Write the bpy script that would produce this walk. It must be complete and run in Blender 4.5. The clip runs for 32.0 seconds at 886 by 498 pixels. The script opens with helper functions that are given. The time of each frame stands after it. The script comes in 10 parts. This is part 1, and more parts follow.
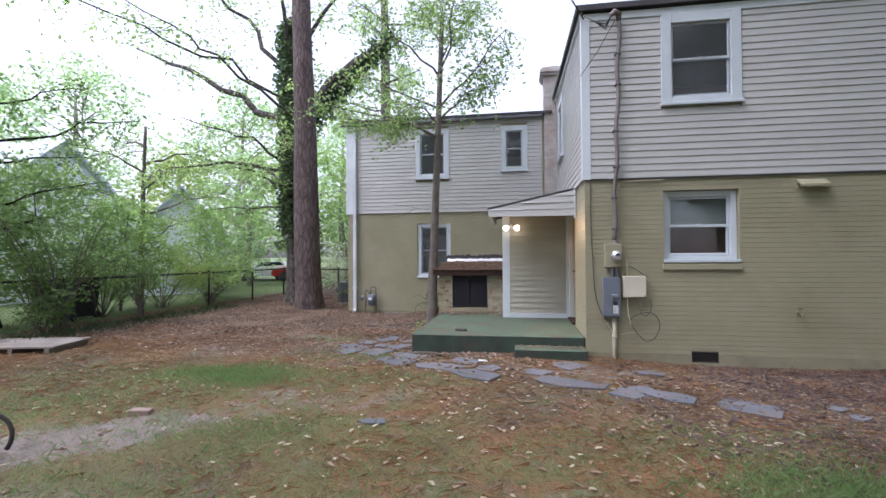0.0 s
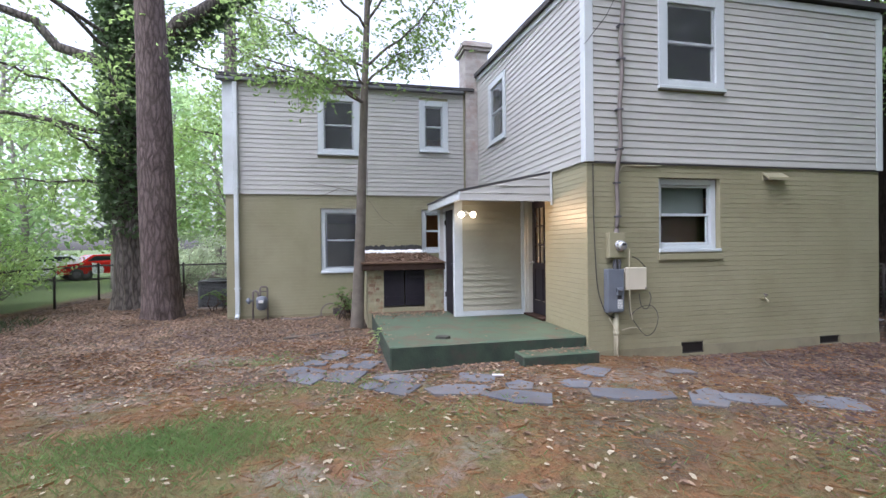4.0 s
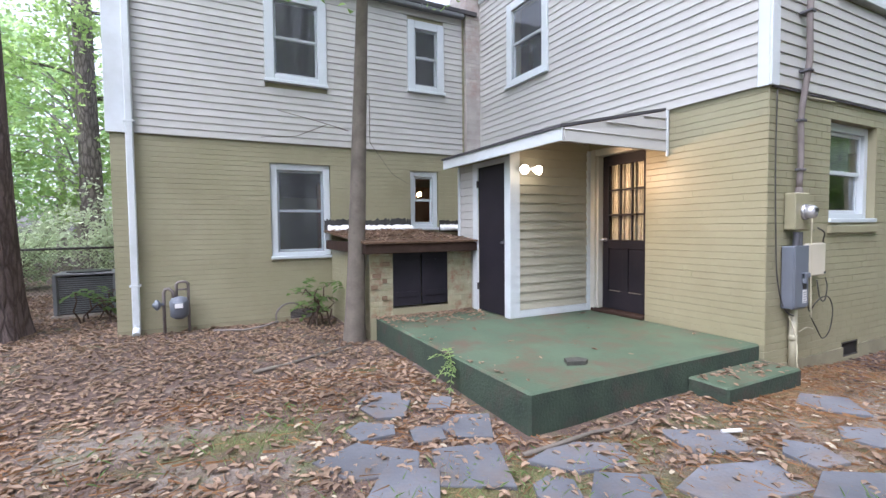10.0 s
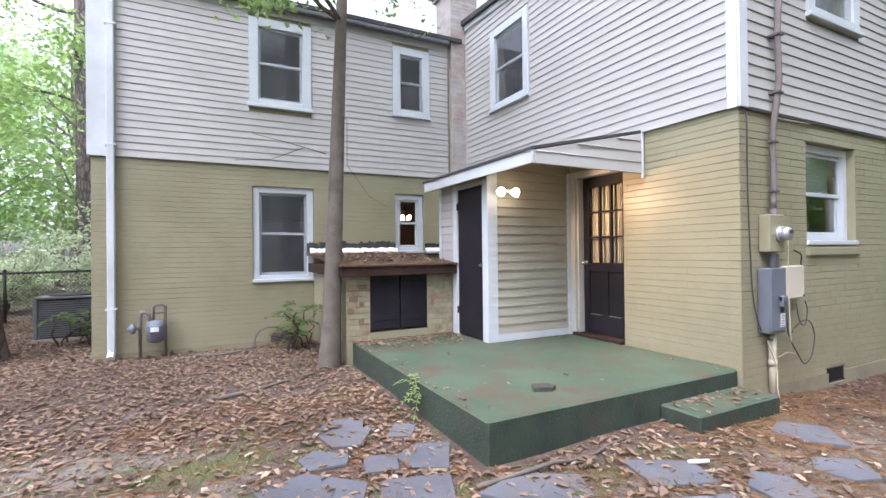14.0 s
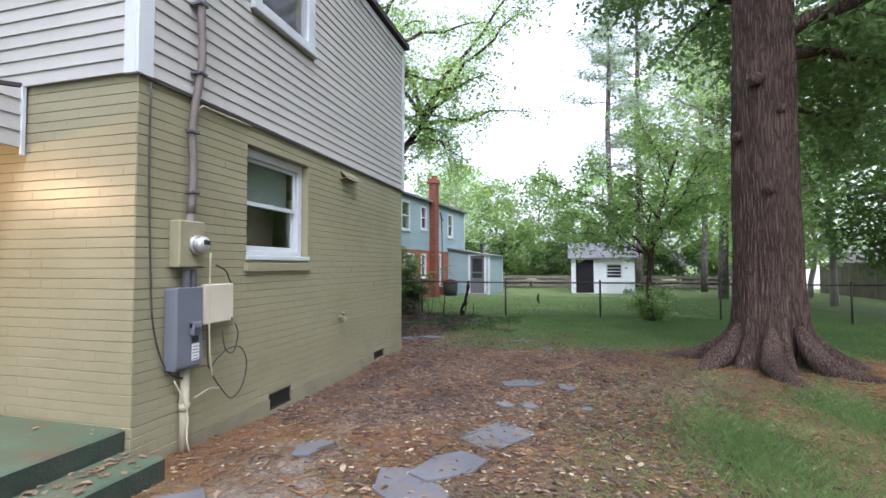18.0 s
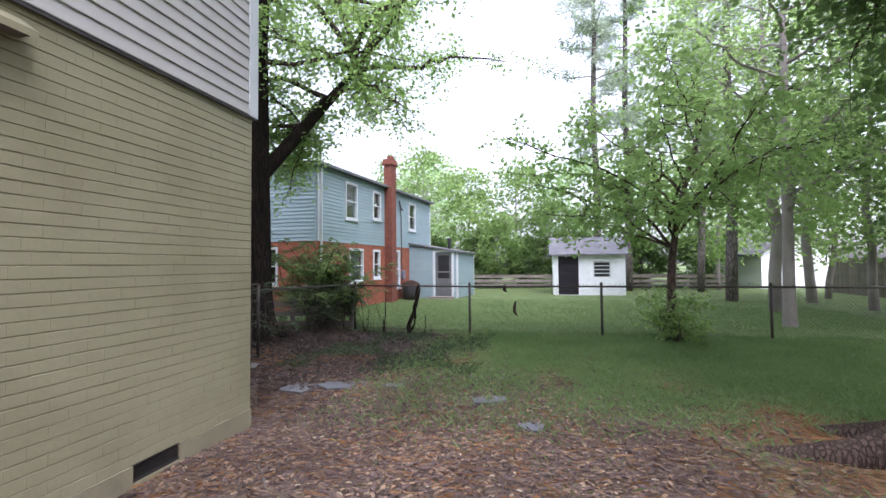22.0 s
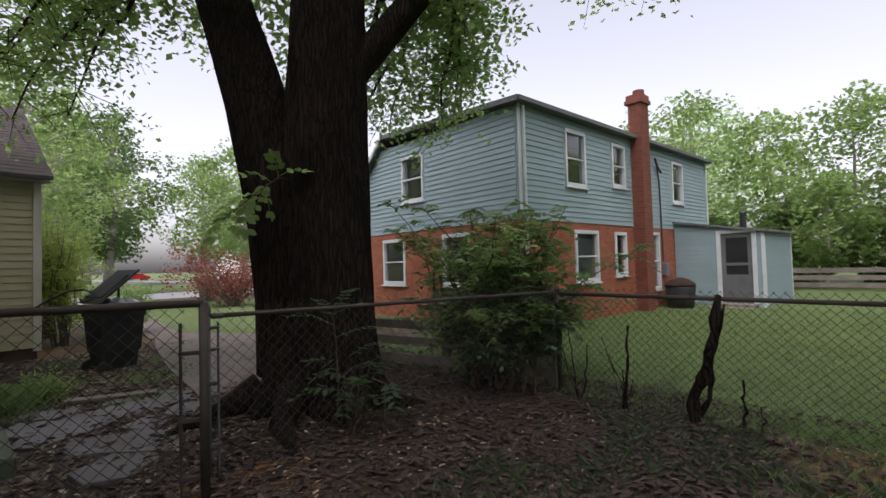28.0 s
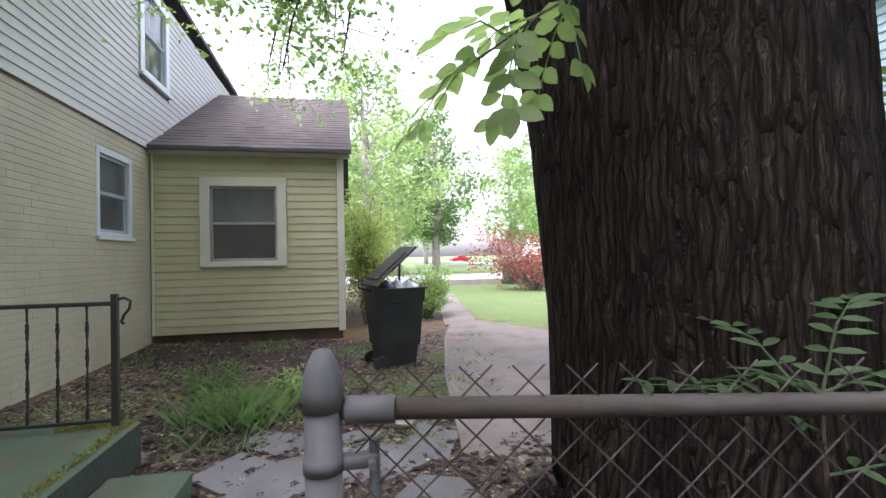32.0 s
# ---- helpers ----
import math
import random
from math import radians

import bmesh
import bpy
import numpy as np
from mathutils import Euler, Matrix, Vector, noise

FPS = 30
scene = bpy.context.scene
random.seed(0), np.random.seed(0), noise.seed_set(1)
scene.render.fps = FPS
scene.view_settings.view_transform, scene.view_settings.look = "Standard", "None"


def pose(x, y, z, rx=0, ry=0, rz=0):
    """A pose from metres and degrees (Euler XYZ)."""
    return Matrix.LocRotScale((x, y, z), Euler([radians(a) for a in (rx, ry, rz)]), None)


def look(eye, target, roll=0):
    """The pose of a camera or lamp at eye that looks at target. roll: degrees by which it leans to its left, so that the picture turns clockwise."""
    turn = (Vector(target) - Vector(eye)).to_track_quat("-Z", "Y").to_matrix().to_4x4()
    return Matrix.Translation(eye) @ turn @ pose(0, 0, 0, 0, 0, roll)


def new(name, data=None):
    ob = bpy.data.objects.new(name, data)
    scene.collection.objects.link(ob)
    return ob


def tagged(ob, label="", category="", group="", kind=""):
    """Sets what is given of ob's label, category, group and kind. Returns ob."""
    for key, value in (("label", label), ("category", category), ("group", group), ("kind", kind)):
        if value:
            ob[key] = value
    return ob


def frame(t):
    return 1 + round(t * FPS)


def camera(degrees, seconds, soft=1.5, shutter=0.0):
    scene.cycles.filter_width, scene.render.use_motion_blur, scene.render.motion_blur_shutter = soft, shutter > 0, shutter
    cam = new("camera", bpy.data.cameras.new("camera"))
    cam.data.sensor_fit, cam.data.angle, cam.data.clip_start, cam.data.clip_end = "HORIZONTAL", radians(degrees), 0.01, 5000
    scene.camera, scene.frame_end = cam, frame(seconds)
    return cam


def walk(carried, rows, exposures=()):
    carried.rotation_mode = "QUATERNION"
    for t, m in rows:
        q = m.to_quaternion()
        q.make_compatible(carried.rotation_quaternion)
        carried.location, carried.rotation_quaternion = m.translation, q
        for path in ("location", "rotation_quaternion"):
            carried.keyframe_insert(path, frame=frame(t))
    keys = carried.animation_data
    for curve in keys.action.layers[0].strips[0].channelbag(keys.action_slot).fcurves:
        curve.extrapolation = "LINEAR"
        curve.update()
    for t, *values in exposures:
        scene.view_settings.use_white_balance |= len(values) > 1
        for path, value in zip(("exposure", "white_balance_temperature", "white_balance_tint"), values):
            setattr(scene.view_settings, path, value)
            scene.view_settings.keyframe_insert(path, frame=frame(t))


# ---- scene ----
cam = camera(87.2, 32.0)
ROWS = [
    (0, -0.072, 0.003, 1.515, 9.19, 0.918, 0.332),
    (0.5, -0.473, 0.099, 1.508, 6.735, 0.604, 0.401),
    (1, -0.825, 0.209, 1.514, 3.561, 0.252, 0.531),
    (1.5, -1.126, 0.403, 1.548, 0.199, 0.081, 0.599),
    (2, -1.448, 0.556, 1.557, -3.365, 0.538, 0.553),
    (2.5, -1.715, 0.765, 1.553, -7.015, 0.18, 0.686),
    (4.5, -2.833, 1.951, 1.519, -13.8, -0.418, 0.591),
    (5, -3.109, 2.239, 1.489, -14.813, -0.159, 0.631),
    (5.5, -3.317, 2.576, 1.456, -15.785, -0.175, 0.635),
    (6, -3.475, 2.964, 1.437, -16.792, -0.118, 0.706),
    (6.5, -3.632, 3.311, 1.406, -17.65, -0.421, 0.73),
    (7, -3.691, 3.687, 1.401, -18.704, -0.805, 0.858),
    (7.5, -3.698, 4.034, 1.387, -19.961, -1.147, 0.877),
    (8, -3.739, 4.362, 1.365, -21.765, -1.554, 0.743),
    (8.5, -3.717, 4.671, 1.344, -24.076, -1.895, 0.821),
    (9, -3.727, 4.928, 1.355, -25.835, -2.248, 0.706),
    (9.5, -3.817, 5.104, 1.364, -27.101, -2.633, 0.585),
    (10, -3.926, 5.184, 1.385, -27.512, -2.571, 0.588),
    (10.5, -4.09, 5.212, 1.404, -23.681, -1.955, 0.836),
    (11, -4.168, 5.195, 1.424, -13.468, -1.376, 1.217),
    (11.5, -4.144, 5.207, 1.415, -6.354, -0.539, 1.358),
    (12, -4.039, 5.222, 1.409, -5.092, -0.599, 1.459),
    (12.5, -3.915, 5.208, 1.398, -5.872, -0.867, 1.405),
    (13, -3.806, 5.152, 1.403, -9.302, -0.409, 1.138),
    (13.5, -3.718, 5.109, 1.402, -17.047, 0.07, 0.79),
    (14, -3.595, 5.084, 1.367, -27.081, 0.354, 0.616),
    (14.5, -3.463, 5.058, 1.36, -35.921, -0.148, 0.481),
    (15, -3.324, 5.083, 1.362, -42.221, -0.432, 0.233),
    (15.5, -3.146, 5.134, 1.378, -50.074, -0.019, 0.149),
    (17.5, -2.074, 4.821, 1.328, -73.433, 2.135, -0.009),
    (18, -1.637, 4.772, 1.337, -74.894, 2.089, 0.125),
    (18.5, -1.173, 4.778, 1.347, -75.995, 2.111, 0.033),
    (19, -0.701, 4.766, 1.34, -76.95, 2.246, 0.13),
    (19.5, -0.186, 4.756, 1.331, -77.14, 2.2, 0.077),
    (20, 0.375, 4.784, 1.334, -77.262, 2.437, 0.198),
    (20.5, 0.931, 4.804, 1.341, -77.437, 2.381, 0.343),
    (21, 1.501, 4.903, 1.308, -77.602, 2.197, 0.213),
    (21.5, 2.039, 4.967, 1.323, -77.663, 2.049, 0.362),
    (22, 2.554, 5.026, 1.311, -77.651, 1.928, 0.452),
    (22.5, 3.069, 5.095, 1.328, -77.454, 1.527, 0.519),
    (23, 3.559, 5.107, 1.322, -76.852, 1.65, 0.714),
    (23.5, 4.078, 5.192, 1.291, -75.264, 1.406, 0.717),
    (24, 4.603, 5.301, 1.315, -74.158, 1.326, 0.805),
    (24.5, 5.047, 5.423, 1.326, -70.93, 1.649, 0.858),
    (26.5, 6.874, 6.198, 1.228, -61.967, 0.709, 1.076),
    (27, 7.344, 6.341, 1.226, -57.289, 1.382, 1.311),
    (27.5, 7.764, 6.581, 1.189, -52.155, 1.906, 1.331),
    (28, 8.173, 6.837, 1.188, -47.426, 1.939, 1.586),
    (28.5, 8.482, 7.139, 1.164, -42.789, 1.738, 1.344),
    (29, 8.676, 7.512, 1.168, -40.212, 1.443, 1.371),
    (29.5, 8.887, 7.842, 1.154, -36.9, 1.647, 1.364),
    (30, 9.055, 8.15, 1.149, -33.525, 1.356, 1.334),
    (30.5, 9.235, 8.499, 1.145, -30.72, 1.347, 1.223),
    (31, 9.386, 8.781, 1.135, -25.126, 1.198, 1.212),
    (31.5, 9.443, 9.091, 1.107, -18.694, 1.011, 1.074),
    (32, 9.404, 9.328, 1.119, -11.659, 0.86, 1.181),
]
walk(cam, [(t, pose(x, y, z, 90 + pitch, roll, yaw)) for t, x, y, z, yaw, pitch, roll in ROWS],
     [(0.0, 1.52, 5720, 21), (4.5, 1.74, 5700, 19), (9.0, 1.95, 5700, 18), (15.0, 2.07, 5800, 21), (15.6, 1.9, 5800, 20), (18.0, 1.82, 5800, 17), (24.0, 1.98, 5880, 25), (26.5, 1.45, 6050, 24), (28.0, 1.05, 6450, 20), (30.0, 1.22, 6500, 17), (31.0, 1.6, 6450, 18), (31.5, 2.15, 6100, 22), (32.0, 2.75, 6000, 21)])

# ---- world, sun, exposure ----
world = bpy.data.worlds.new("overcast_sky")
scene.world = world
world.use_nodes = True
wn, wl = world.node_tree.nodes, world.node_tree.links
sky = wn.new("ShaderNodeTexSky")
sky.sky_type, sky.sun_disc = "NISHITA", False
sky.sun_elevation, sky.sun_rotation = radians(60), radians(238)
sky.air_density, sky.dust_density, sky.ozone_density = 1.0, 4.0, 1.0
cloud = wn.new("ShaderNodeHueSaturation")
cloud.inputs["Saturation"].default_value = 0.30
wl.new(sky.outputs[0], cloud.inputs["Color"])
wl.new(cloud.outputs[0], wn["Background"].inputs["Color"])
wn["Background"].inputs["Strength"].default_value = 0.15
sun_data = bpy.data.lights.new("sun", "SUN")
sun_data.energy, sun_data.angle, sun_data.color = 0.2, radians(60), (1.0, 0.97, 0.93)
sun = new("sun", sun_data)
sun.matrix_world = look((0, 0, 30), (0.36 * 30, 0.26 * 30, 0))

# ---- mesh helpers ----
BOX_F = [(0, 1, 3, 2), (4, 6, 7, 5), (0, 4, 5, 1), (2, 3, 7, 6), (0, 2, 6, 4), (1, 5, 7, 3)]


def wall_frame(x, y, ux, uy, nx, ny):
    """Local (u along the wall, d outwards, z up) to the world."""
    return Matrix(((ux, nx, 0, x), (uy, ny, 0, y), (0, 0, 1, 0), (0, 0, 0, 1)))


class Shape:
    """Vertices and faces of one mesh."""

    def __init__(self, m=None):
        self.v, self.f, self.m = [], [], m or Matrix()
        self.flip = self.m.determinant() < 0

    def add(self, verts, faces):
        b = len(self.v)
        self.v += [tuple(self.m @ Vector(p)) for p in verts]
        self.f += [tuple(b + i for i in (reversed(q) if self.flip else q)) for q in faces]
        return self

    def box(self, x0, x1, y0, y1, z0, z1, bevel=0.0):
        if bevel <= 0:
            return self.add([(x, y, z) for x in (x0, x1) for y in (y0, y1) for z in (z0, z1)], BOX_F)
        lo, hi, verts, at = (x0, y0, z0), (x1, y1, z1), [], {}
        mid = Vector(((x0 + x1) / 2, (y0 + y1) / 2, (z0 + z1) / 2))
        signs = [(a, b, c) for a in (0, 1) for b in (0, 1) for c in (0, 1)]
        for s in signs:
            for k in range(3):
                p = [0, 0, 0]
                for i in range(3):
                    e = hi[i] if s[i] else lo[i]
                    p[i] = e if i == k else e + (-bevel if s[i] else bevel)
                at[s, k] = len(verts)
                verts.append(p)
        faces = [[at[s, 0], at[s, 1], at[s, 2]] for s in signs]
        for k in range(3):
            i, j = (k + 1) % 3, (k + 2) % 3
            for a in (0, 1):
                q = []
                for b, c in ((0, 0), (1, 0), (1, 1), (0, 1)):
                    s = [0, 0, 0]
                    s[k], s[i], s[j] = a, b, c
                    q.append(at[tuple(s), k])
                faces.append(q)
                for b in (0, 1):
                    s, t = [0, 0, 0], [0, 0, 0]
                    s[i] = t[i] = a
                    s[j] = t[j] = b
                    t[k] = 1
                    faces.append([at[tuple(s), i], at[tuple(t), i], at[tuple(t), j], at[tuple(s), j]])
        out = []
        for q in faces:
            a, b, c = (Vector(verts[n]) for n in q[:3])
            out.append(q if (b - a).cross(c - a).dot((a + c) / 2 - mid) > 0 else q[::-1])
        return self.add(verts, out)

    def tube(self, path, radii, seg=8, caps=True, wob=0.0, rng=None):
        """A tube along a path of points."""
        path = [Vector(p) for p in path]
        if not hasattr(radii, "__len__"):
            radii = [radii] * len(path)
        verts, faces, n = [], [], len(path)
        side = None
        for i, p in enumerate(path):
            d = (path[min(i + 1, n - 1)] - path[max(i - 1, 0)]).normalized()
            if side is None:
                side = d.cross(Vector((0, 0, 1)) if abs(d.z) < 0.9 else Vector((1, 0, 0))).normalized()
            side = (side - d * side.dot(d)).normalized()
            up = d.cross(side)
            for k in range(seg):
                a = 2 * math.pi * k / seg
                r = radii[i] * (1 + (wob * (rng.random() - 0.5) if wob else 0))
                verts.append(p + side * math.cos(a) * r + up * math.sin(a) * r)
        for i in range(n - 1):
            for k in range(seg):
                k2 = (k + 1) % seg
                faces.append((i * seg + k, i * seg + k2, (i + 1) * seg + k2, (i + 1) * seg + k))
        if caps:
            faces += [tuple(range(seg))[::-1], tuple((n - 1) * seg + k for k in range(seg))]
        return self.add(verts, faces)

    def disc(self, c, axis, profile, seg=20):
        """A turned body: profile is (distance along the axis, radius)."""
        c, axis = Vector(c), Vector(axis).normalized()
        return self.tube([c + axis * (h + i * 1e-5) for i, (h, r) in enumerate(profile)], [max(r, 1e-4) for h, r in profile], seg)

    def prism(self, poly, z0, z1, bevel=0.0):
        """An upright prism on a counter-clockwise polygon."""
        n = len(poly)
        cx, cy = sum(p[0] for p in poly) / n, sum(p[1] for p in poly) / n
        k = lambda p, s: (cx + (p[0] - cx) * s, cy + (p[1] - cy) * s)
        rings = [(1, z0), (1, z1 - bevel), (1 - bevel * 2.5, z1)] if bevel else [(1, z0), (1, z1)]
        verts = [(*k(p, s), z) for s, z in rings for p in poly]
        faces = [(r * n + i, r * n + (i + 1) % n, (r + 1) * n + (i + 1) % n, (r + 1) * n + i) for r in range(len(rings) - 1) for i in range(n)]
        return self.add(verts, faces + [tuple(range(n))[::-1], tuple((len(rings) - 1) * n + i for i in range(n))])

    def mesh(self, name, material, smooth=False):
        me = bpy.data.meshes.new(name)
        me.from_pydata(self.v, [], self.f)
        if material:
            me.materials.append(material)
        if smooth:
            me.shade_smooth()
        return me


def smooth_path(pts, n=5):
    """A soft curve through the points."""
    P = [Vector(p) for p in pts]
    P = [P[0] * 2 - P[1]] + P + [P[-1] * 2 - P[-2]]
    out = []
    for i in range(1, len(P) - 2):
        a, b, c, d = P[i - 1:i + 3]
        for k in range(n):
            t = k / n
            out.append(((b * 2) + (c - a) * t + (a * 2 - b * 5 + c * 4 - d) * t * t + (b * 3 - a - c * 3 + d) * t ** 3) * 0.5)
    return out + [P[-2]]


def part(name, shape, material, parent=None, label="", smooth=False):
    ob = new(name, shape.mesh(name, material, smooth))
    if parent:
        ob.parent = parent
    return tagged(ob, label)


def thing(name, label, category, group="", at=(0, 0, 0), turn=0):
    """An Empty at the base of a thing."""
    ob = new(name)
    ob.matrix_world = pose(*at, 0, 0, turn)
    return tagged(ob, label, category, group)


def structure(name, shape, material, label, category, smooth=False):
    return tagged(new(name, shape.mesh(name, material, smooth)), label, category, kind="structure")


def quick_mesh(name, verts, faces, material, smooth=False):
    """A mesh from arrays: vertices n x 3, faces n x k."""
    me = bpy.data.meshes.new(name)
    v, f = np.asarray(verts, np.float32), np.asarray(faces, np.int32)
    me.vertices.add(len(v))
    me.vertices.foreach_set("co", v.ravel())
    me.loops.add(f.size)
    me.loops.foreach_set("vertex_index", f.ravel())
    me.polygons.add(len(f))
    me.polygons.foreach_set("loop_start", np.arange(0, f.size, f.shape[1], dtype=np.int32))
    if smooth:
        me.polygons.foreach_set("use_smooth", np.ones(len(f), bool))
    me.update(calc_edges=True)
    me.materials.append(material)
    return me


# ---- materials ----
def mat(name, c1, c2, rough=0.8, coarse=3.0, fine=60.0, bump=0.25, depth=0.004, metal=0.0, vary=0.0, island=0.0, streak=0.0,
        dirt=None, dirt_amount=0.35, spec=0.5, dirt_scale=1.3):
    """Two colours mixed at two scales, with fine relief; vary: by object, island: by piece; streak: stretches along z; dirt: a stain colour."""
    m = bpy.data.materials.new(name)
    m.use_nodes = True
    nt, L = m.node_tree.nodes, m.node_tree.links
    p = nt["Principled BSDF"]
    p.inputs["Roughness"].default_value, p.inputs["Metallic"].default_value = rough, metal
    p.inputs["Specular IOR Level"].default_value = spec
    co = nt.new("ShaderNodeTexCoord")
    mp = nt.new("ShaderNodeMapping")
    geo = nt.new("ShaderNodeNewGeometry")
    L.new(geo.outputs["Position"], mp.inputs["Vector"])
    if streak:
        mp.inputs["Scale"].default_value = (1, 1, 1 - streak)
    n1, n2 = nt.new("ShaderNodeTexNoise"), nt.new("ShaderNodeTexNoise")
    n1.inputs["Scale"].default_value, n1.inputs["Detail"].default_value = coarse, 5
    n2.inputs["Scale"].default_value, n2.inputs["Detail"].default_value = fine, 4
    L.new(mp.outputs[0], n1.inputs["Vector"])
    L.new(mp.outputs[0], n2.inputs["Vector"])
    mixf = nt.new("ShaderNodeMath")
    mixf.operation = "MULTIPLY_ADD"
    L.new(n2.outputs["Fac"], mixf.inputs[0])
    mixf.inputs[1].default_value = 0.45
    r1 = nt.new("ShaderNodeMapRange")
    r1.inputs["From Min"].default_value, r1.inputs["From Max"].default_value = 0.3, 0.7
    r1.inputs["To Min"].default_value, r1.inputs["To Max"].default_value = -0.1, 0.65
    L.new(n1.outputs["Fac"], r1.inputs["Value"])
    L.new(r1.outputs[0], mixf.inputs[2])
    mc = nt.new("ShaderNodeMix")
    mc.data_type = "RGBA"
    L.new(mixf.outputs[0], mc.inputs["Factor"])
    mc.inputs["A"].default_value, mc.inputs["B"].default_value = (*c1, 1), (*c2, 1)
    col = mc.outputs["Result"]
    if dirt:
        nd = nt.new("ShaderNodeTexNoise")
        nd.inputs["Scale"].default_value, nd.inputs["Detail"].default_value, nd.inputs["Roughness"].default_value = dirt_scale, 8, 0.65
        L.new(mp.outputs[0], nd.inputs["Vector"])
        rd = nt.new("ShaderNodeMapRange")
        rd.inputs["From Min"].default_value, rd.inputs["From Max"].default_value = 0.48, 0.72
        rd.inputs["To Max"].default_value = dirt_amount
        L.new(nd.outputs["Fac"], rd.inputs["Value"])
        md = nt.new("ShaderNodeMix")
        md.data_type = "RGBA"
        L.new(rd.outputs[0], md.inputs["Factor"])
        L.new(col, md.inputs["A"])
        md.inputs["B"].default_value = (*dirt, 1)
        col = md.outputs["Result"]
    if vary or island:
        hs = nt.new("ShaderNodeHueSaturation")
        rr = nt.new("ShaderNodeMapRange")
        rr.inputs["To Min"].default_value, rr.inputs["To Max"].default_value = 1 - (vary or island), 1 + (vary or island)
        if vary:
            L.new(nt.new("ShaderNodeObjectInfo").outputs["Random"], rr.inputs["Value"])
        else:
            L.new(geo.outputs["Random Per Island"], rr.inputs["Value"])
        L.new(rr.outputs[0], hs.inputs["Value"])
        L.new(col, hs.inputs["Color"])
        col = hs.outputs[0]
    L.new(col, p.inputs["Base Color"])
    rv = nt.new("ShaderNodeMapRange")
    rv.inputs["To Min"].default_value, rv.inputs["To Max"].default_value = max(rough - 0.12, 0.02), min(rough + 0.1, 1)
    L.new(n1.outputs["Fac"], rv.inputs["Value"])
    L.new(rv.outputs[0], p.inputs["Roughness"])
    if bump:
        b = nt.new("ShaderNodeBump")
        b.inputs["Strength"].default_value, b.inputs["Distance"].default_value = bump, depth
        L.new(n2.outputs["Fac"], b.inputs["Height"])
        L.new(b.outputs[0], p.inputs["Normal"])
    return m


def bark(name, c1, c2, scale=6.0, stretch=0.22, depth=0.03, plates=False, crack=0.40):
    """Furrowed bark: stretched cells with deep dark cracks."""
    m = mat(name, c1, c2, 0.95, 2.0, 45.0, 0.0, spec=0.15)
    nt, L = m.node_tree.nodes, m.node_tree.links
    p = nt["Principled BSDF"]
    co, mp = nt.new("ShaderNodeNewGeometry"), nt.new("ShaderNodeMapping")
    mp.inputs["Scale"].default_value = (1, 1, stretch)
    wob = nt.new("ShaderNodeTexNoise")
    wob.inputs["Scale"].default_value, wob.inputs["Detail"].default_value = 5.0, 4
    L.new(co.outputs["Position"], wob.inputs["Vector"])
    mv = nt.new("ShaderNodeMixRGB")
    mv.blend_type = "LINEAR_LIGHT"
    mv.inputs[0].default_value = 0.03 if not plates else 0.045
    L.new(co.outputs["Position"], mv.inputs[1])
    L.new(wob.outputs["Color"], mv.inputs[2])
    L.new(mv.outputs[0], mp.inputs["Vector"])
    vo = nt.new("ShaderNodeTexVoronoi")
    vo.feature = "DISTANCE_TO_EDGE"
    vo.inputs["Scale"].default_value = scale
    L.new(mp.outputs[0], vo.inputs["Vector"])
    rr = nt.new("ShaderNodeMapRange")
    rr.inputs["From Max"].default_value = 0.22
    rr.inputs["To Min"].default_value = 0.5 if plates else crack
    L.new(vo.outputs["Distance"], rr.inputs["Value"])
    v2, r2 = nt.new("ShaderNodeTexVoronoi"), nt.new("ShaderNodeMapRange")
    v2.feature = "DISTANCE_TO_EDGE"
    v2.inputs["Scale"].default_value = scale * 2.7
    L.new(mp.outputs[0], v2.inputs["Vector"])
    r2.inputs["From Max"].default_value, r2.inputs["To Min"].default_value = 0.2, 0.82
    L.new(v2.outputs["Distance"], r2.inputs["Value"])
    both = nt.new("ShaderNodeMath")
    both.operation = "MULTIPLY"
    L.new(rr.outputs[0], both.inputs[0])
    L.new(r2.outputs[0], both.inputs[1])
    mul = nt.new("ShaderNodeMixRGB")
    mul.blend_type = "MULTIPLY"
    mul.inputs[0].default_value = 1.0
    old = p.inputs["Base Color"].links[0].from_socket
    L.new(old, mul.inputs[1])
    L.new(both.outputs[0], mul.inputs[2])
    L.new(mul.outputs[0], p.inputs["Base Color"])
    add = nt.new("ShaderNodeMath")
    add.operation = "MULTIPLY_ADD"
    add.inputs[1].default_value = 0.35
    L.new(wob.outputs["Fac"], add.inputs[0])
    L.new(both.outputs[0], add.inputs[2])
    b = nt.new("ShaderNodeBump")
    b.inputs["Strength"].default_value, b.inputs["Distance"].default_value = 1.0, depth
    L.new(add.outputs[0], b.inputs["Height"])
    L.new(b.outputs[0], p.inputs["Normal"])
    return m


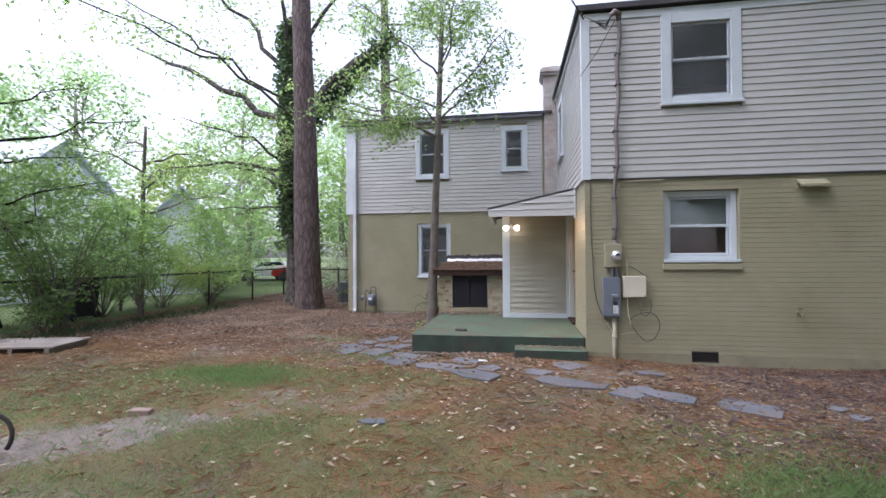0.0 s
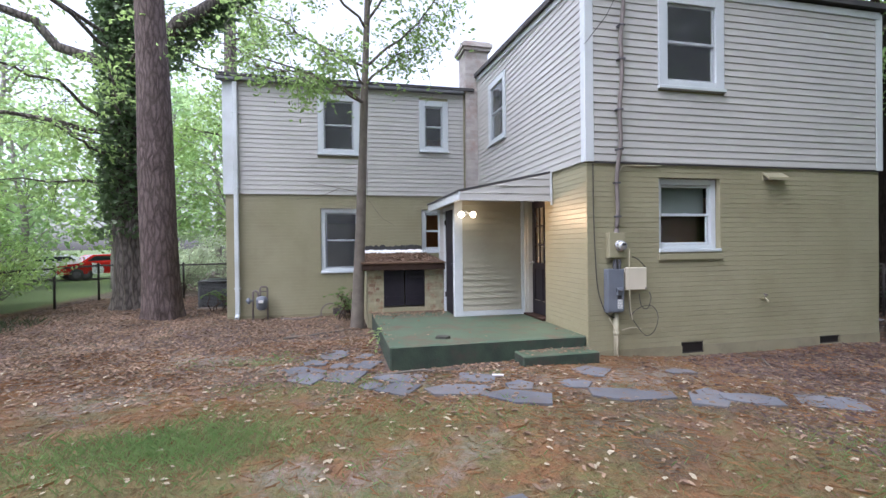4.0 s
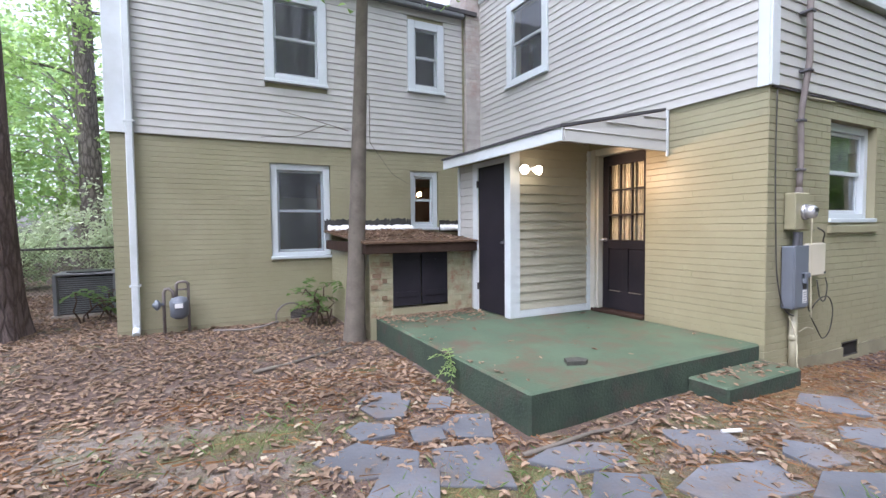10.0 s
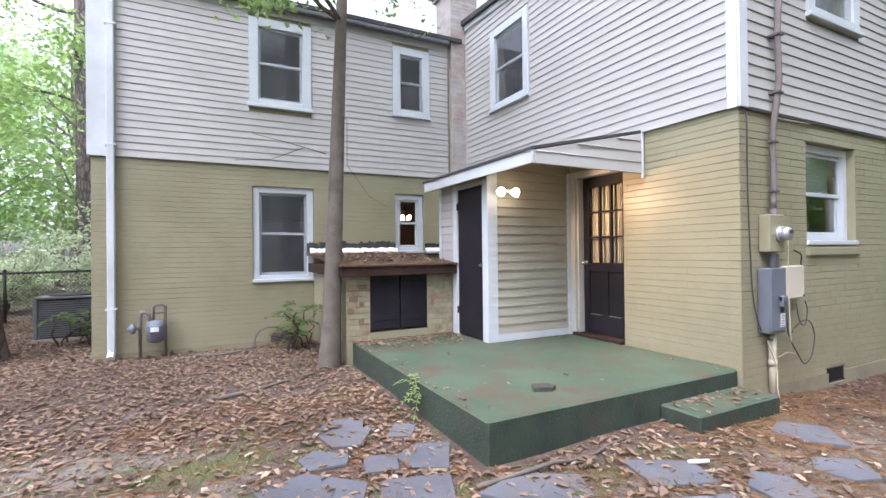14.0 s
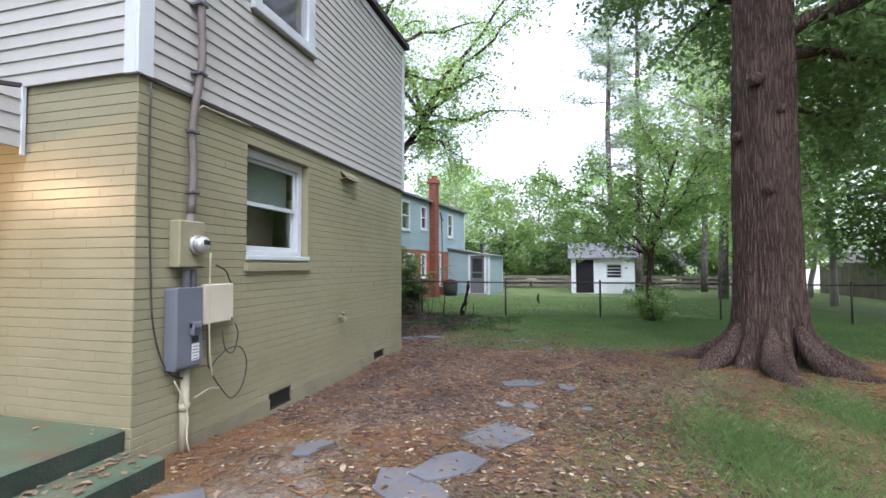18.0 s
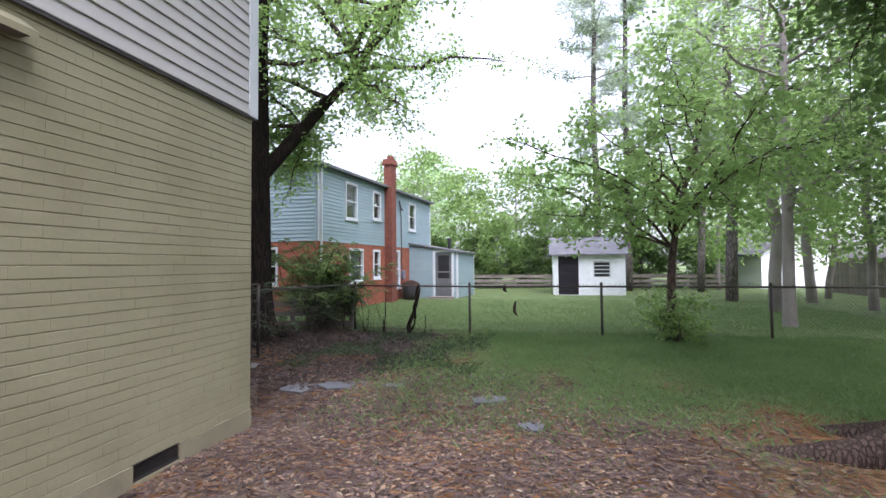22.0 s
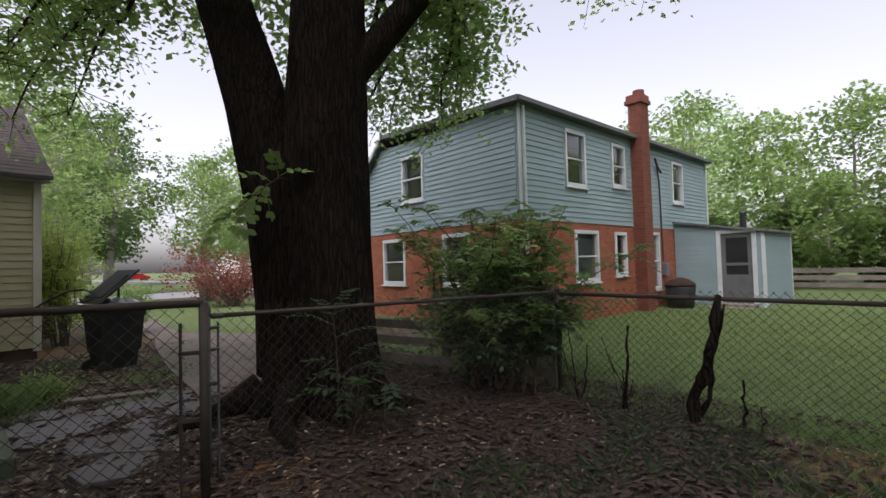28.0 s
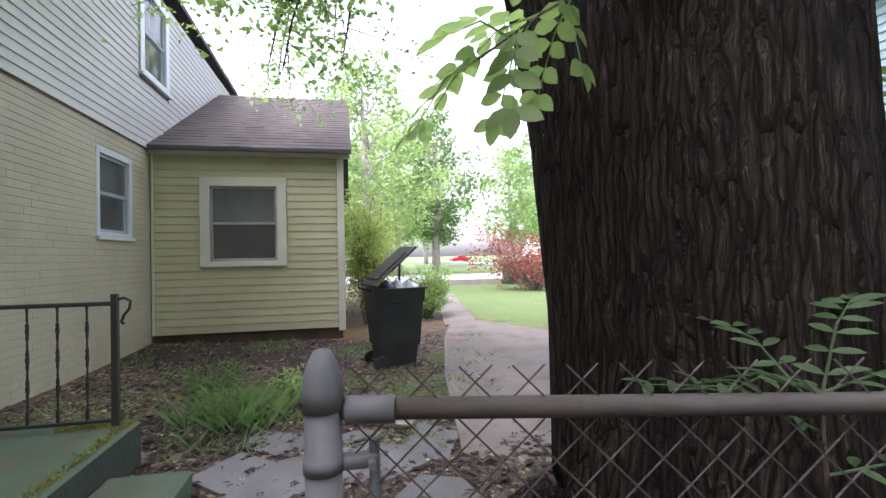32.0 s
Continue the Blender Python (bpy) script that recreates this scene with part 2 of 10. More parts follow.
def leaf_mat(name, c1, c2, trans=0.45, rough=0.5):
    """Leaves that let light through; each leaf has its own tone."""
    c1, c2 = [tuple(0.86 * q + 0.14 * (0.3 * c[0] + 0.7 * c[1]) for q in c) for c in (c1, c2)]
    m = bpy.data.materials.new(name)
    m.use_nodes = True
    nt, L = m.node_tree.nodes, m.node_tree.links
    p, out = nt["Principled BSDF"], nt["Material Output"]
    geo = nt.new("ShaderNodeNewGeometry")
    n1 = nt.new("ShaderNodeTexNoise")
    n1.inputs["Scale"].default_value, n1.inputs["Detail"].default_value = 0.9, 3
    L.new(geo.outputs["Position"], n1.inputs["Vector"])
    ad = nt.new("ShaderNodeMath")
    ad.operation = "ADD"
    ad.inputs[1].default_value = -0.25
    mu = nt.new("ShaderNodeMath")
    mu.operation = "MULTIPLY_ADD"
    mu.inputs[1].default_value = 0.5
    L.new(geo.outputs["Random Per Island"], mu.inputs[0])
    L.new(n1.outputs["Fac"], ad.inputs[0])
    L.new(ad.outputs[0], mu.inputs[2])
    mc = nt.new("ShaderNodeMix")
    mc.data_type = "RGBA"
    mc.inputs["A"].default_value, mc.inputs["B"].default_value = (*c1, 1), (*c2, 1)
    L.new(mu.outputs[0], mc.inputs["Factor"])
    L.new(mc.outputs["Result"], p.inputs["Base Color"])
    p.inputs["Roughness"].default_value = rough
    p.inputs["Specular IOR Level"].default_value = 0.35
    tr = nt.new("ShaderNodeBsdfTranslucent")
    hs = nt.new("ShaderNodeHueSaturation")
    hs.inputs["Value"].default_value, hs.inputs["Saturation"].default_value = 1.9, 1.05
    L.new(mc.outputs["Result"], hs.inputs["Color"])
    L.new(hs.outputs[0], tr.inputs["Color"])
    ms = nt.new("ShaderNodeMixShader")
    ms.inputs[0].default_value = trans
    L.new(p.outputs[0], ms.inputs[1])
    L.new(tr.outputs[0], ms.inputs[2])
    L.new(ms.outputs[0], out.inputs["Surface"])
    return m


def glass_mat(name, tint=(0.9, 0.93, 0.92)):
    m = bpy.data.materials.new(name)
    m.use_nodes = True
    p = m.node_tree.nodes["Principled BSDF"]
    p.inputs["Base Color"].default_value = (*tint, 1)
    p.inputs["Transmission Weight"].default_value = 1.0
    p.inputs["Roughness"].default_value, p.inputs["IOR"].default_value = 0.02, 1.5
    return m


def glow_mat(name, colour, strength):
    m = bpy.data.materials.new(name)
    m.use_nodes = True
    p = m.node_tree.nodes["Principled BSDF"]
    p.inputs["Emission Color"].default_value = (*colour, 1)
    p.inputs["Emission Strength"].default_value = strength
    return m


PAINT_BRICK = mat("painted_brick", (0.248, 0.230, 0.143), (0.305, 0.284, 0.188), 0.42, 1.2, 30, 0.45, 0.004, island=0.005, dirt=(0.20, 0.178, 0.112), dirt_amount=0.5)
PAINT_BRICK_ONE = mat("painted_brick_single", (0.248, 0.230, 0.143), (0.305, 0.284, 0.188), 0.42, 1.2, 30, 0.45, 0.004, vary=0.005, dirt=(0.20, 0.178, 0.112), dirt_amount=0.5)
PAINT_MORTAR = mat("painted_mortar", (0.235, 0.217, 0.134), (0.29, 0.268, 0.175), 0.6, 2, 40, 0.4)
WORN_BRICK = mat("flaking_painted_brick", (0.24, 0.22, 0.13), (0.36, 0.34, 0.24), 0.8, 9, 40, 0.7, 0.008, island=0.12, dirt=(0.22, 0.10, 0.06), dirt_amount=0.9, dirt_scale=8.0)
SIDING = mat("cream_vinyl_siding", (0.375, 0.37, 0.354), (0.445, 0.44, 0.418), 0.5, 0.9, 120, 0.12, 0.002, vary=0.03, dirt=(0.29, 0.29, 0.26), dirt_amount=0.45, dirt_scale=0.9)
SIDING_YELLOW = mat("pale_yellow_siding", (0.37, 0.34, 0.225), (0.43, 0.395, 0.275), 0.5, 0.9, 110, 0.12, 0.002, vary=0.03, dirt=(0.27, 0.24, 0.13), dirt_amount=0.45)
SIDING_CREAM = mat("dull_cream_siding", (0.325, 0.31, 0.245), (0.39, 0.37, 0.295), 0.5, 0.9, 110, 0.12, 0.002, vary=0.03, dirt=(0.24, 0.22, 0.16), dirt_amount=0.45)
SIDING_TEAL = mat("pale_blue_siding", (0.215, 0.30, 0.325), (0.265, 0.35, 0.37), 0.55, 0.7, 80, 0.12, 0.002, vary=0.04, dirt=(0.19, 0.25, 0.26), dirt_amount=0.4)
TRIM = mat("white_trim_paint", (0.50, 0.54, 0.565), (0.58, 0.61, 0.63), 0.45, 2.5, 70, 0.15, 0.002, dirt=(0.34, 0.35, 0.33), dirt_amount=0.45)
TRIM_CREAM = mat("cream_trim_paint", (0.46, 0.45, 0.40), (0.54, 0.52, 0.46), 0.5, 2.5, 70, 0.15, 0.002, dirt=(0.40, 0.37, 0.28), dirt_amount=0.4)
VINYL = mat("white_window_vinyl", (0.46, 0.505, 0.53), (0.53, 0.565, 0.585), 0.35, 3, 90, 0.05, 0.001)
GLASS = glass_mat("window_glass")
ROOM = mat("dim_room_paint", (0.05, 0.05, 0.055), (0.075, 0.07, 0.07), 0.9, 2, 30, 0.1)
ROOM_WARM = mat("red_brown_room_paint", (0.20, 0.10, 0.06), (0.26, 0.13, 0.08), 0.9, 2, 30, 0.1)
BLIND = mat("pale_blind", (0.17, 0.20, 0.19), (0.22, 0.25, 0.235), 0.8, 2, 60, 0.2)
CURTAIN = mat("cream_curtain", (0.27, 0.25, 0.205), (0.34, 0.315, 0.26), 0.9, 5, 90, 0.3)
SHINGLE = mat("brown_asphalt_shingle", (0.042, 0.032, 0.03), (0.085, 0.066, 0.06), 0.95, 3, 160, 0.6, 0.004, island=0.25, dirt=(0.04, 0.045, 0.03), dirt_amount=0.4)
ROOF_DARK = mat("dark_roofing", (0.035, 0.035, 0.04), (0.075, 0.07, 0.07), 0.95, 4, 120, 0.5)
ROOF_GREY = mat("grey_roof_shingle", (0.10, 0.10, 0.115), (0.16, 0.16, 0.17), 0.95, 3, 120, 0.5, island=0.15)
CHIMNEY_BRICK = mat("whitewashed_chimney_brick", (0.34, 0.31, 0.29), (0.46, 0.43, 0.41), 0.85, 4, 50, 0.5, 0.005, island=0.1, dirt=(0.26, 0.15, 0.11), dirt_amount=0.6, dirt_scale=2.5)
RED_BRICK = mat("red_brick", (0.23, 0.07, 0.038), (0.32, 0.11, 0.06), 0.85, 4, 50, 0.5, 0.005, island=0.16)
RED_MORTAR = mat("red_wall_mortar", (0.22, 0.12, 0.085), (0.27, 0.16, 0.12), 0.9, 4, 50, 0.4)
GREEN_SLAB = mat("worn_green_concrete_paint", (0.040, 0.070, 0.040), (0.088, 0.126, 0.080), 0.75, 2.2, 38, 0.5, 0.004, dirt=(0.095, 0.070, 0.044), dirt_amount=1.45, dirt_scale=2.4)
DARK_DOOR = mat("dark_door_paint", (0.010, 0.009, 0.013), (0.022, 0.019, 0.025), 0.6, 3, 60, 0.15, 0.002, spec=0.22)
GREY_METAL = mat("grey_enamelled_steel", (0.11, 0.125, 0.155), (0.15, 0.168, 0.20), 0.5, 4, 80, 0.1, 0.001, dirt=(0.1, 0.09, 0.08), dirt_amount=0.3)
GALV = mat("weathered_galvanised_steel", (0.06, 0.06, 0.07), (0.11, 0.11, 0.122), 0.72, 8, 90, 0.2, 0.002, metal=0.08, dirt=(0.12, 0.09, 0.07), dirt_amount=0.5)
FENCE_DARK = mat("dull_fence_wire", (0.024, 0.02, 0.018), (0.058, 0.049, 0.044), 0.75, 8, 90, 0.2, 0.001, metal=0.08, dirt=(0.09, 0.05, 0.03), dirt_amount=0.5)
IRON = mat("black_wrought_iron", (0.012, 0.012, 0.012), (0.035, 0.028, 0.025), 0.55, 8, 90, 0.2, 0.001, dirt=(0.10, 0.04, 0.02), dirt_amount=0.3)
CABLE = mat("dark_cable", (0.035, 0.032, 0.03), (0.06, 0.055, 0.05), 0.6, 8, 60, 0.1)
CABLE_PALE = mat("pale_cable", (0.45, 0.42, 0.30), (0.55, 0.50, 0.38), 0.6, 8, 60, 0.1)
CONDUIT = mat("grey_brown_service_cable", (0.12, 0.10, 0.095), (0.19, 0.165, 0.155), 0.7, 6, 60, 0.2)
BEIGE_BOX = mat("beige_plastic", (0.50, 0.46, 0.36), (0.58, 0.53, 0.43), 0.5, 4, 60, 0.05)
CHROME = mat("meter_glass_rim", (0.45, 0.45, 0.47), (0.6, 0.6, 0.62), 0.2, 8, 60, 0.05, metal=0.6)
BLACK = mat("black_plastic", (0.012, 0.012, 0.014), (0.025, 0.025, 0.028), 0.45, 4, 60, 0.1, 0.001)
BIN_PLASTIC = mat("dark_bin_plastic", (0.007, 0.008, 0.011), (0.018, 0.02, 0.024), 0.5, 3, 60, 0.1, 0.001, dirt=(0.09, 0.085, 0.07), dirt_amount=0.25)
BIN_GREEN = mat("green_bin_plastic", (0.02, 0.055, 0.04), (0.035, 0.08, 0.06), 0.5, 3, 60, 0.1, 0.001)
LABEL_WHITE = mat("white_label", (0.6, 0.6, 0.6), (0.7, 0.7, 0.7), 0.5, 4, 60, 0.05)
SLATE = mat("blue_grey_flagstone", (0.07, 0.075, 0.088), (0.135, 0.14, 0.155), 0.8, 3, 40, 0.5, 0.006, vary=0.15, dirt=(0.15, 0.10, 0.06), dirt_amount=0.45, dirt_scale=4)
SLATE_PALE = mat("pale_grey_flagstone", (0.098, 0.092, 0.10), (0.17, 0.161, 0.169), 0.85, 3, 40, 0.5, 0.006, vary=0.15, dirt=(0.10, 0.078, 0.05), dirt_amount=0.65, dirt_scale=4)
CONCRETE = mat("weathered_concrete", (0.20, 0.175, 0.15), (0.30, 0.265, 0.23), 0.9, 1.5, 45, 0.4, 0.005, dirt=(0.13, 0.11, 0.08), dirt_amount=0.6)
FOUNDATION = mat("grey_olive_foundation", (0.20, 0.18, 0.115), (0.27, 0.245, 0.16), 0.9, 2, 40, 0.5, 0.006, dirt=(0.10, 0.08, 0.06), dirt_amount=0.6)
# Stained brown block, deepened in colour for the shade below the addition.
DARK_FOOT = mat("shaded_brown_block", (0.045, 0.028, 0.020), (0.09, 0.058, 0.042), 0.95, 4, 40, 0.6, 0.008, dirt=(0.03, 0.022, 0.016), dirt_amount=0.7)
ASPHALT = mat("pale_street_asphalt", (0.20, 0.20, 0.215), (0.26, 0.26, 0.275), 0.9, 1, 60, 0.3, 0.004)
WOOD_GREY = mat("weathered_grey_wood", (0.14, 0.12, 0.10), (0.24, 0.21, 0.18), 0.9, 3, 50, 0.4, 0.004, vary=0.15)
WOOD_DARK = mat("dark_wet_wood", (0.022, 0.013, 0.010), (0.055, 0.034, 0.025), 0.9, 4, 50, 0.4, 0.004, spec=0.2)
TAR = mat("black_roof_tar", (0.008, 0.008, 0.008), (0.02, 0.018, 0.016), 0.5, 8, 50, 0.6, 0.01)
WHITE_SEAL = mat("white_roof_sealant", (0.72, 0.72, 0.72), (0.8, 0.8, 0.8), 0.55, 6, 30, 0.6, 0.01)
LITTER_ROOF = mat("leaf_litter_roof", (0.06, 0.032, 0.018), (0.14, 0.082, 0.045), 0.95, 14, 90, 0.8, 0.012)
AC_STEEL = mat("grey_condenser_steel", (0.085, 0.09, 0.095), (0.14, 0.145, 0.15), 0.6, 4, 60, 0.15, 0.001)
BRICK_LOOSE = mat("loose_grey_brick", (0.22, 0.15, 0.12), (0.32, 0.24, 0.2), 0.9, 6, 60, 0.5)
CAR_RED = mat("red_car_paint", (0.42, 0.01, 0.008), (0.5, 0.014, 0.01), 0.25, 2, 50, 0.02)
CAR_WHITE = mat("white_car_paint", (0.7, 0.7, 0.72), (0.78, 0.78, 0.8), 0.25, 2, 50, 0.02)
CAR_GLASS = mat("dark_car_glass", (0.02, 0.025, 0.03), (0.03, 0.035, 0.04), 0.1, 2, 50, 0.0)
TAN_BOARD = mat("aged_tan_roof_board", (0.30, 0.20, 0.11), (0.42, 0.30, 0.18), 0.8, 3, 60, 0.4, 0.003)
DRIVE = mat("brown_worn_driveway_concrete", (0.125, 0.103, 0.092), (0.205, 0.172, 0.155), 0.95, 1.2, 60, 0.5, 0.006, dirt=(0.085, 0.066, 0.045), dirt_amount=0.9, dirt_scale=2.2)
BARE_BRICK = mat("bare_old_brick", (0.13, 0.075, 0.05), (0.24, 0.17, 0.11), 0.9, 14, 50, 0.6, 0.006)
BULB = glow_mat("lit_bulb", (1.0, 0.80, 0.52), 3.8)
LAMP_GLOW = glow_mat("warm_ceiling_lamp", (1.0, 0.62, 0.26), 9.0)
BARK_PINE = bark("red_brown_plated_bark", (0.118, 0.088, 0.082), (0.215, 0.168, 0.157), 11.0, 0.2, 0.03, True)
BARK_OAK = bark("grey_brown_ridged_bark", (0.105, 0.071, 0.057), (0.190, 0.138, 0.114), 29.0, 0.07, 0.03)
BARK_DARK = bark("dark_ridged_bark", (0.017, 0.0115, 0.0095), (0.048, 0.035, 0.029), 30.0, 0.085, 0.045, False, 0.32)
BARK_SMOOTH = mat("smooth_grey_bark", (0.10, 0.085, 0.07), (0.17, 0.145, 0.12), 0.9, 5, 40, 0.4, 0.006, dirt=(0.06, 0.05, 0.04), dirt_amount=0.6, dirt_scale=4)
BARK_GREY = bark("pale_grey_bark", (0.15, 0.13, 0.115), (0.24, 0.21, 0.19), 10.0, 0.25, 0.02)
LEAF = leaf_mat("mid_green_leaf", (0.07, 0.128, 0.030), (0.13, 0.205, 0.056), 0.55)
LEAF_LIGHT = leaf_mat("light_green_leaf", (0.17, 0.27, 0.065), (0.29, 0.39, 0.13), 0.6)
LEAF_YELLOW = leaf_mat("yellow_green_leaf", (0.20, 0.28, 0.045), (0.32, 0.38, 0.085), 0.55)
LEAF_DARK = leaf_mat("dark_green_leaf", (0.022, 0.05, 0.016), (0.05, 0.09, 0.03), 0.3)
LEAF_IVY = leaf_mat("dark_ivy_leaf", (0.05, 0.085, 0.034), (0.135, 0.205, 0.085), 0.4, 0.4)
LEAF_AIRY = leaf_mat("yellowish_airy_leaf", (0.14, 0.235, 0.055), (0.265, 0.375, 0.115), 0.66)
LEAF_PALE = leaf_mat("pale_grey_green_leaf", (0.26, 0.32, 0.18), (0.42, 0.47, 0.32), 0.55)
# Distance haze is put into this leaf colour.
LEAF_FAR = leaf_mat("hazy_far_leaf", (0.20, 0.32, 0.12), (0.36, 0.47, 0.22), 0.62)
LEAF_RED = leaf_mat("copper_red_leaf", (0.16, 0.04, 0.025), (0.28, 0.085, 0.05), 0.35)
# Needles paled: the far pines' haze is in the colour.
NEEDLE = leaf_mat("hazy_pale_needle", (0.24, 0.31, 0.20), (0.38, 0.44, 0.32), 0.6)
DEAD_LEAF = leaf_mat("dead_brown_leaf", (0.062, 0.036, 0.022), (0.40, 0.27, 0.172), 0.15, 0.7)
DRY_GRASS = leaf_mat("dry_straw_grass", (0.10, 0.066, 0.028), (0.30, 0.225, 0.115), 0.2, 0.8)
STRAW = leaf_mat("orange_pine_straw", (0.15, 0.066, 0.020), (0.33, 0.165, 0.06), 0.1, 0.8)
GRASS = leaf_mat("lawn_grass", (0.08, 0.155, 0.038), (0.18, 0.265, 0.085), 0.45)
# Lit copy of the painted brick: the east wall's light is in the colour.
BRIGHT_BRICK = mat("brightened_painted_brick", (0.34, 0.315, 0.225), (0.42, 0.39, 0.29), 0.55, 1.2, 26, 0.35, 0.004, island=0.005, dirt=(0.26, 0.23, 0.15), dirt_amount=0.5)
BRIGHT_MORTAR = mat("brightened_mortar", (0.33, 0.305, 0.218), (0.40, 0.37, 0.28), 0.8, 2, 40, 0.5)
# Darker copy of the slab green: side shade and brown stain in one colour.
GREEN_SIDE = mat("darkened_stained_green_concrete", (0.016, 0.027, 0.019), (0.045, 0.068, 0.044), 0.9, 4.0, 45, 0.7, 0.012, dirt=(0.052, 0.040, 0.032), dirt_amount=1.4, dirt_scale=3.0)
# Dead leaf darkened to carry the shade under the twin-trunked tree.
DARK_LITTER = leaf_mat("dark_litter_leaf", (0.024, 0.015, 0.012), (0.085, 0.052, 0.040), 0.08, 0.7)
ROOM_PANEL = mat("dull_brown_panel", (0.15, 0.095, 0.08), (0.21, 0.14, 0.115), 0.9, 5, 60, 0.2)
STONE_DARK = mat("dark_flat_stone", (0.035, 0.035, 0.03), (0.075, 0.075, 0.06), 0.9, 12, 60, 0.6)
# Far bark paled by haze painted into the colour.
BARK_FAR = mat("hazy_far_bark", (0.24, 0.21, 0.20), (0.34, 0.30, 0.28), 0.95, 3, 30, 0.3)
CHIMNEY_RED = mat("dark_red_chimney_brick", (0.13, 0.04, 0.026), (0.20, 0.065, 0.04), 0.85, 4, 50, 0.5, 0.005, island=0.16)
DARK_SCRAP = leaf_mat("damp_purple_brown_leaf", (0.045, 0.028, 0.026), (0.20, 0.135, 0.115), 0.12, 0.7)
PALE_LEAF = leaf_mat("pale_dead_leaf", (0.30, 0.24, 0.15), (0.48, 0.42, 0.30), 0.15, 0.7)
MOSS = leaf_mat("yellow_green_moss", (0.14, 0.15, 0.02), (0.24, 0.24, 0.04), 0.2, 0.9)


def screen_mat():
    """Grey insect screen: half open, half fine wire."""
    m = bpy.data.materials.new("grey_insect_screen")
    m.use_nodes = True
    nt, L = m.node_tree.nodes, m.node_tree.links
    p = nt["Principled BSDF"]
    p.inputs["Base Color"].default_value, p.inputs["Roughness"].default_value = (0.13, 0.14, 0.15, 1), 0.7
    n = nt.new("ShaderNodeTexNoise")
    n.inputs["Scale"].default_value = 2.0
    r = nt.new("ShaderNodeMapRange")
    r.inputs["To Min"].default_value, r.inputs["To Max"].default_value = 0.08, 0.24
    L.new(n.outputs["Fac"], r.inputs["Value"])
    tr, mx = nt.new("ShaderNodeBsdfTransparent"), nt.new("ShaderNodeMixShader")
    L.new(r.outputs[0], mx.inputs[0])
    L.new(tr.outputs[0], mx.inputs[1])
    L.new(p.outputs[0], mx.inputs[2])
    L.new(mx.outputs[0], nt["Material Output"].inputs["Surface"])
    return m


SCREEN = screen_mat()
LEAF_CROWN = leaf_mat("airy_green_leaf", (0.108, 0.182, 0.042), (0.21, 0.30, 0.09), 0.64)
FENCE_RUST = mat("dark_rusted_fence_wire", (0.018, 0.016, 0.015), (0.045, 0.035, 0.03), 0.7, 8, 90, 0.2, 0.001, metal=0.2)


# ---- the house ----
def cells(u0, u1, z0, z1, holes):
    """The rectangles of a wall between its openings."""
    us = sorted({u0, u1, *(min(max(h[i], u0), u1) for h in holes for i in (0, 1))})
    out = []
    for a, b in zip(us, us[1:]):
        if b - a < 1e-4:
            continue
        cuts = sorted((max(h[2], z0), min(h[3], z1)) for h in holes if h[0] < b - 1e-4 and h[1] > a + 1e-4 and h[2] < z1 and h[3] > z0)
        z = z0
        for c, d in cuts:
            if c - z > 1e-4:
                out.append((a, b, z, c))
            z = max(z, d)
        if z1 - z > 1e-4:
            out.append((a, b, z, z1))
    return out


def spans(u0, u1, za, zb, holes):
    """The stretches of one course between the openings."""
    cuts = sorted((h[0], h[1]) for h in holes if h[2] < zb - 0.02 and h[3] > za + 0.02)
    out, u = [], u0
    for a, b in cuts:
        if a - u > 0.01:
            out.append((u, min(a, u1)))
        u = max(u, b)
    if u1 - u > 0.01:
        out.append((u, u1))
    return out


def core(name, m, u0, u1, z0, z1, holes, material, label, thick=0.2):
    s = Shape(m)
    for a, b, c, d in cells(u0, u1, z0, z1, holes):
        s.box(a, b, -thick, 0, c, d)
    return structure(name, s, material, label, "wall")


PIECES = []


def bricks(wall, m, u0, u1, z0, z1, holes, material, singles=(), single_material=None, course=0.0752, length=0.222, proud=0.0055, seed=1):
    """Courses of bricks on a wall. singles: a stretch (u, u, z, z) whose bricks are pieces of their own, made last."""
    rng = random.Random(seed)
    s = Shape(m)
    row, z = 0, z0
    while z < z1 - 0.02:
        zt = min(z + course, z1)
        for a, b in spans(u0, u1, z, zt, holes):
            u = a - (length / 2 if row % 2 else 0.0)
            while u < b - 0.01:
                e0, e1 = max(u, a), min(u + length, b)
                u += length
                if e1 - e0 < 0.03:
                    continue
                p = proud + rng.uniform(-0.0009, 0.0009)
                box = (e0, e1, z + 0.0016 + rng.uniform(-.001, .0012), zt - 0.0016 + rng.uniform(-.0012, .0006), p)
                if singles and singles[0] < e0 and e1 < singles[1] and singles[2] < z and zt < singles[3] and e1 - e0 > length - 0.02:
                    PIECES.append((wall, m, box, single_material))
                    continue
                brick_at(s, *box)
        z, row = zt, row + 1
    ob = part("brickwork", s, material, wall)
    tagged(ob, kind="stuff")


def brick_at(s, a, b, c, d, p):
    """One painted brick: bevelled bed edges, ends filled almost flush with paint."""
    e, f, g = 0.003, 0.0035, 0.0012
    s.add([(a, 0, c), (b, 0, c), (b, 0, d), (a, 0, d), (a, p - g, c + f), (a + e, p, c + f), (b - e, p, c + f), (b, p - g, c + f),
           (b, p - g, d - f), (b - e, p, d - f), (a + e, p, d - f), (a, p - g, d - f)],
          [(5, 10, 9, 6), (4, 11, 10, 5), (6, 9, 8, 7), (0, 4, 5, 6, 7, 1), (3, 2, 8, 9, 10, 11), (0, 3, 11, 4), (1, 7, 8, 2)])


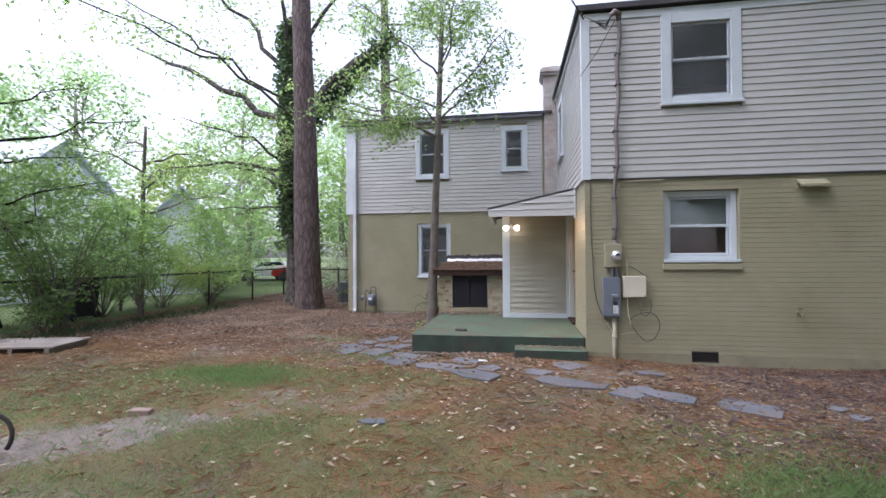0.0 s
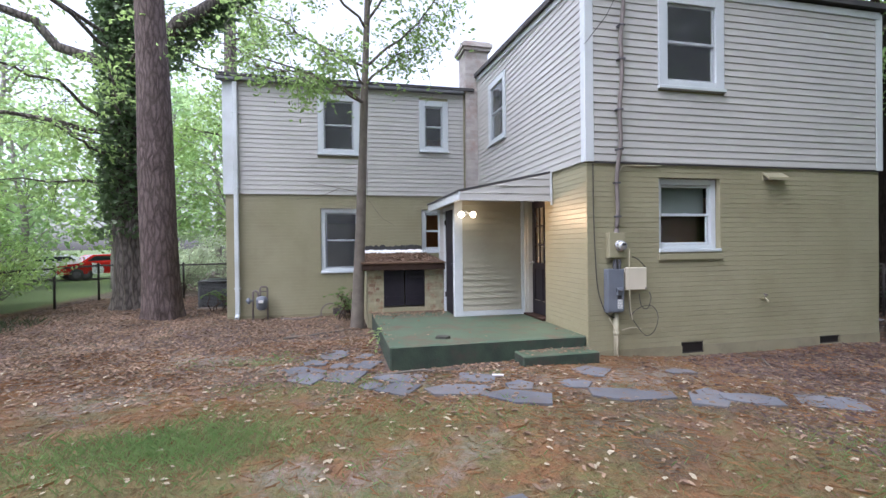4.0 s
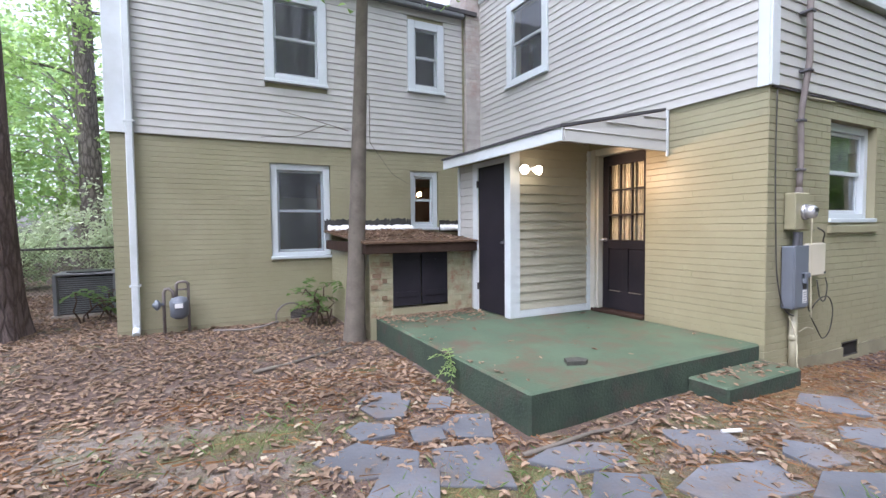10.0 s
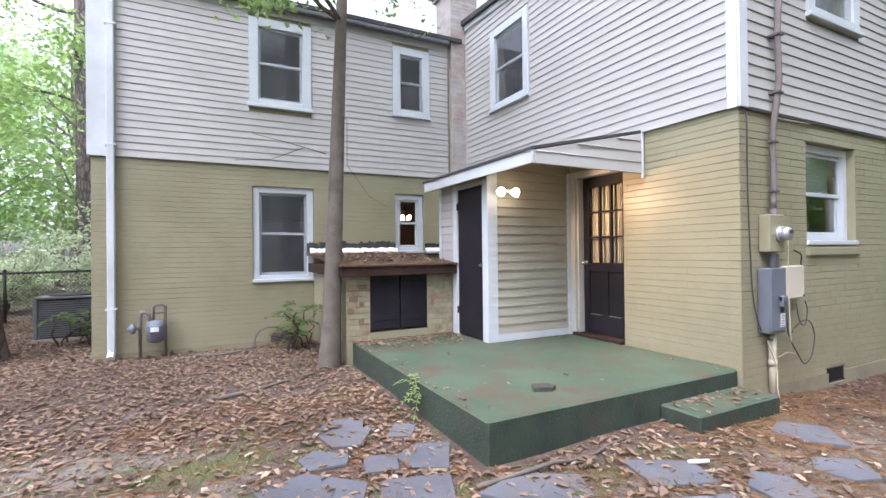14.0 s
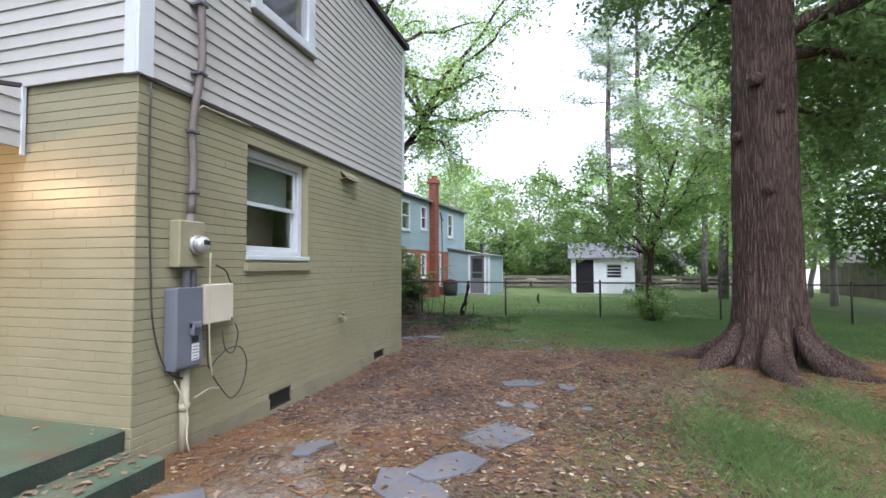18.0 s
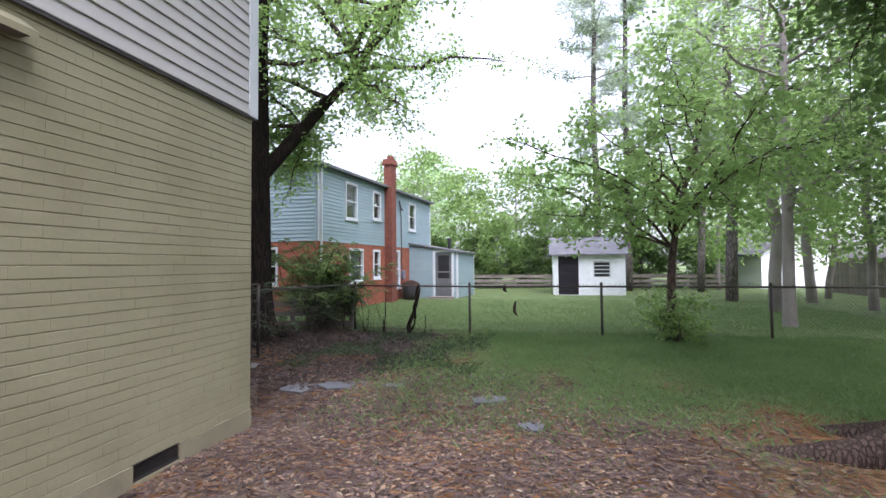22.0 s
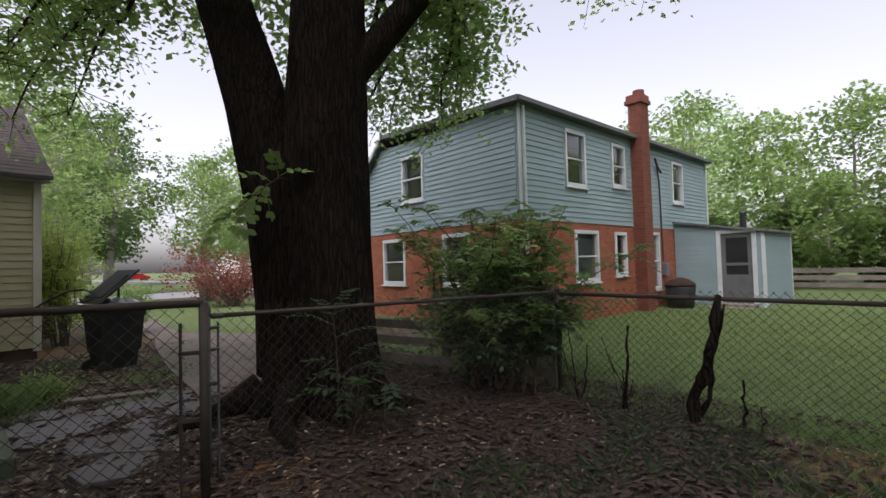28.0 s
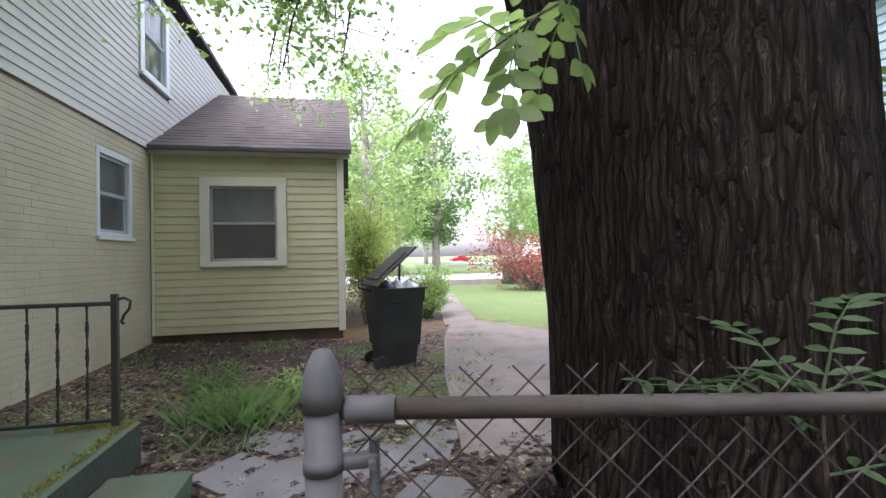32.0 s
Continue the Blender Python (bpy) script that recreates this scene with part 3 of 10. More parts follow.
def siding(wall, m, u0, u1, z0, z1, holes, material, course=0.1065, top=None, lift=0.0, lap=0.018):
    """Lapped siding boards, each a piece. top(u) limits the height where the wall's top slopes."""
    z, n = z0, 0
    while z < z1 - 0.015:
        zt = min(z + course + 0.012, z1)
        for a, b in spans(u0, u1, z, zt, holes):
            h = zt
            if top:
                if min(top(a), top(b)) < z + 0.01:
                    lo, hi = (a, b) if top(a) > top(b) else (b, a)
                    if top(lo) < z + 0.02:
                        continue
                    k = (top(lo) - z - 0.01) / max(top(lo) - top(hi), 1e-6)
                    hi = lo + (hi - lo) * k
                    a, b = min(lo, hi), max(lo, hi)
                s = Shape(m)
                ha, hb = min(zt, top(a)), min(zt, top(b))
                s.add([(a, lift, z), (a, lift + lap, z), (a, lift + 0.005, ha), (a, lift, ha), (b, lift, z), (b, lift + lap, z), (b, lift + 0.005, hb), (b, lift, hb)],
                      [(0, 1, 2, 3), (7, 6, 5, 4), (1, 5, 6, 2), (0, 4, 5, 1), (3, 2, 6, 7)])
            else:
                s = Shape(m)
                s.add([(a, lift, z), (a, lift + lap - 0.003, z), (a, lift + lap, z + 0.006), (a, lift + 0.005, h), (a, lift, h),
                       (b, lift, z), (b, lift + lap - 0.003, z), (b, lift + lap, z + 0.006), (b, lift + 0.005, h), (b, lift, h)],
                      [(0, 1, 2, 3, 4), (9, 8, 7, 6, 5), (1, 6, 7, 2), (2, 7, 8, 3), (0, 5, 6, 1), (4, 3, 8, 9)])
            part("siding_board", s, material, wall)
        z += course


WINDOWS = [0]


def window(m, u0, u1, z0, z1, label, out=0.02, casing=0.09, sill=True, lintel=False, inside=None, sill_brick=False, trim=None, depth=0.07, screen=True, ledge=None):
    """A double-hung window: casing, two sashes, panes, meeting rail, sill."""
    WINDOWS[0] += 1
    trim = trim or VINYL
    w = structure(f"window_{WINDOWS[0]}", Shape(m).box(u0 + 0.002, u1 - 0.002, out - depth - 0.06, out - depth - 0.045, z0 + 0.002, z0 + 0.03), trim, label, "window")
    c = casing
    fr = Shape(m)
    fr.box(u0, u0 + c, out - depth, out, z0, z1, 0.005).box(u1 - c, u1, out - depth, out, z0, z1, 0.005)
    fr.box(u0 + c, u1 - c, out - depth, out, z1 - c, z1, 0.005).box(u0 + c, u1 - c, out - depth, out, z0, z0 + c * 0.6, 0.005)
    part("window_frame", fr, trim, w)
    a, b, lo, hi = u0 + c + 0.004, u1 - c - 0.004, z0 + c * 0.6 + 0.003, z1 - c - 0.003
    mid, t = (lo + hi) / 2, 0.035
    for zl, zh, d, nm in ((mid - 0.015, hi, out - 0.035, "upper_sash"), (lo, mid + 0.02, out - 0.062, "lower_sash")):
        s = Shape(m)
        s.box(a, a + t, d - 0.024, d, zl, zh, 0.003).box(b - t, b, d - 0.024, d, zl, zh, 0.003)
        s.box(a + t, b - t, d - 0.024, d, zh - t, zh, 0.003).box(a + t, b - t, d - 0.024, d, zl, zl + t + 0.006, 0.003)
        sash = part(nm, s, trim, w)
        pane = part("pane", Shape(m).box(a + t - 0.004, b - t + 0.004, d - 0.014, d - 0.010, zl + t, zh - t + 0.004), GLASS, sash)
        pane.visible_shadow = False
    # Besides wire, the screen's grey stands in for pale sky reflections.
    if screen:
        sc_ = part("insect_screen", Shape(m).box(a, b, out - 0.029, out - 0.027, lo, hi), SCREEN, w, "dull grey insect screen")
        sc_.visible_shadow = False
    part("latch", Shape(m).box((a + b) / 2 - 0.03, (a + b) / 2 + 0.03, out - 0.05, out - 0.03, mid + 0.022, mid + 0.036, 0.003), trim, w)
    if sill:
        part("window_sill", Shape(m).box(u0 - 0.015, u1 + 0.015, out - 0.06, out + 0.035 if ledge is None else ledge, z0 - 0.05, z0 - 0.001, 0.006), trim, w)
    if inside:
        kind, mt = inside
        if kind == "blind":
            s = Shape(m)
            z = mid
            while z < hi:
                s.box(a, b, out - 0.17, out - 0.155, z, z + 0.021)
                z += 0.024
            part("blind", s, mt, w, "pale slatted blind, half drawn")
            # Brown panel added so the lower pane shows a dim brown room.
            part("drape", Shape(m).box(a - 0.1, b + 0.1, out - 0.42, out - 0.405, lo - 0.1, mid + 0.1), ROOM_PANEL, w, "dull brown panel added inside to tint the lower pane")
        if kind == "curtain":
            s, n = Shape(m), 26
            for i in range(n):
                ua, ub = a + (b - a) * i / n, a + (b - a) * (i + 1) / n
                s.box(ua, ub, out - 0.2 - 0.02 * math.sin(i * 1.7), out - 0.19 - 0.02 * math.sin(i * 1.7), lo, hi)
            part("curtain", s, mt, w, "pale gathered curtain")
    return w


XB, YB, YA, XE, XA = 1.0, 7.77, 13.06, 6.5, -5.0
GZ = -0.3
LINE = 2.76
TOP = 5.42
M_S = wall_frame(XB, YB, 1, 0, 0, -1)
M_W = wall_frame(XB, YB, 0, 1, -1, 0)
M_A = wall_frame(-4.8, YA, 1, 0, 0, -1)
M_E = wall_frame(XE, YB, 0, 1, 1, 0)
M_AW = wall_frame(XA, YA, 0, 1, -1, 0)
rake = lambda u: TOP + 0.02 + 0.065 * u

# openings: u0, u1, z0, z1
S_HOLES = [(1.19, 2.28, 1.40, 2.53), (1.25, 2.31, 3.96, 5.24), (1.57, 1.96, -0.15, 0.02), (4.21, 4.63, -0.15, -0.02)]
W_HOLES = [(1.40, 2.32, 0.16, 2.45), (3.27, 4.20, 3.92, 5.19)]
A_HOLES = [(1.88, 2.84, 0.955, 2.46), (4.31, 4.88, 1.40, 2.44), (1.97, 2.75, 3.84, 5.06), (4.37, 4.92, 3.99, 5.05), (2.14, 2.57, -0.08, 0.08)]
E_HOLES = [(7.78, 8.72, 1.45, 2.54), (9.0, 9.95, 3.95, 5.2), (3.5, 4.4, 0.22, 2.3)]

wall_s = core("wall_south", M_S, 0.0, XE - XB, GZ, TOP, S_HOLES, PAINT_MORTAR, "yellow painted brick wall with cream siding above")
wall_w = core("wall_west", M_W, 0.2, 5.3, GZ, TOP, W_HOLES, PAINT_MORTAR, "yellow painted brick wall beside the green patio")
wall_a = core("wall_wing", M_A, -0.2, 5.75, GZ, TOP, A_HOLES, PAINT_MORTAR, "yellow painted brick wing with cream siding above")
wall_e = core("wall_east", M_E, 0.2, 16.2, GZ, TOP, E_HOLES, BRIGHT_MORTAR, "painted brick side wall, brightened for the light on it, with cream siding above")
wall_aw = core("wall_wing_side", M_AW, 0.2, 10.9, GZ, TOP, [], PAINT_MORTAR, "end wall of the wing")
structure("wall_north", Shape().box(XA, XE, 23.97, 24.17, GZ, TOP), PAINT_MORTAR, "plain back wall of the house", "wall")
structure("wall_gable", Shape().add([(XB, 7.97, TOP), (XB, 24.1, TOP), (XB, 13.1, rake(5.3) - .02), (XB + 0.18, 7.97, TOP), (XB + 0.18, 24.1, TOP), (XB + 0.18, 13.1, rake(5.3) - .02)],
          [(0, 1, 2), (5, 4, 3), (0, 2, 5, 3), (2, 1, 4, 5), (0, 3, 4, 1)]), SIDING, "low gable above the siding wall", "wall")
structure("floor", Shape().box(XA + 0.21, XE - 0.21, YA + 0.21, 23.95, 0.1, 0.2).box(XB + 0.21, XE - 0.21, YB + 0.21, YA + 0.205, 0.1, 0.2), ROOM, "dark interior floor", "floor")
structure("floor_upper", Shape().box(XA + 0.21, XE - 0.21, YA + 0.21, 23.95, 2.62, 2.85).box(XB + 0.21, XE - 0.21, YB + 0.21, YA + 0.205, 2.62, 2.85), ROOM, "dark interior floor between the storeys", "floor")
structure("wall_inner", Shape().box(XB + 0.22, XE - 0.22, 11.2, 11.3, 0.2, 5.3).box(2.4, 2.5, YA + 0.22, 18.2, 0.2, 5.3).box(-1.2, -1.1, YA + 0.22, 15.0, 0.2, 5.3).box(-1.08, 2.38, 18.0, 18.1, 0.2, 5.3), ROOM_WARM, "red-brown painted inner walls", "wall")

# foundation band, brickwork and siding
for wl_, m_, u1_, holes_ in ((wall_s, M_S, 5.5, S_HOLES), (wall_a, M_A, 5.42, A_HOLES)):
    s = Shape(m_)
    for a, b, c, d in cells(0.0 if wl_ is wall_s else -0.2, u1_, GZ, -0.03, [(h[0], h[1], h[2], h[3]) for h in holes_ if h[3] < 0.1]):
        s.box(a, b, 0.001, 0.018, c, d)
    part("foundation_band", s, FOUNDATION, wl_)
bricks(wall_s, M_S, 0.0, 5.5, -0.03, LINE, S_HOLES, PAINT_BRICK, (0.15, 4.2, 0.5, 2.5), PAINT_BRICK_ONE, seed=1)
bricks(wall_w, M_W, 0.0, 5.2, -0.03, LINE, W_HOLES + [(2.3, 5.3, -1, 2.3)], PAINT_BRICK, (0.2, 1.2, 0.3, 2.2), PAINT_BRICK_ONE, seed=2)
bricks(wall_a, M_A, -0.2, 5.42, -0.03, 2.79, A_HOLES, PAINT_BRICK, seed=3)
bricks(wall_e, M_E, 0.0, 9.3, GZ, LINE + 0.06, E_HOLES, BRIGHT_BRICK, seed=4)
bricks(wall_aw, M_AW, 0.0, 4.0, GZ, 2.79, [], PAINT_BRICK, seed=5)
w5h, w3h = (1.17, 2.33, 3.85, 5.32), (3.19, 4.28, 3.84, 5.27)
siding(wall_s, M_S, 0.09, 5.41, LINE - 0.02, TOP - 0.12, [w5h], SIDING, lift=0.022)
siding(wall_w, M_W, 0.09, 5.2, LINE - 0.02, 5.85, [w3h], SIDING, top=rake, lift=0.022)
siding(wall_a, M_A, 0.03, 5.40, 2.77, TOP - 0.06, [(1.84, 2.81, 3.72, 5.16), (4.27, 5.00, 3.87, 5.15)], SIDING, lift=0.022)
siding(wall_e, M_E, 0.09, 16.0, LINE + 0.04, TOP - 0.06, [(8.9, 10.05, 3.85, 5.3)], SIDING, lift=0.022)
siding(wall_aw, M_AW, 0.1, 6.0, 2.77, TOP, [], SIDING, lift=0.022)

# corner boards, frieze, roofs
s = Shape()
s.box(XB - 0.045, XB + 0.09, YB - 0.045, YB - 0.02, LINE - 0.03, TOP - 0.04, 0.004).box(XB - 0.045, XB - 0.02, YB - 0.018, YB + 0.09, LINE - 0.03, TOP, 0.004)
structure("corner_board", s, TRIM, "white corner board on the siding", "trim")
structure("corner_board_east", Shape().box(XE - 0.09, XE + 0.045, YB - 0.045, YB - 0.02, LINE - 0.03, TOP - 0.04, 0.004).box(XE + 0.02, XE + 0.045, YB - 0.018, YB + 0.09, LINE - 0.03, TOP, 0.004), TRIM, "white corner board on the siding", "trim")
structure("corner_board_wing", Shape().box(XA - 0.045, XA + 0.225, YA - 0.045, YA - 0.02, 2.76, TOP - 0.02, 0.004).box(XA - 0.045, XA - 0.02, YA - 0.018, YA + 0.10, 2.76, TOP, 0.004), TRIM, "pale corner board on the wing", "trim")
structure("frieze", Shape(M_S).box(0.0, 5.5, 0.02, 0.05, TOP - 0.13, TOP - 0.01, 0.004), TRIM, "white frieze board under the eave", "trim")
# Dark bar built in place of the shadow under the lowest siding board.
structure("drip_edge", Shape(M_S).box(0.0, 5.5, 0.019, 0.034, LINE - 0.045, LINE - 0.022, 0.002), ROOF_DARK, "dark strip standing in for the shadow where siding meets brick", "trim")
structure("rake_board", Shape().add([(XB - 0.06, YB - 0.05, rake(0) - 0.10), (XB - 0.06, YB - 0.05, rake(0) + 0.05), (XB - 0.06, 13.1, rake(5.3) + 0.05), (XB - 0.06, 13.1, rake(5.3) - 0.10),
          (XB - 0.02, YB - 0.05, rake(0) - 0.10), (XB - 0.02, YB - 0.05, rake(0) + 0.05), (XB - 0.02, 13.1, rake(5.3) + 0.05), (XB - 0.02, 13.1, rake(5.3) - 0.10)],
          [(0, 1, 2, 3), (7, 6, 5, 4), (0, 4, 5, 1), (1, 5, 6, 2), (3, 2, 6, 7), (0, 3, 7, 4)]), TRIM, "white sloping rake board", "trim")
roof_b = Shape()
roof_b.add([(XB - 0.12, YB - 0.12, rake(0) + 0.0), (XE + 0.12, YB - 0.12, rake(0) + 0.0), (XE + 0.12, 13.1, rake(5.3)), (XB - 0.12, 13.1, rake(5.3)),
            (XB - 0.12, YB - 0.12, rake(0) + 0.09), (XE + 0.12, YB - 0.12, rake(0) + 0.09), (XE + 0.12, 13.1, rake(5.3) + 0.09), (XB - 0.12, 13.1, rake(5.3) + 0.09)],
           [(3, 2, 1, 0), (4, 5, 6, 7), (0, 1, 5, 4), (1, 2, 6, 5), (2, 3, 7, 6), (3, 0, 4, 7)])
roof_b.add([(XB - 0.12, 13.101, rake(5.3)), (XE + 0.12, 13.101, rake(5.3)), (XE + 0.12, 24.4, TOP), (XB - 0.12, 24.4, TOP),
            (XB - 0.12, 13.101, rake(5.3) + 0.09), (XE + 0.12, 13.101, rake(5.3) + 0.09), (XE + 0.12, 24.4, TOP + 0.09), (XB - 0.12, 24.4, TOP + 0.09)],
           [(3, 2, 1, 0), (4, 5, 6, 7), (0, 1, 5, 4), (1, 2, 6, 5), (2, 3, 7, 6), (3, 0, 4, 7)])
structure("roof_main", roof_b, ROOF_DARK, "low dark asphalt roof", "roof")
structure("roof_wing", Shape().add([(XA - 0.15, YA - 0.16, TOP - 0.01), (XB - 0.13, YA - 0.16, TOP - 0.01), (XB - 0.13, 24.4, TOP + 0.55), (XA - 0.15, 24.4, TOP + 0.55),
          (XA - 0.15, YA - 0.16, TOP + 0.06), (XB - 0.13, YA - 0.16, TOP + 0.06), (XB - 0.13, 24.4, TOP + 0.62), (XA - 0.15, 24.4, TOP + 0.62)],
          [(3, 2, 1, 0), (4, 5, 6, 7), (0, 1, 5, 4), (1, 2, 6, 5), (2, 3, 7, 6), (3, 0, 4, 7)]), ROOF_DARK, "low dark roof of the wing", "roof")
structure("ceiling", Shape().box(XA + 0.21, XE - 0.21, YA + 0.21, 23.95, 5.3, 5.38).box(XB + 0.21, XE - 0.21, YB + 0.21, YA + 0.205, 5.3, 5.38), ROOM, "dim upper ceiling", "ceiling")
gut = thing("gutter", "grey weathered roof gutter along the wing's eave", "gutter", at=(XA, YA - 0.1, TOP - 0.1))
part("trough", Shape(pose(-XA, -(YA - 0.1), -(TOP - 0.1))).box(XA - 0.16, XB - 0.4, YA - 0.165, YA - 0.05, TOP - 0.10, TOP - 0.015, 0.02), AC_STEEL, gut)
for i in range(7):
    part("hanger", Shape(pose(-XA, -(YA - 0.1), -(TOP - 0.1))).box(XA + 0.2 + i * 0.75, XA + 0.23 + i * 0.75, YA - 0.172, YA - 0.05, TOP - 0.105, TOP - 0.012, 0.003), AC_STEEL, gut)
XD = -4.8
dsp = thing("downspout", "white square downspout on the wing's corner", "downspout", at=(XD + 0.05, YA - 0.1, 0))
dm = pose(-(XD + 0.05), -(YA - 0.1), 0)
part("pipe", Shape(dm).box(XD - 0.01, XD + 0.085, YA - 0.13, YA - 0.055, 0.0, TOP - 0.12, 0.012), TRIM, dsp)
part("elbow", Shape(dm).tube([(XD + 0.037, YA - 0.095, 0.06), (XD + 0.037, YA - 0.11, 0.0), (XD + 0.037, YA - 0.2, -0.06)], 0.05, 8), TRIM, dsp)
for z in (0.6, 2.9, 4.6):
    part("strap", Shape(dm).box(XD - 0.03, XD + 0.105, YA - 0.134, YA - 0.03, z, z + 0.03, 0.003), TRIM, dsp)

# windows
window(M_S, 1.195, 2.275, 1.45, 2.525, "white double-hung window set in yellow brick, blind half drawn", out=-0.075, ledge=0.03, casing=0.09, inside=("blind", BLIND), screen=False)
structure("brick_sill", Shape(M_S).box(1.165, 2.305, 0.0, 0.04, 1.285, 1.372, 0.006), PAINT_BRICK, "painted brick sill course", "trim")
window(M_S, 1.17, 2.33, 3.90, 5.30, "white-cased double-hung upper window in cream siding", out=0.06, casing=0.15, depth=0.09)
window(M_W, 3.19, 4.28, 3.86, 5.26, "white-cased upper window in the siding wall", out=0.06, casing=0.14, depth=0.09)
window(M_A, 1.885, 2.835, 0.96, 2.455, "white double-hung window in yellow brick wing", out=-0.03, ledge=0.05, casing=0.10)
window(M_A, 4.315, 4.875, 1.405, 2.435, "narrow white window with a warm lit room behind", out=-0.035, ledge=0.02, casing=0.09, screen=False)
window(M_A, 1.84, 2.81, 3.76, 5.15, "white-cased upper window of the wing", out=0.06, casing=0.14, depth=0.09)
window(M_A, 4.27, 5.00, 3.90, 5.14, "small white-cased upper window of the wing", out=0.06, casing=0.14, depth=0.09)
window(M_E, 7.78, 8.72, 1.45, 2.54, "white window in the brightened brick side wall", out=0.01, casing=0.08, inside=("blind", BLIND))
window(M_E, 8.92, 10.03, 3.87, 5.28, "white-cased upper window in the side wall", out=0.06, casing=0.14, depth=0.09)

# the back door, dark and half-glazed, set back behind the brick jamb
s = Shape(M_W)
s.box(2.235, 2.325, -0.12, 0.02, 0.2, 2.45, 0.005).box(2.20, 2.235, -0.13, -0.02, 0.2, 2.40, 0.004).box(1.40, 2.235, -0.13, 0.012, 2.36, 2.45, 0.005)
structure("door_casing", s, TRIM_CREAM, "cream casing round the back door", "trim")
D0, D1, DG0, DG1 = 1.42, 2.195, 1.20, 2.22
door = structure("door_1", Shape(M_W).box(D0, D0 + 0.1, -0.15, -0.105, 0.245, 2.355, 0.003).box(D1 - 0.1, D1, -0.15, -0.105, 0.245, 2.355, 0.003)
                 .box(D0 + 0.1, D1 - 0.1, -0.15, -0.105, DG1, 2.355, 0.003).box(D0 + 0.1, D1 - 0.1, -0.15, -0.105, DG0 - 0.12, DG0, 0.003).box(D0 + 0.1, D1 - 0.1, -0.15, -0.105, 0.245, 0.50, 0.003)
                 .box((D0 + D1) / 2 - 0.045, (D0 + D1) / 2 + 0.045, -0.15, -0.105, 0.50, DG0 - 0.12, 0.003), DARK_DOOR, "closed dark half-glazed back door with nine panes", "door")
for a, b in ((D0 + 0.1, (D0 + D1) / 2 - 0.045), ((D0 + D1) / 2 + 0.045, D1 - 0.1)):
    part("door_panel", Shape(M_W).box(a, b, -0.145, -0.118, 0.50, DG0 - 0.12, 0.010), DARK_DOOR, door)
    part("weather_bar", Shape(M_W).box(a + 0.03, b - 0.02, -0.104, -0.098, 0.495, 0.507, 0.002), WOOD_GREY, door, "scuffed pale edge")
GW, GH = (D1 - D0 - 0.2) / 3, (DG1 - DG0) / 3
for i in (1, 2):
    u = D0 + 0.1 + GW * i
    part("muntin", Shape(M_W).box(u - 0.012, u + 0.012, -0.142, -0.11, DG0, DG1, 0.003), DARK_DOOR, door)
    part("muntin", Shape(M_W).box(D0 + 0.1, D1 - 0.1, -0.14, -0.112, DG0 + GH * i - 0.012, DG0 + GH * i + 0.012, 0.003), DARK_DOOR, door)
for i in range(3):
    for j in range(3):
        pn = part("pane", Shape(M_W).box(D0 + 0.1 + GW * i + 0.006, D0 + 0.1 + GW * (i + 1) - 0.006, -0.132, -0.128, DG0 + GH * j + 0.006, DG0 + GH * (j + 1) - 0.006), GLASS, door)
        pn.visible_shadow = False
s = Shape(M_W)
for i in range(30):
    s.box(D0 + 0.1 + GW / 10 * i, D0 + 0.1 + GW / 10 * (i + 1), -0.20 - 0.012 * math.sin(i * 1.9), -0.19 - 0.012 * math.sin(i * 1.9), DG0 - 0.03, DG1 + 0.03)
part("curtain", s, CURTAIN, door, "cream curtain behind the panes")
part("knob", Shape(M_W).disc((D1 - 0.05, -0.105, 1.20), (0, 1, 0), [(0, 0.03), (0.008, 0.03), (0.02, 0.014), (0.04, 0.018), (0.055, 0.028), (0.07, 0.022), (0.075, 0.005)], 14), CHROME, door, "dull metal door knob", True)
structure("threshold", Shape(M_W).box(1.40, 2.26, -0.16, 0.06, 0.2, 0.24, 0.005), WOOD_DARK, "worn dark threshold", "trim")

# chimney in the inner corner
ch = tagged(new("chimney", Shape().box(0.66, 1.25, 12.97, 13.6, GZ, 6.62).mesh("chimney", CHIMNEY_BRICK)), "whitewashed brick chimney in the house's inner corner", "chimney")
M_CH = wall_frame(0.66, 12.97, 1, 0, 0, -1)
bricks(ch, M_CH, 0.0, 0.59, 2.5, 6.55, [], CHIMNEY_BRICK, seed=7)
bricks(ch, wall_frame(0.66, 12.97, 0, 1, -1, 0), 0.0, 0.6, 5.0, 6.55, [], CHIMNEY_BRICK, seed=8)
part("cap", Shape().box(0.60, 1.31, 12.91, 13.66, 6.45, 6.53, 0.006).box(0.56, 1.35, 12.87, 13.70, 6.53, 6.62, 0.006).box(0.61, 1.30, 12.92, 13.65, 6.62, 6.68, 0.006), CHIMNEY_BRICK, ch, "corbelled brick cap")
part("flue", Shape().disc((0.95, 13.28, 6.68), (0, 0, 1), [(0, 0.15), (0.1, 0.15), (0.1, 0.12), (0.02, 0.12)], 14), CHIMNEY_BRICK, ch)

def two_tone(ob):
    """Stained sides, also darkened as shaded faces, below the painted top."""
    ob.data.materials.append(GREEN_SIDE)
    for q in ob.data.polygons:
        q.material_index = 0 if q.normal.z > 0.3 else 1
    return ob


# ---- patio: green slab, step, closet, porch roof ----
slab = Shape()
slab.box(-1.88, XB - 0.012, 7.80, 11.2, GZ, 0.2, 0.018)
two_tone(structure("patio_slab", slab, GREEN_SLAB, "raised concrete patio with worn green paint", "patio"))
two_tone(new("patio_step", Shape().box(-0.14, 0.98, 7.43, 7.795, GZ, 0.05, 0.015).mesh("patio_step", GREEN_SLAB)))
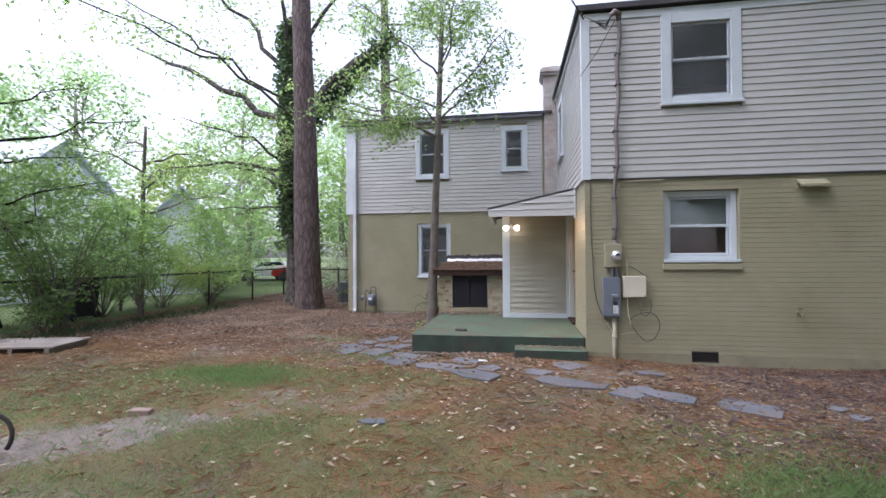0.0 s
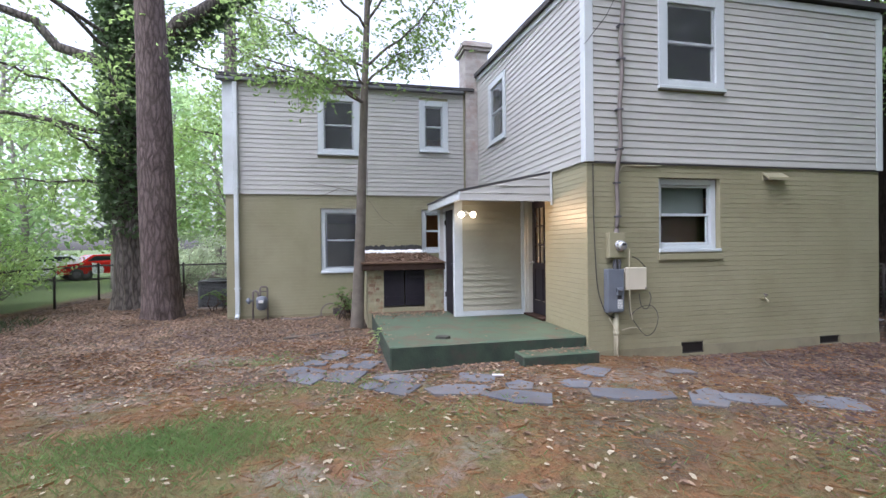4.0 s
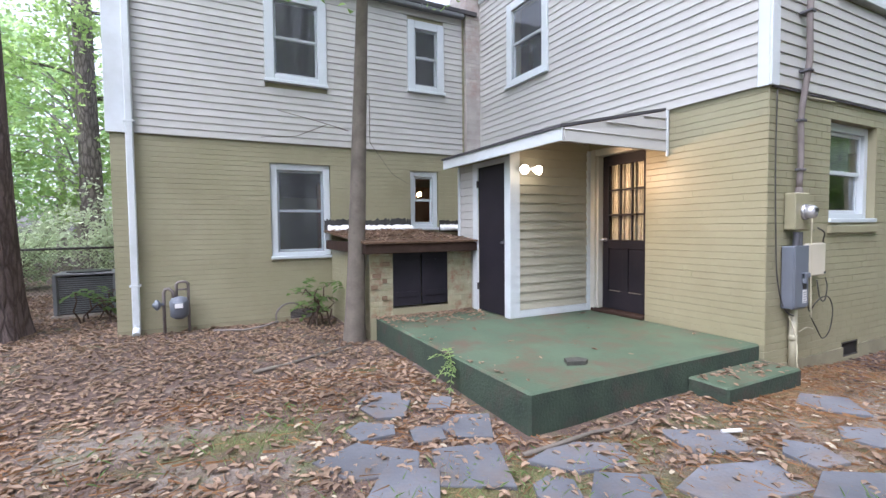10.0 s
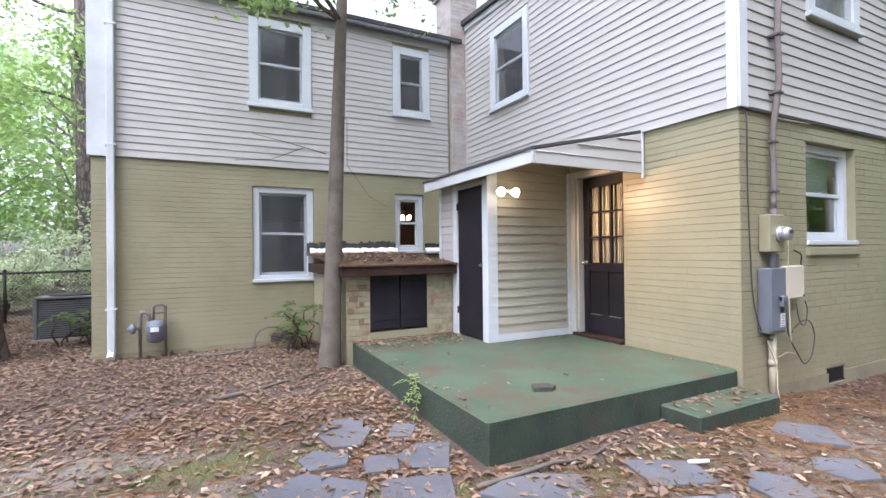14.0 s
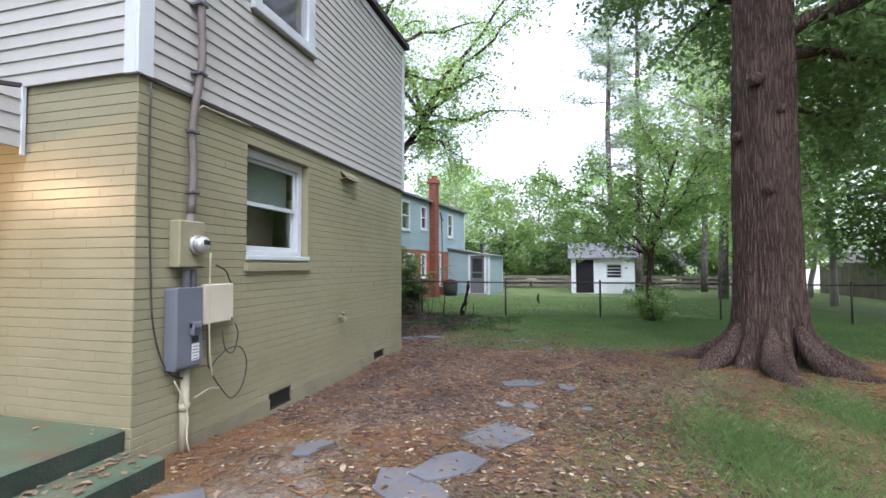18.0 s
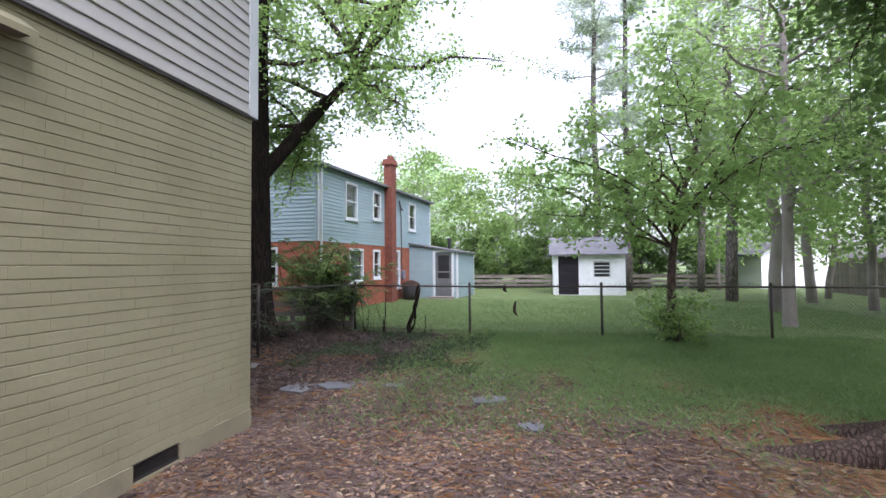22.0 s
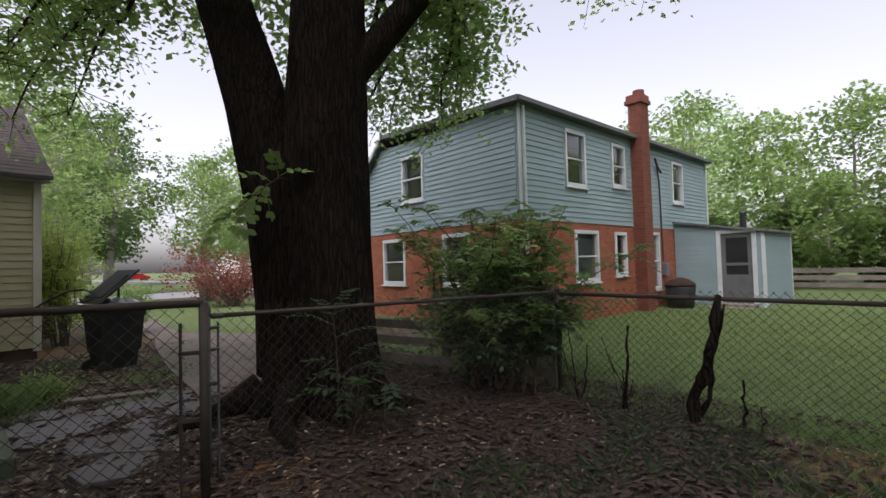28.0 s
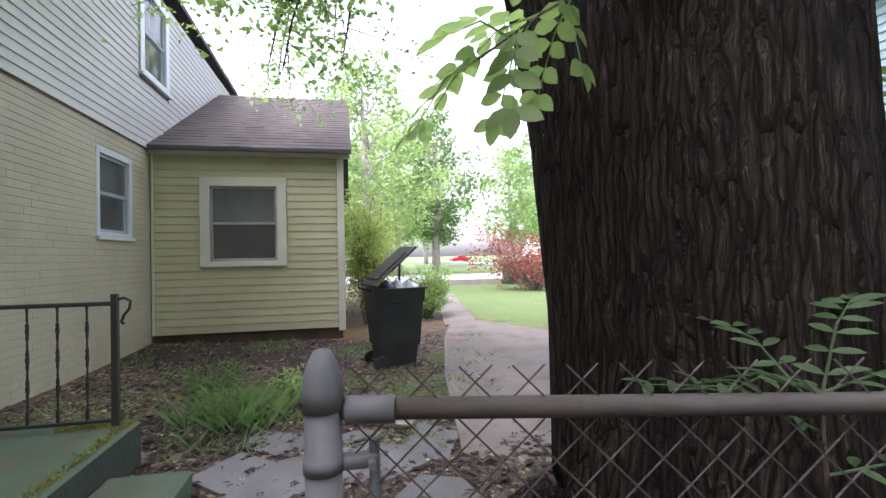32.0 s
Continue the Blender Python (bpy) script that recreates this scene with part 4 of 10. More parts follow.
tagged(bpy.data.objects["patio_step"], "low green painted concrete step beside the patio", "step")

M_CS = wall_frame(-0.38, 10.11, 1, 0, 0, -1)
M_CW = wall_frame(-0.38, 10.11, 0, 1, -1, 0)
cl_roof = lambda x: 2.40 + (x + 0.6) * 0.21
closet_s = structure("wall_closet_front", Shape(M_CS).box(0.0, XB + 0.38 - 0.012, -0.09, 0, 0.2, 2.43).add([(0, -0.09, 2.43), (XB + 0.368, -0.09, 2.43), (XB + 0.368, 0, 2.43), (0, 0, 2.43), (0, -0.09, 2.445), (XB + 0.368, -0.09, 2.72), (XB + 0.368, 0, 2.72), (0, 0, 2.445)], [(3, 2, 1, 0), (4, 5, 6, 7), (0, 1, 5, 4), (1, 2, 6, 5), (2, 3, 7, 6), (3, 0, 4, 7)]), SIDING_CREAM, "cream sided closet wall under the porch roof", "wall")
closet_w = core("wall_closet_side", M_CW, 0.0, 1.32, 0.2, 2.40, [(0.105, 0.765, 0.2, 2.24)], SIDING_YELLOW, "narrow sided closet wall with a dark door", 0.09)
siding(closet_s, M_CS, 0.13, 1.30, 0.30, 2.70, [], SIDING_CREAM, course=0.117, top=lambda u: 2.435 + 0.2 * u, lap=0.03)
siding(closet_w, M_CW, 0.90, 1.28, 0.22, 2.3, [], SIDING, course=0.117)
structure("closet_trim", Shape(M_CS).box(-0.025, 0.13, 0.0, 0.03, 0.2, 2.44, 0.004).box(0.13, 1.30, 0.0, 0.03, 0.2, 0.298, 0.004).box(1.30, 1.365, 0.0, 0.035, 0.2, 2.44, 0.004)
          , TRIM, "white boards at the closet's corner and foot", "trim")
structure("closet_casing", Shape(M_CW).box(0.0, 0.10, 0.0, 0.025, 0.2, 2.3, 0.004).box(0.77, 0.895, 0.0, 0.025, 0.2, 2.3, 0.004).box(0.10, 0.77, 0.0, 0.025, 2.235, 2.3, 0.004).box(1.285, 1.325, 0.0, 0.03, 0.2, 2.3, 0.004), TRIM, "white casing round the closet door", "trim")
structure("wall_closet_back", Shape().box(-0.29, XB - 0.012, 11.34, 11.43, 0.2, 2.44), SIDING_YELLOW, "back wall of the closet", "wall")
d2 = structure("door_2", Shape(M_CW).box(0.11, 0.76, -0.04, 0.006, 0.215, 2.23, 0.004), DARK_DOOR, "closed flat dark closet door", "door")
for z in (0.5, 1.95):
    part("hinge", Shape(M_CW).box(0.75, 0.78, 0.004, 0.03, z, z + 0.1, 0.004), IRON, d2)
part("latch", Shape(M_CW).box(0.09, 0.17, 0.006, 0.03, 1.17, 1.20, 0.004).disc((0.15, 0.006, 1.185), (0, 1, 0), [(0, 0.02), (0.03, 0.02), (0.045, 0.01)], 10), GALV, d2)

pr = thing("porch_roof", "white-edged lean-to porch roof with sided gable end", "roof", at=(-0.6, 8.9, 2.3))
pm = pose(0.6, -8.9, -2.3)


def sloped(x0, x1, y0, y1, zf, t):
    return [(x, y, zf(x) + d) for d in (0, t) for x, y in ((x0, y0), (x1, y0), (x1, y1), (x0, y1))]


HEX = [(3, 2, 1, 0), (4, 5, 6, 7), (0, 1, 5, 4), (1, 2, 6, 5), (2, 3, 7, 6), (3, 0, 4, 7)]
part("roof_deck", Shape(pm).add(sloped(-0.64, XB - 0.03, 8.87, 11.52, lambda x: cl_roof(x) + 0.012, 0.03), HEX), ROOF_DARK, pr, "dark roofing felt")
for k in range(8):
    part("roof_board", Shape(pm).add(sloped(-0.59, XB - 0.014, 8.905 + 0.15 * k, 9.05 + 0.15 * k, lambda x: cl_roof(x) - 0.012, 0.02), HEX), TAN_BOARD, pr)
for k in range(2):
    part("rafter", Shape(pm).add(sloped(-0.59, XB - 0.014, 9.28 + 0.42 * k, 9.32 + 0.42 * k, lambda x: cl_roof(x) - 0.10, 0.087), HEX), TAN_BOARD, pr)
part("eave_board", Shape(pm).box(-0.625, -0.595, 8.875, 11.5, 2.27, 2.405, 0.004), TRIM, pr, "white eave board")
part("gable_board", Shape(pm).add([(-0.61, 8.872, 2.262), (XB - 0.012, 8.872, 2.262), (XB - 0.012, 8.9, 2.262), (-0.61, 8.9, 2.262), (-0.61, 8.872, cl_roof(-0.61)), (XB - 0.012, 8.872, cl_roof(XB)), (XB - 0.012, 8.9, cl_roof(XB)), (-0.61, 8.9, cl_roof(-0.61))], HEX), SIDING, pr)
M_G = pm @ wall_frame(-0.6, 8.87, 1, 0, 0, -1)
siding(pr, M_G, 0.0, XB + 0.565, 2.262, 2.76, [], SIDING, course=0.125, top=lambda u: cl_roof(u - 0.6), lift=0.002)
part("corner_post", Shape(pm).box(XB - 0.05, XB - 0.02, 8.84, 8.865, 2.2, cl_roof(XB), 0.003), TRIM, pr)

# twin flood lamps on the closet
fl = thing("porch_lamp", "twin-headed porch lamp with two lit bulbs on the closet wall", "lamp", at=(-0.22, 10.04, 2.14))
lm = pose(0.22, -10.04, -2.14)
part("back_plate", Shape(lm).disc((-0.22, 10.038, 2.14), (0, -1, 0), [(0, 0.055), (0.02, 0.055), (0.03, 0.04)], 16), TRIM, fl)
for x, dx in ((-0.31, -0.1), (-0.11, 0.12)):
    part("socket", Shape(lm).tube([(-0.22, 10.01, 2.14), (x + 0.02, 9.99, 2.13), (x, 9.96, 2.12)], [0.018, 0.022, 0.032], 10), TRIM, fl)
    part("bulb", Shape(lm).disc((x, 9.96, 2.12), (dx, -0.6, -0.12), [(0, 0.028), (0.03, 0.04), (0.06, 0.055), (0.085, 0.058), (0.095, 0.045), (0.1, 0.01)], 16), BULB, fl, "glowing flood bulb", True)
for x in (-0.36, -0.06):
    ld = bpy.data.lights.new("porch_bulb_light", "SPOT")
    ld.energy, ld.color, ld.shadow_soft_size, ld.spot_size, ld.spot_blend = (25.0 if x > -0.2 else 4.5), (1.0, 0.62, 0.32), 0.05, radians(112), 0.6
    lo_ = new("porch_bulb_light", ld)
    lo_.matrix_world = look((x, 9.82, 2.09), (x + (0.9 if x > -0.2 else -0.1), 9.0, 1.6))

# a warm lamp in the lit room of the wing
hl = thing("pendant_lamp", "lit brass chandelier with small glass shades inside the wing", "lamp", at=(0.72, 15.6, 2.6))
part("cord", Shape().tube([(0, 0, 0.0), (0, 0, -0.42)], 0.008, 6), IRON, hl)
part("hub", Shape().disc((0, 0, -0.4), (0, 0, -1), [(0, 0.015), (0.03, 0.03), (0.08, 0.035), (0.12, 0.01)], 12), CHROME, hl)
for k in range(5):
    a = 0.4 + k * 1.2566
    ca_, sa_ = math.cos(a), math.sin(a)
    part("arm", Shape().tube([(0.02 * ca_, 0.02 * sa_, -0.46), (0.09 * ca_, 0.09 * sa_, -0.5), (0.15 * ca_, 0.15 * sa_, -0.44)], 0.007, 6), IRON, hl, "", True)
    part("shade", Shape().disc((0.15 * ca_, 0.15 * sa_, -0.44), (0, 0, 1), [(0, 0.015), (0.02, 0.032), (0.07, 0.04), (0.10, 0.03), (0.11, 0.004)], 12), LAMP_GLOW, hl, "glowing amber glass shade", True)

# cellar bulkhead: brick piers, dark doors, littered roof
bk = thing("cellar_bulkhead", "low brick bulkhead with dark double doors and a littered flat roof", "bulkhead", at=(-1.3, 11.05, 0.1))
bm_ = pose(1.3, -11.05, -0.1)
part("brick_body", Shape(bm_).box(-1.96, -1.64, 11.06, 13.05, -0.3, 1.08, 0.006).box(-0.80, -0.40, 11.06, 13.05, -0.3, 1.08, 0.006).box(-1.64, -0.80, 11.06, 11.35, -0.1, 0.30, 0.006).box(-1.64, -0.80, 11.4, 13.05, 0.0, 1.0), PAINT_MORTAR, bk)
for a, b in ((-1.96, -1.64), (-0.80, -0.40)):
    bricks(bk, bm_ @ wall_frame(a, 11.06, 1, 0, 0, -1), 0.0, b - a, 0.19, 1.08, [], WORN_BRICK, seed=9)
bricks(bk, bm_ @ wall_frame(-1.96, 11.06, 0, 1, -1, 0), 0.0, 1.98, -0.15, 1.08, [], PAINT_BRICK, seed=10)
for a, b in ((-1.635, -1.225), (-1.205, -0.81)):
    dd = part("bulkhead_door", Shape(bm_).box(a, b, 11.045, 11.08, 0.33, 1.075, 0.004), DARK_DOOR, bk)
    part("batten", Shape(bm_).box(a + 0.04, b - 0.04, 11.035, 11.046, 0.45, 0.52, 0.003), DARK_DOOR, dd)
    part("batten", Shape(bm_).box(a + 0.04, b - 0.04, 11.035, 11.046, 0.88, 0.95, 0.003), DARK_DOOR, dd)
part("roof_beam", Shape(bm_).box(-2.02, -0.42, 10.95, 11.03, 1.06, 1.19, 0.008).box(-2.02, -1.965, 11.03, 13.0, 1.08, 1.2, 0.008), WOOD_DARK, bk, "dark wet timber edge")
part("fascia", Shape(bm_).box(-2.07, -0.40, 10.885, 10.91, 1.06, 1.185, 0.005).box(-2.07, -2.045, 10.912, 13.0, 1.06, 1.20, 0.005), WOOD_DARK, bk, "dark rotten edge board")
part("roof_slab", Shape(bm_).add([(-2.09, 10.86, 1.19), (-0.40, 10.86, 1.19), (-0.40, 13.04, 1.34), (-2.09, 13.04, 1.34), (-2.09, 10.86, 1.212), (-0.40, 10.86, 1.212), (-0.40, 13.04, 1.375), (-2.09, 13.04, 1.375)], HEX), LITTER_ROOF, bk, "roof covered in brown leaf litter")
rng = random.Random(4)
for row, col in ((3, 1), (5, 0), (6, 1), (7, 0), (9, 1)):
    w_ = rng.uniform(0.06, 0.125)
    x_ = -1.955 + 0.15 * col + rng.uniform(0.0, 0.03)
    part("flaked_brick", Shape(bm_).box(x_, x_ + w_, 11.036, 11.05, 0.205 + 0.0752 * row, 0.26 + 0.0752 * row, 0.004), BARE_BRICK, bk, "brick bared by flaking paint")


def blob_strip(x0, x1, y, z0, z1, depth, n, rough):
    v, f = [], []
    for i in range(n + 1):
        x = x0 + (x1 - x0) * i / n
        t = z1 + rng.uniform(-rough, rough)
        v += [(x, y, z0 - 0.02), (x, y - depth * rng.uniform(0.7, 1.2), z0 + rng.uniform(-0.01, 0.01)), (x, y - depth * 0.5, (z0 + t) / 2 + 0.01), (x, y, t)]
    for i in range(n):
        for k in range(3):
            a = 4 * i + k
            f.append((a, a + 1, a + 5, a + 4))
    f += [(3, 2, 1, 0), tuple(4 * n + k for k in range(4))]
    return v, f


part("tar_flashing", Shape(bm_).add(*blob_strip(-2.08, -0.50, 13.05, 1.34, 1.55, 0.06, 60, 0.03)), TAR, bk, "ragged black tar flashing")
part("tar_flashing", Shape(bm_).add(*blob_strip(0.09, 0.6, 13.05, 1.34, 1.53, 0.05, 20, 0.02)), TAR, bk)
part("sealant", Shape(bm_).add(*blob_strip(-2.04, -0.5, 12.98, 1.355, 1.45, 0.10, 60, 0.012)), WHITE_SEAL, bk, "smeared white roof sealant", True)
part("sealant", Shape(bm_).add(*blob_strip(0.07, 0.6, 12.98, 1.355, 1.45, 0.08, 24, 0.012)), WHITE_SEAL, bk, "", True)

# ---- addition on the east side ----
M_D = wall_frame(XE + 0.02, 17.1, 1, 0, 0, -1)
add_s = core("wall_addition", M_D, 0.0, 2.83, 0.0, 2.82, [(0.79, 1.87, 1.1, 2.32)], SIDING_YELLOW, "pale yellow sided addition wall", 0.15)
siding(add_s, M_D, 0.03, 2.74, 0.0, 2.74, [(0.68, 1.95, 1.0, 2.41)], SIDING_YELLOW, course=0.12)
window(M_D, 0.68, 1.95, 1.02, 2.41, "white-cased double-hung window in pale yellow siding", out=0.06, casing=0.14, depth=0.09, inside=("blind", BLIND), sill=False, trim=TRIM_CREAM)
structure("addition_trim", Shape(M_D).box(2.74, 2.85, 0.0, 0.04, -0.05, 2.74, 0.004).box(0.0, 0.03, 0.0, 0.03, 0.0, 2.74, 0.003).box(-0.0, 2.95, 0.0, 0.13, 2.74, 2.80, 0.006), TRIM_CREAM, "cream corner and eave boards of the addition", "trim")
structure("addition_foundation", Shape(M_D).box(0.02, 2.80, -0.2, -0.02, -0.4, -0.005), DARK_FOOT, "stained block foundation below the addition, darkened for its shade", "foundation")
structure("wall_addition_side", Shape().box(XE + 2.7, XE + 2.85, 17.26, 24.0, 0.0, 2.8).box(XE + 0.02, XE + 2.85, 23.9, 24.05, 0.0, 2.8), SIDING_YELLOW, "side wall of the addition", "wall")
ar = structure("roof_addition", Shape().add([(XE + 0.02, 16.92, 2.80), (XE + 2.98, 16.92, 2.80), (XE + 2.98, 21.0, 4.95), (XE + 0.02, 21.0, 4.95),
      (XE + 0.02, 16.92, 2.84), (XE + 2.98, 16.92, 2.84), (XE + 2.98, 21.0, 4.99), (XE + 0.02, 21.0, 4.99)], HEX)
      .add([(XE + 0.02, 21.01, 4.9), (XE + 2.98, 21.01, 4.9), (XE + 2.98, 24.2, 2.8), (XE + 0.02, 24.2, 2.8), (XE + 0.02, 21.01, 4.99), (XE + 2.98, 21.01, 4.99), (XE + 2.98, 24.2, 2.9), (XE + 0.02, 24.2, 2.9)], HEX), ROOF_DARK, "brown shingled roof of the addition", "roof")
rs = random.Random(5)
for i in range(24):
    t0 = i / 24
    y, z = 16.90 + 4.1 * t0, 2.845 + 2.15 * t0
    u = XE + 0.03 - rs.uniform(0, 0.3)
    s = Shape()
    while u < XE + 2.99:
        a, b = max(u, XE + 0.03), min(u + 0.32, XE + 3.0)
        u += 0.325
        if b - a < 0.04:
            continue
        e = rs.uniform(0.008, 0.014)
        s.add([(a, y, z), (b, y, z), (b, y + 0.2, z + 0.105), (a, y + 0.2, z + 0.105), (a, y - 0.002, z + e), (b, y - 0.002, z + e), (b, y + 0.2, z + 0.108), (a, y + 0.2, z + 0.108)], HEX)
    part("shingle_course", s, SHINGLE, ar)
part("edge_flashing", Shape().box(XE + 0.02, XE + 3.0, 16.895, 16.925, 2.79, 2.85, 0.003), ROOF_DARK, ar)


# ---- ground ----
def axis(lo, hi, step, far):
    inner = list(np.arange(lo, hi + step / 2, step))
    out, d, a = [], step, lo
    while a > -far:
        d *= 1.5
        a -= d
        out.append(a)
    b, d, right = hi, step, []
    while b < far:
        d *= 1.5
        b += d
        right.append(b)
    return np.array(out[::-1] + inner + right)


def ground_z(x, y):
    """Height of the ground."""
    base = -0.10 - 0.10 * np.clip((x - 6.0) / 4.0, 0, 1) - 0.10 * np.clip((x - 12.0) / 8.0, 0, 1)
    base = base - 0.04 * np.clip((y - 15.0) / 10.0, 0, 1) * (x > 5)
    base = base - 0.10 * np.clip((x - 1.2) / 1.2, 0, 1) * np.clip((8.6 - x) / 1.5, 0, 1) * np.clip((y - 6.0) / 1.5, 0, 1) * np.clip((9.6 - y) / 1.5, 0, 1)
    near = np.clip(1.0 - np.maximum(np.abs(x) - 14, 0) / 10, 0, 1)
    base = base + near * (0.018 * np.sin(1.7 * x + 0.6 * y) * np.sin(1.3 * y - 0.4 * x) + 0.010 * np.sin(4.1 * x + 1.3) * np.sin(3.7 * y))
    base = base + 0.10 * np.exp(-((x - 10.6) ** 2 + (y - 10.85) ** 2) / 1.4) + 0.06 * np.exp(-((x - 6.0) ** 2 + (y - 1.8) ** 2) / 1.0)
    return base


def blob(x, y, cx, cy, rx, ry=None, turn=0.0):
    c, s = math.cos(turn), math.sin(turn)
    u, v = (x - cx) * c + (y - cy) * s, -(x - cx) * s + (y - cy) * c
    return np.exp(-(u / rx) ** 2 - (v / (ry or rx)) ** 2)


def zones(x, y):
    """Where lawn, straw, bare soil and fallen leaves lie, 0 to 1 each."""
    lawn = np.clip((x - 12.3) / 0.8, 0, 1) * (1 - np.clip((y - 13) / 1, 0, 1) * np.clip((17 - x) / 1, 0, 1)) + np.clip((-10.8 - x) / 0.5, 0, 1)
    lawn = np.maximum(lawn, 0.95 * np.clip((6.3 - y - 0.25 * (9.0 - x)) / 1.2, 0, 1) * np.clip((x - 6.4) / 1.8, 0, 1))
    lawn = np.maximum(lawn, 0.7 * blob(x, y, 9.6, 5.6, 3.0, 1.7))
    lawn = np.maximum(lawn, np.clip((y - 21.5) / 2.5, 0, 1) * np.clip((x - 10.5) / 1.5, 0, 1))
    lawn = np.maximum(lawn, np.clip((x - 11.9) / 0.6, 0, 1) * np.clip((y - 17.0) / 0.8, 0, 1))
    for cx, cy, rx, ry, k in ((-2.6, 3.9, 1.2, 0.7, 0.8), (-3.4, 2.9, 1.3, 0.5, 0.75), (4.6, 3.2, 2.6, 0.5, 0.4), (-4.6, 5.6, 0.8, 0.4, 0.4), (2.6, 2.6, 2.0, 0.8, 0.4), (-5.4, 2.6, 2.5, 0.5, 0.55),
                              (-2.6, 7.2, 1.4, 0.5, 0.45), (1.8, 4.3, 1.5, 0.6, 0.4), (-1.5, 3.0, 3.5, 1.6, 0.42), (3.0, 3.6, 3.0, 1.2, 0.25), (-5.0, 4.2, 2.6, 1.2, 0.42), (8.0, 14.2, 0.7, 0.9, 0.35), (10.2, 14.5, 0.9, 2.2, 0.45), (2.5, 3.35, 1.2, 0.6, 0.95), (3.6, 2.2, 0.9, 0.45, 0.85), (4.6, 1.9, 0.8, 0.5, 0.6)):
        lawn = np.maximum(lawn, k * blob(x, y, cx, cy, rx, ry))
    lawn = np.maximum(lawn, 1.0 * blob(x, y, -3.8, 5.85, 1.1, 0.55, 0.2))
    lawn = np.maximum(lawn, 0.85 * blob(x, y, -5.3, 4.6, 1.4, 0.4, 0.3))
    lawn = np.maximum(lawn, 0.55 * blob(x, y, -3.6, 8.7, 1.0, 0.45))
    lawn = np.maximum(lawn, 0.6 * blob(x, y, -1.9, 4.3, 0.5, 0.3))
    lawn = np.maximum(lawn, 0.5 * blob(x, y, -4.2, 5.2, 2.8, 1.3))
    lawn = np.maximum(lawn, 0.42 * blob(x, y, -2.2, 6.0, 1.8, 0.6))
    lawn = np.maximum(lawn, 0.26 * blob(x, y, 3.2, 4.0, 3.2, 1.3))
    for cx, cy, rx, ry, k in ((8.6, 4.95, 1.1, 0.35, 0.75), (8.9, 3.5, 0.7, 0.4, 0.6), (7.4, 2.9, 0.9, 0.4, 0.7), (9.8, 6.4, 0.8, 0.4, 0.6), (10.6, 4.4, 0.9, 0.3, 0.35)):
        lawn = lawn * (1 - k * blob(x, y, cx, cy, rx, ry))
    soil = 1.3 * blob(x, y, -4.0, 3.6, 1.2, 0.45, 0.65) + 0.5 * blob(x, y, -2.8, 5.3, 0.7, 0.3, 0.4) + 0.8 * blob(x, y, -4.6, 9.1, 0.6, 0.35) + 0.9 * blob(x, y, -4.2, 2.2, 1.6, 0.4, 0.4) + 0.4 * blob(x, y, -5.0, 7.3, 0.9, 0.5) + 0.4 * blob(x, y, -1.9, 5.0, 1.2, 0.35, 0.3) + 0.3 * blob(x, y, -0.4, 3.2, 1.2, 0.5) + 0.45 * blob(x, y, -3.6, 8.2, 0.8, 0.5)
    soil = soil + 0.7 * blob(x, y, 7.4, 10.8, 1.6, 2.6) + 0.5 * blob(x, y, 1.2, 6.7, 2.6, 0.5)
    leaves = np.clip((x + 10.6) / 0.6, 0, 1) * np.clip((0.8 - x) / 2, 0, 1) * np.clip((y - 6.5 + 0.25 * (x + 4)) / 1.8, 0, 1) * np.clip((22 - y) / 2, 0, 1)
    leaves = np.maximum(leaves, 0.95 * np.clip((x - 2.0) / 1.0, 0, 1) * np.clip((9.2 - x) / 1.0, 0, 1) * np.clip((y - 5.0) / 0.6, 0, 1) * np.clip((11.5 - y) / 1, 0, 1))
    leaves = np.maximum(leaves, 0.9 * blob(x, y, 11.0, 9.6, 2.6, 1.6))
    leaves = np.maximum(leaves, 0.75 * np.clip((x - 6.4) / 0.3, 0, 1) * np.clip((11.6 - x) / 0.8, 0, 1) * np.clip((y - 9.5) / 1, 0, 1) * np.clip((17.4 - y) / 1, 0, 1))
    leaves = np.maximum(leaves, 0.9 * blob(x, y, 5.0, 4.9, 3.2, 1.5))
    return np.clip(lawn, 0, 1), np.clip(soil, 0, 1), np.clip(leaves, 0, 1)


def shaded_mulch(x, y):
    """Dark mould under the twin-trunked tree; its deep shade is painted into it."""
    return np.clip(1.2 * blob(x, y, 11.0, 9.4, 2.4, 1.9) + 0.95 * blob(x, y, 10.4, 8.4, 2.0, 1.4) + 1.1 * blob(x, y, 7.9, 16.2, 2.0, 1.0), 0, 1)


gx, gy = axis(-12, 14, 0.13, 900), axis(-5, 20, 0.13, 900)
GX, GY = np.meshgrid(gx, gy)
gv = np.stack([GX.ravel(), GY.ravel(), ground_z(GX, GY).ravel()], 1)
nx_, ny_ = len(gx), len(gy)
ii = (np.arange(ny_ - 1)[:, None] * nx_ + np.arange(nx_ - 1)[None, :]).ravel()


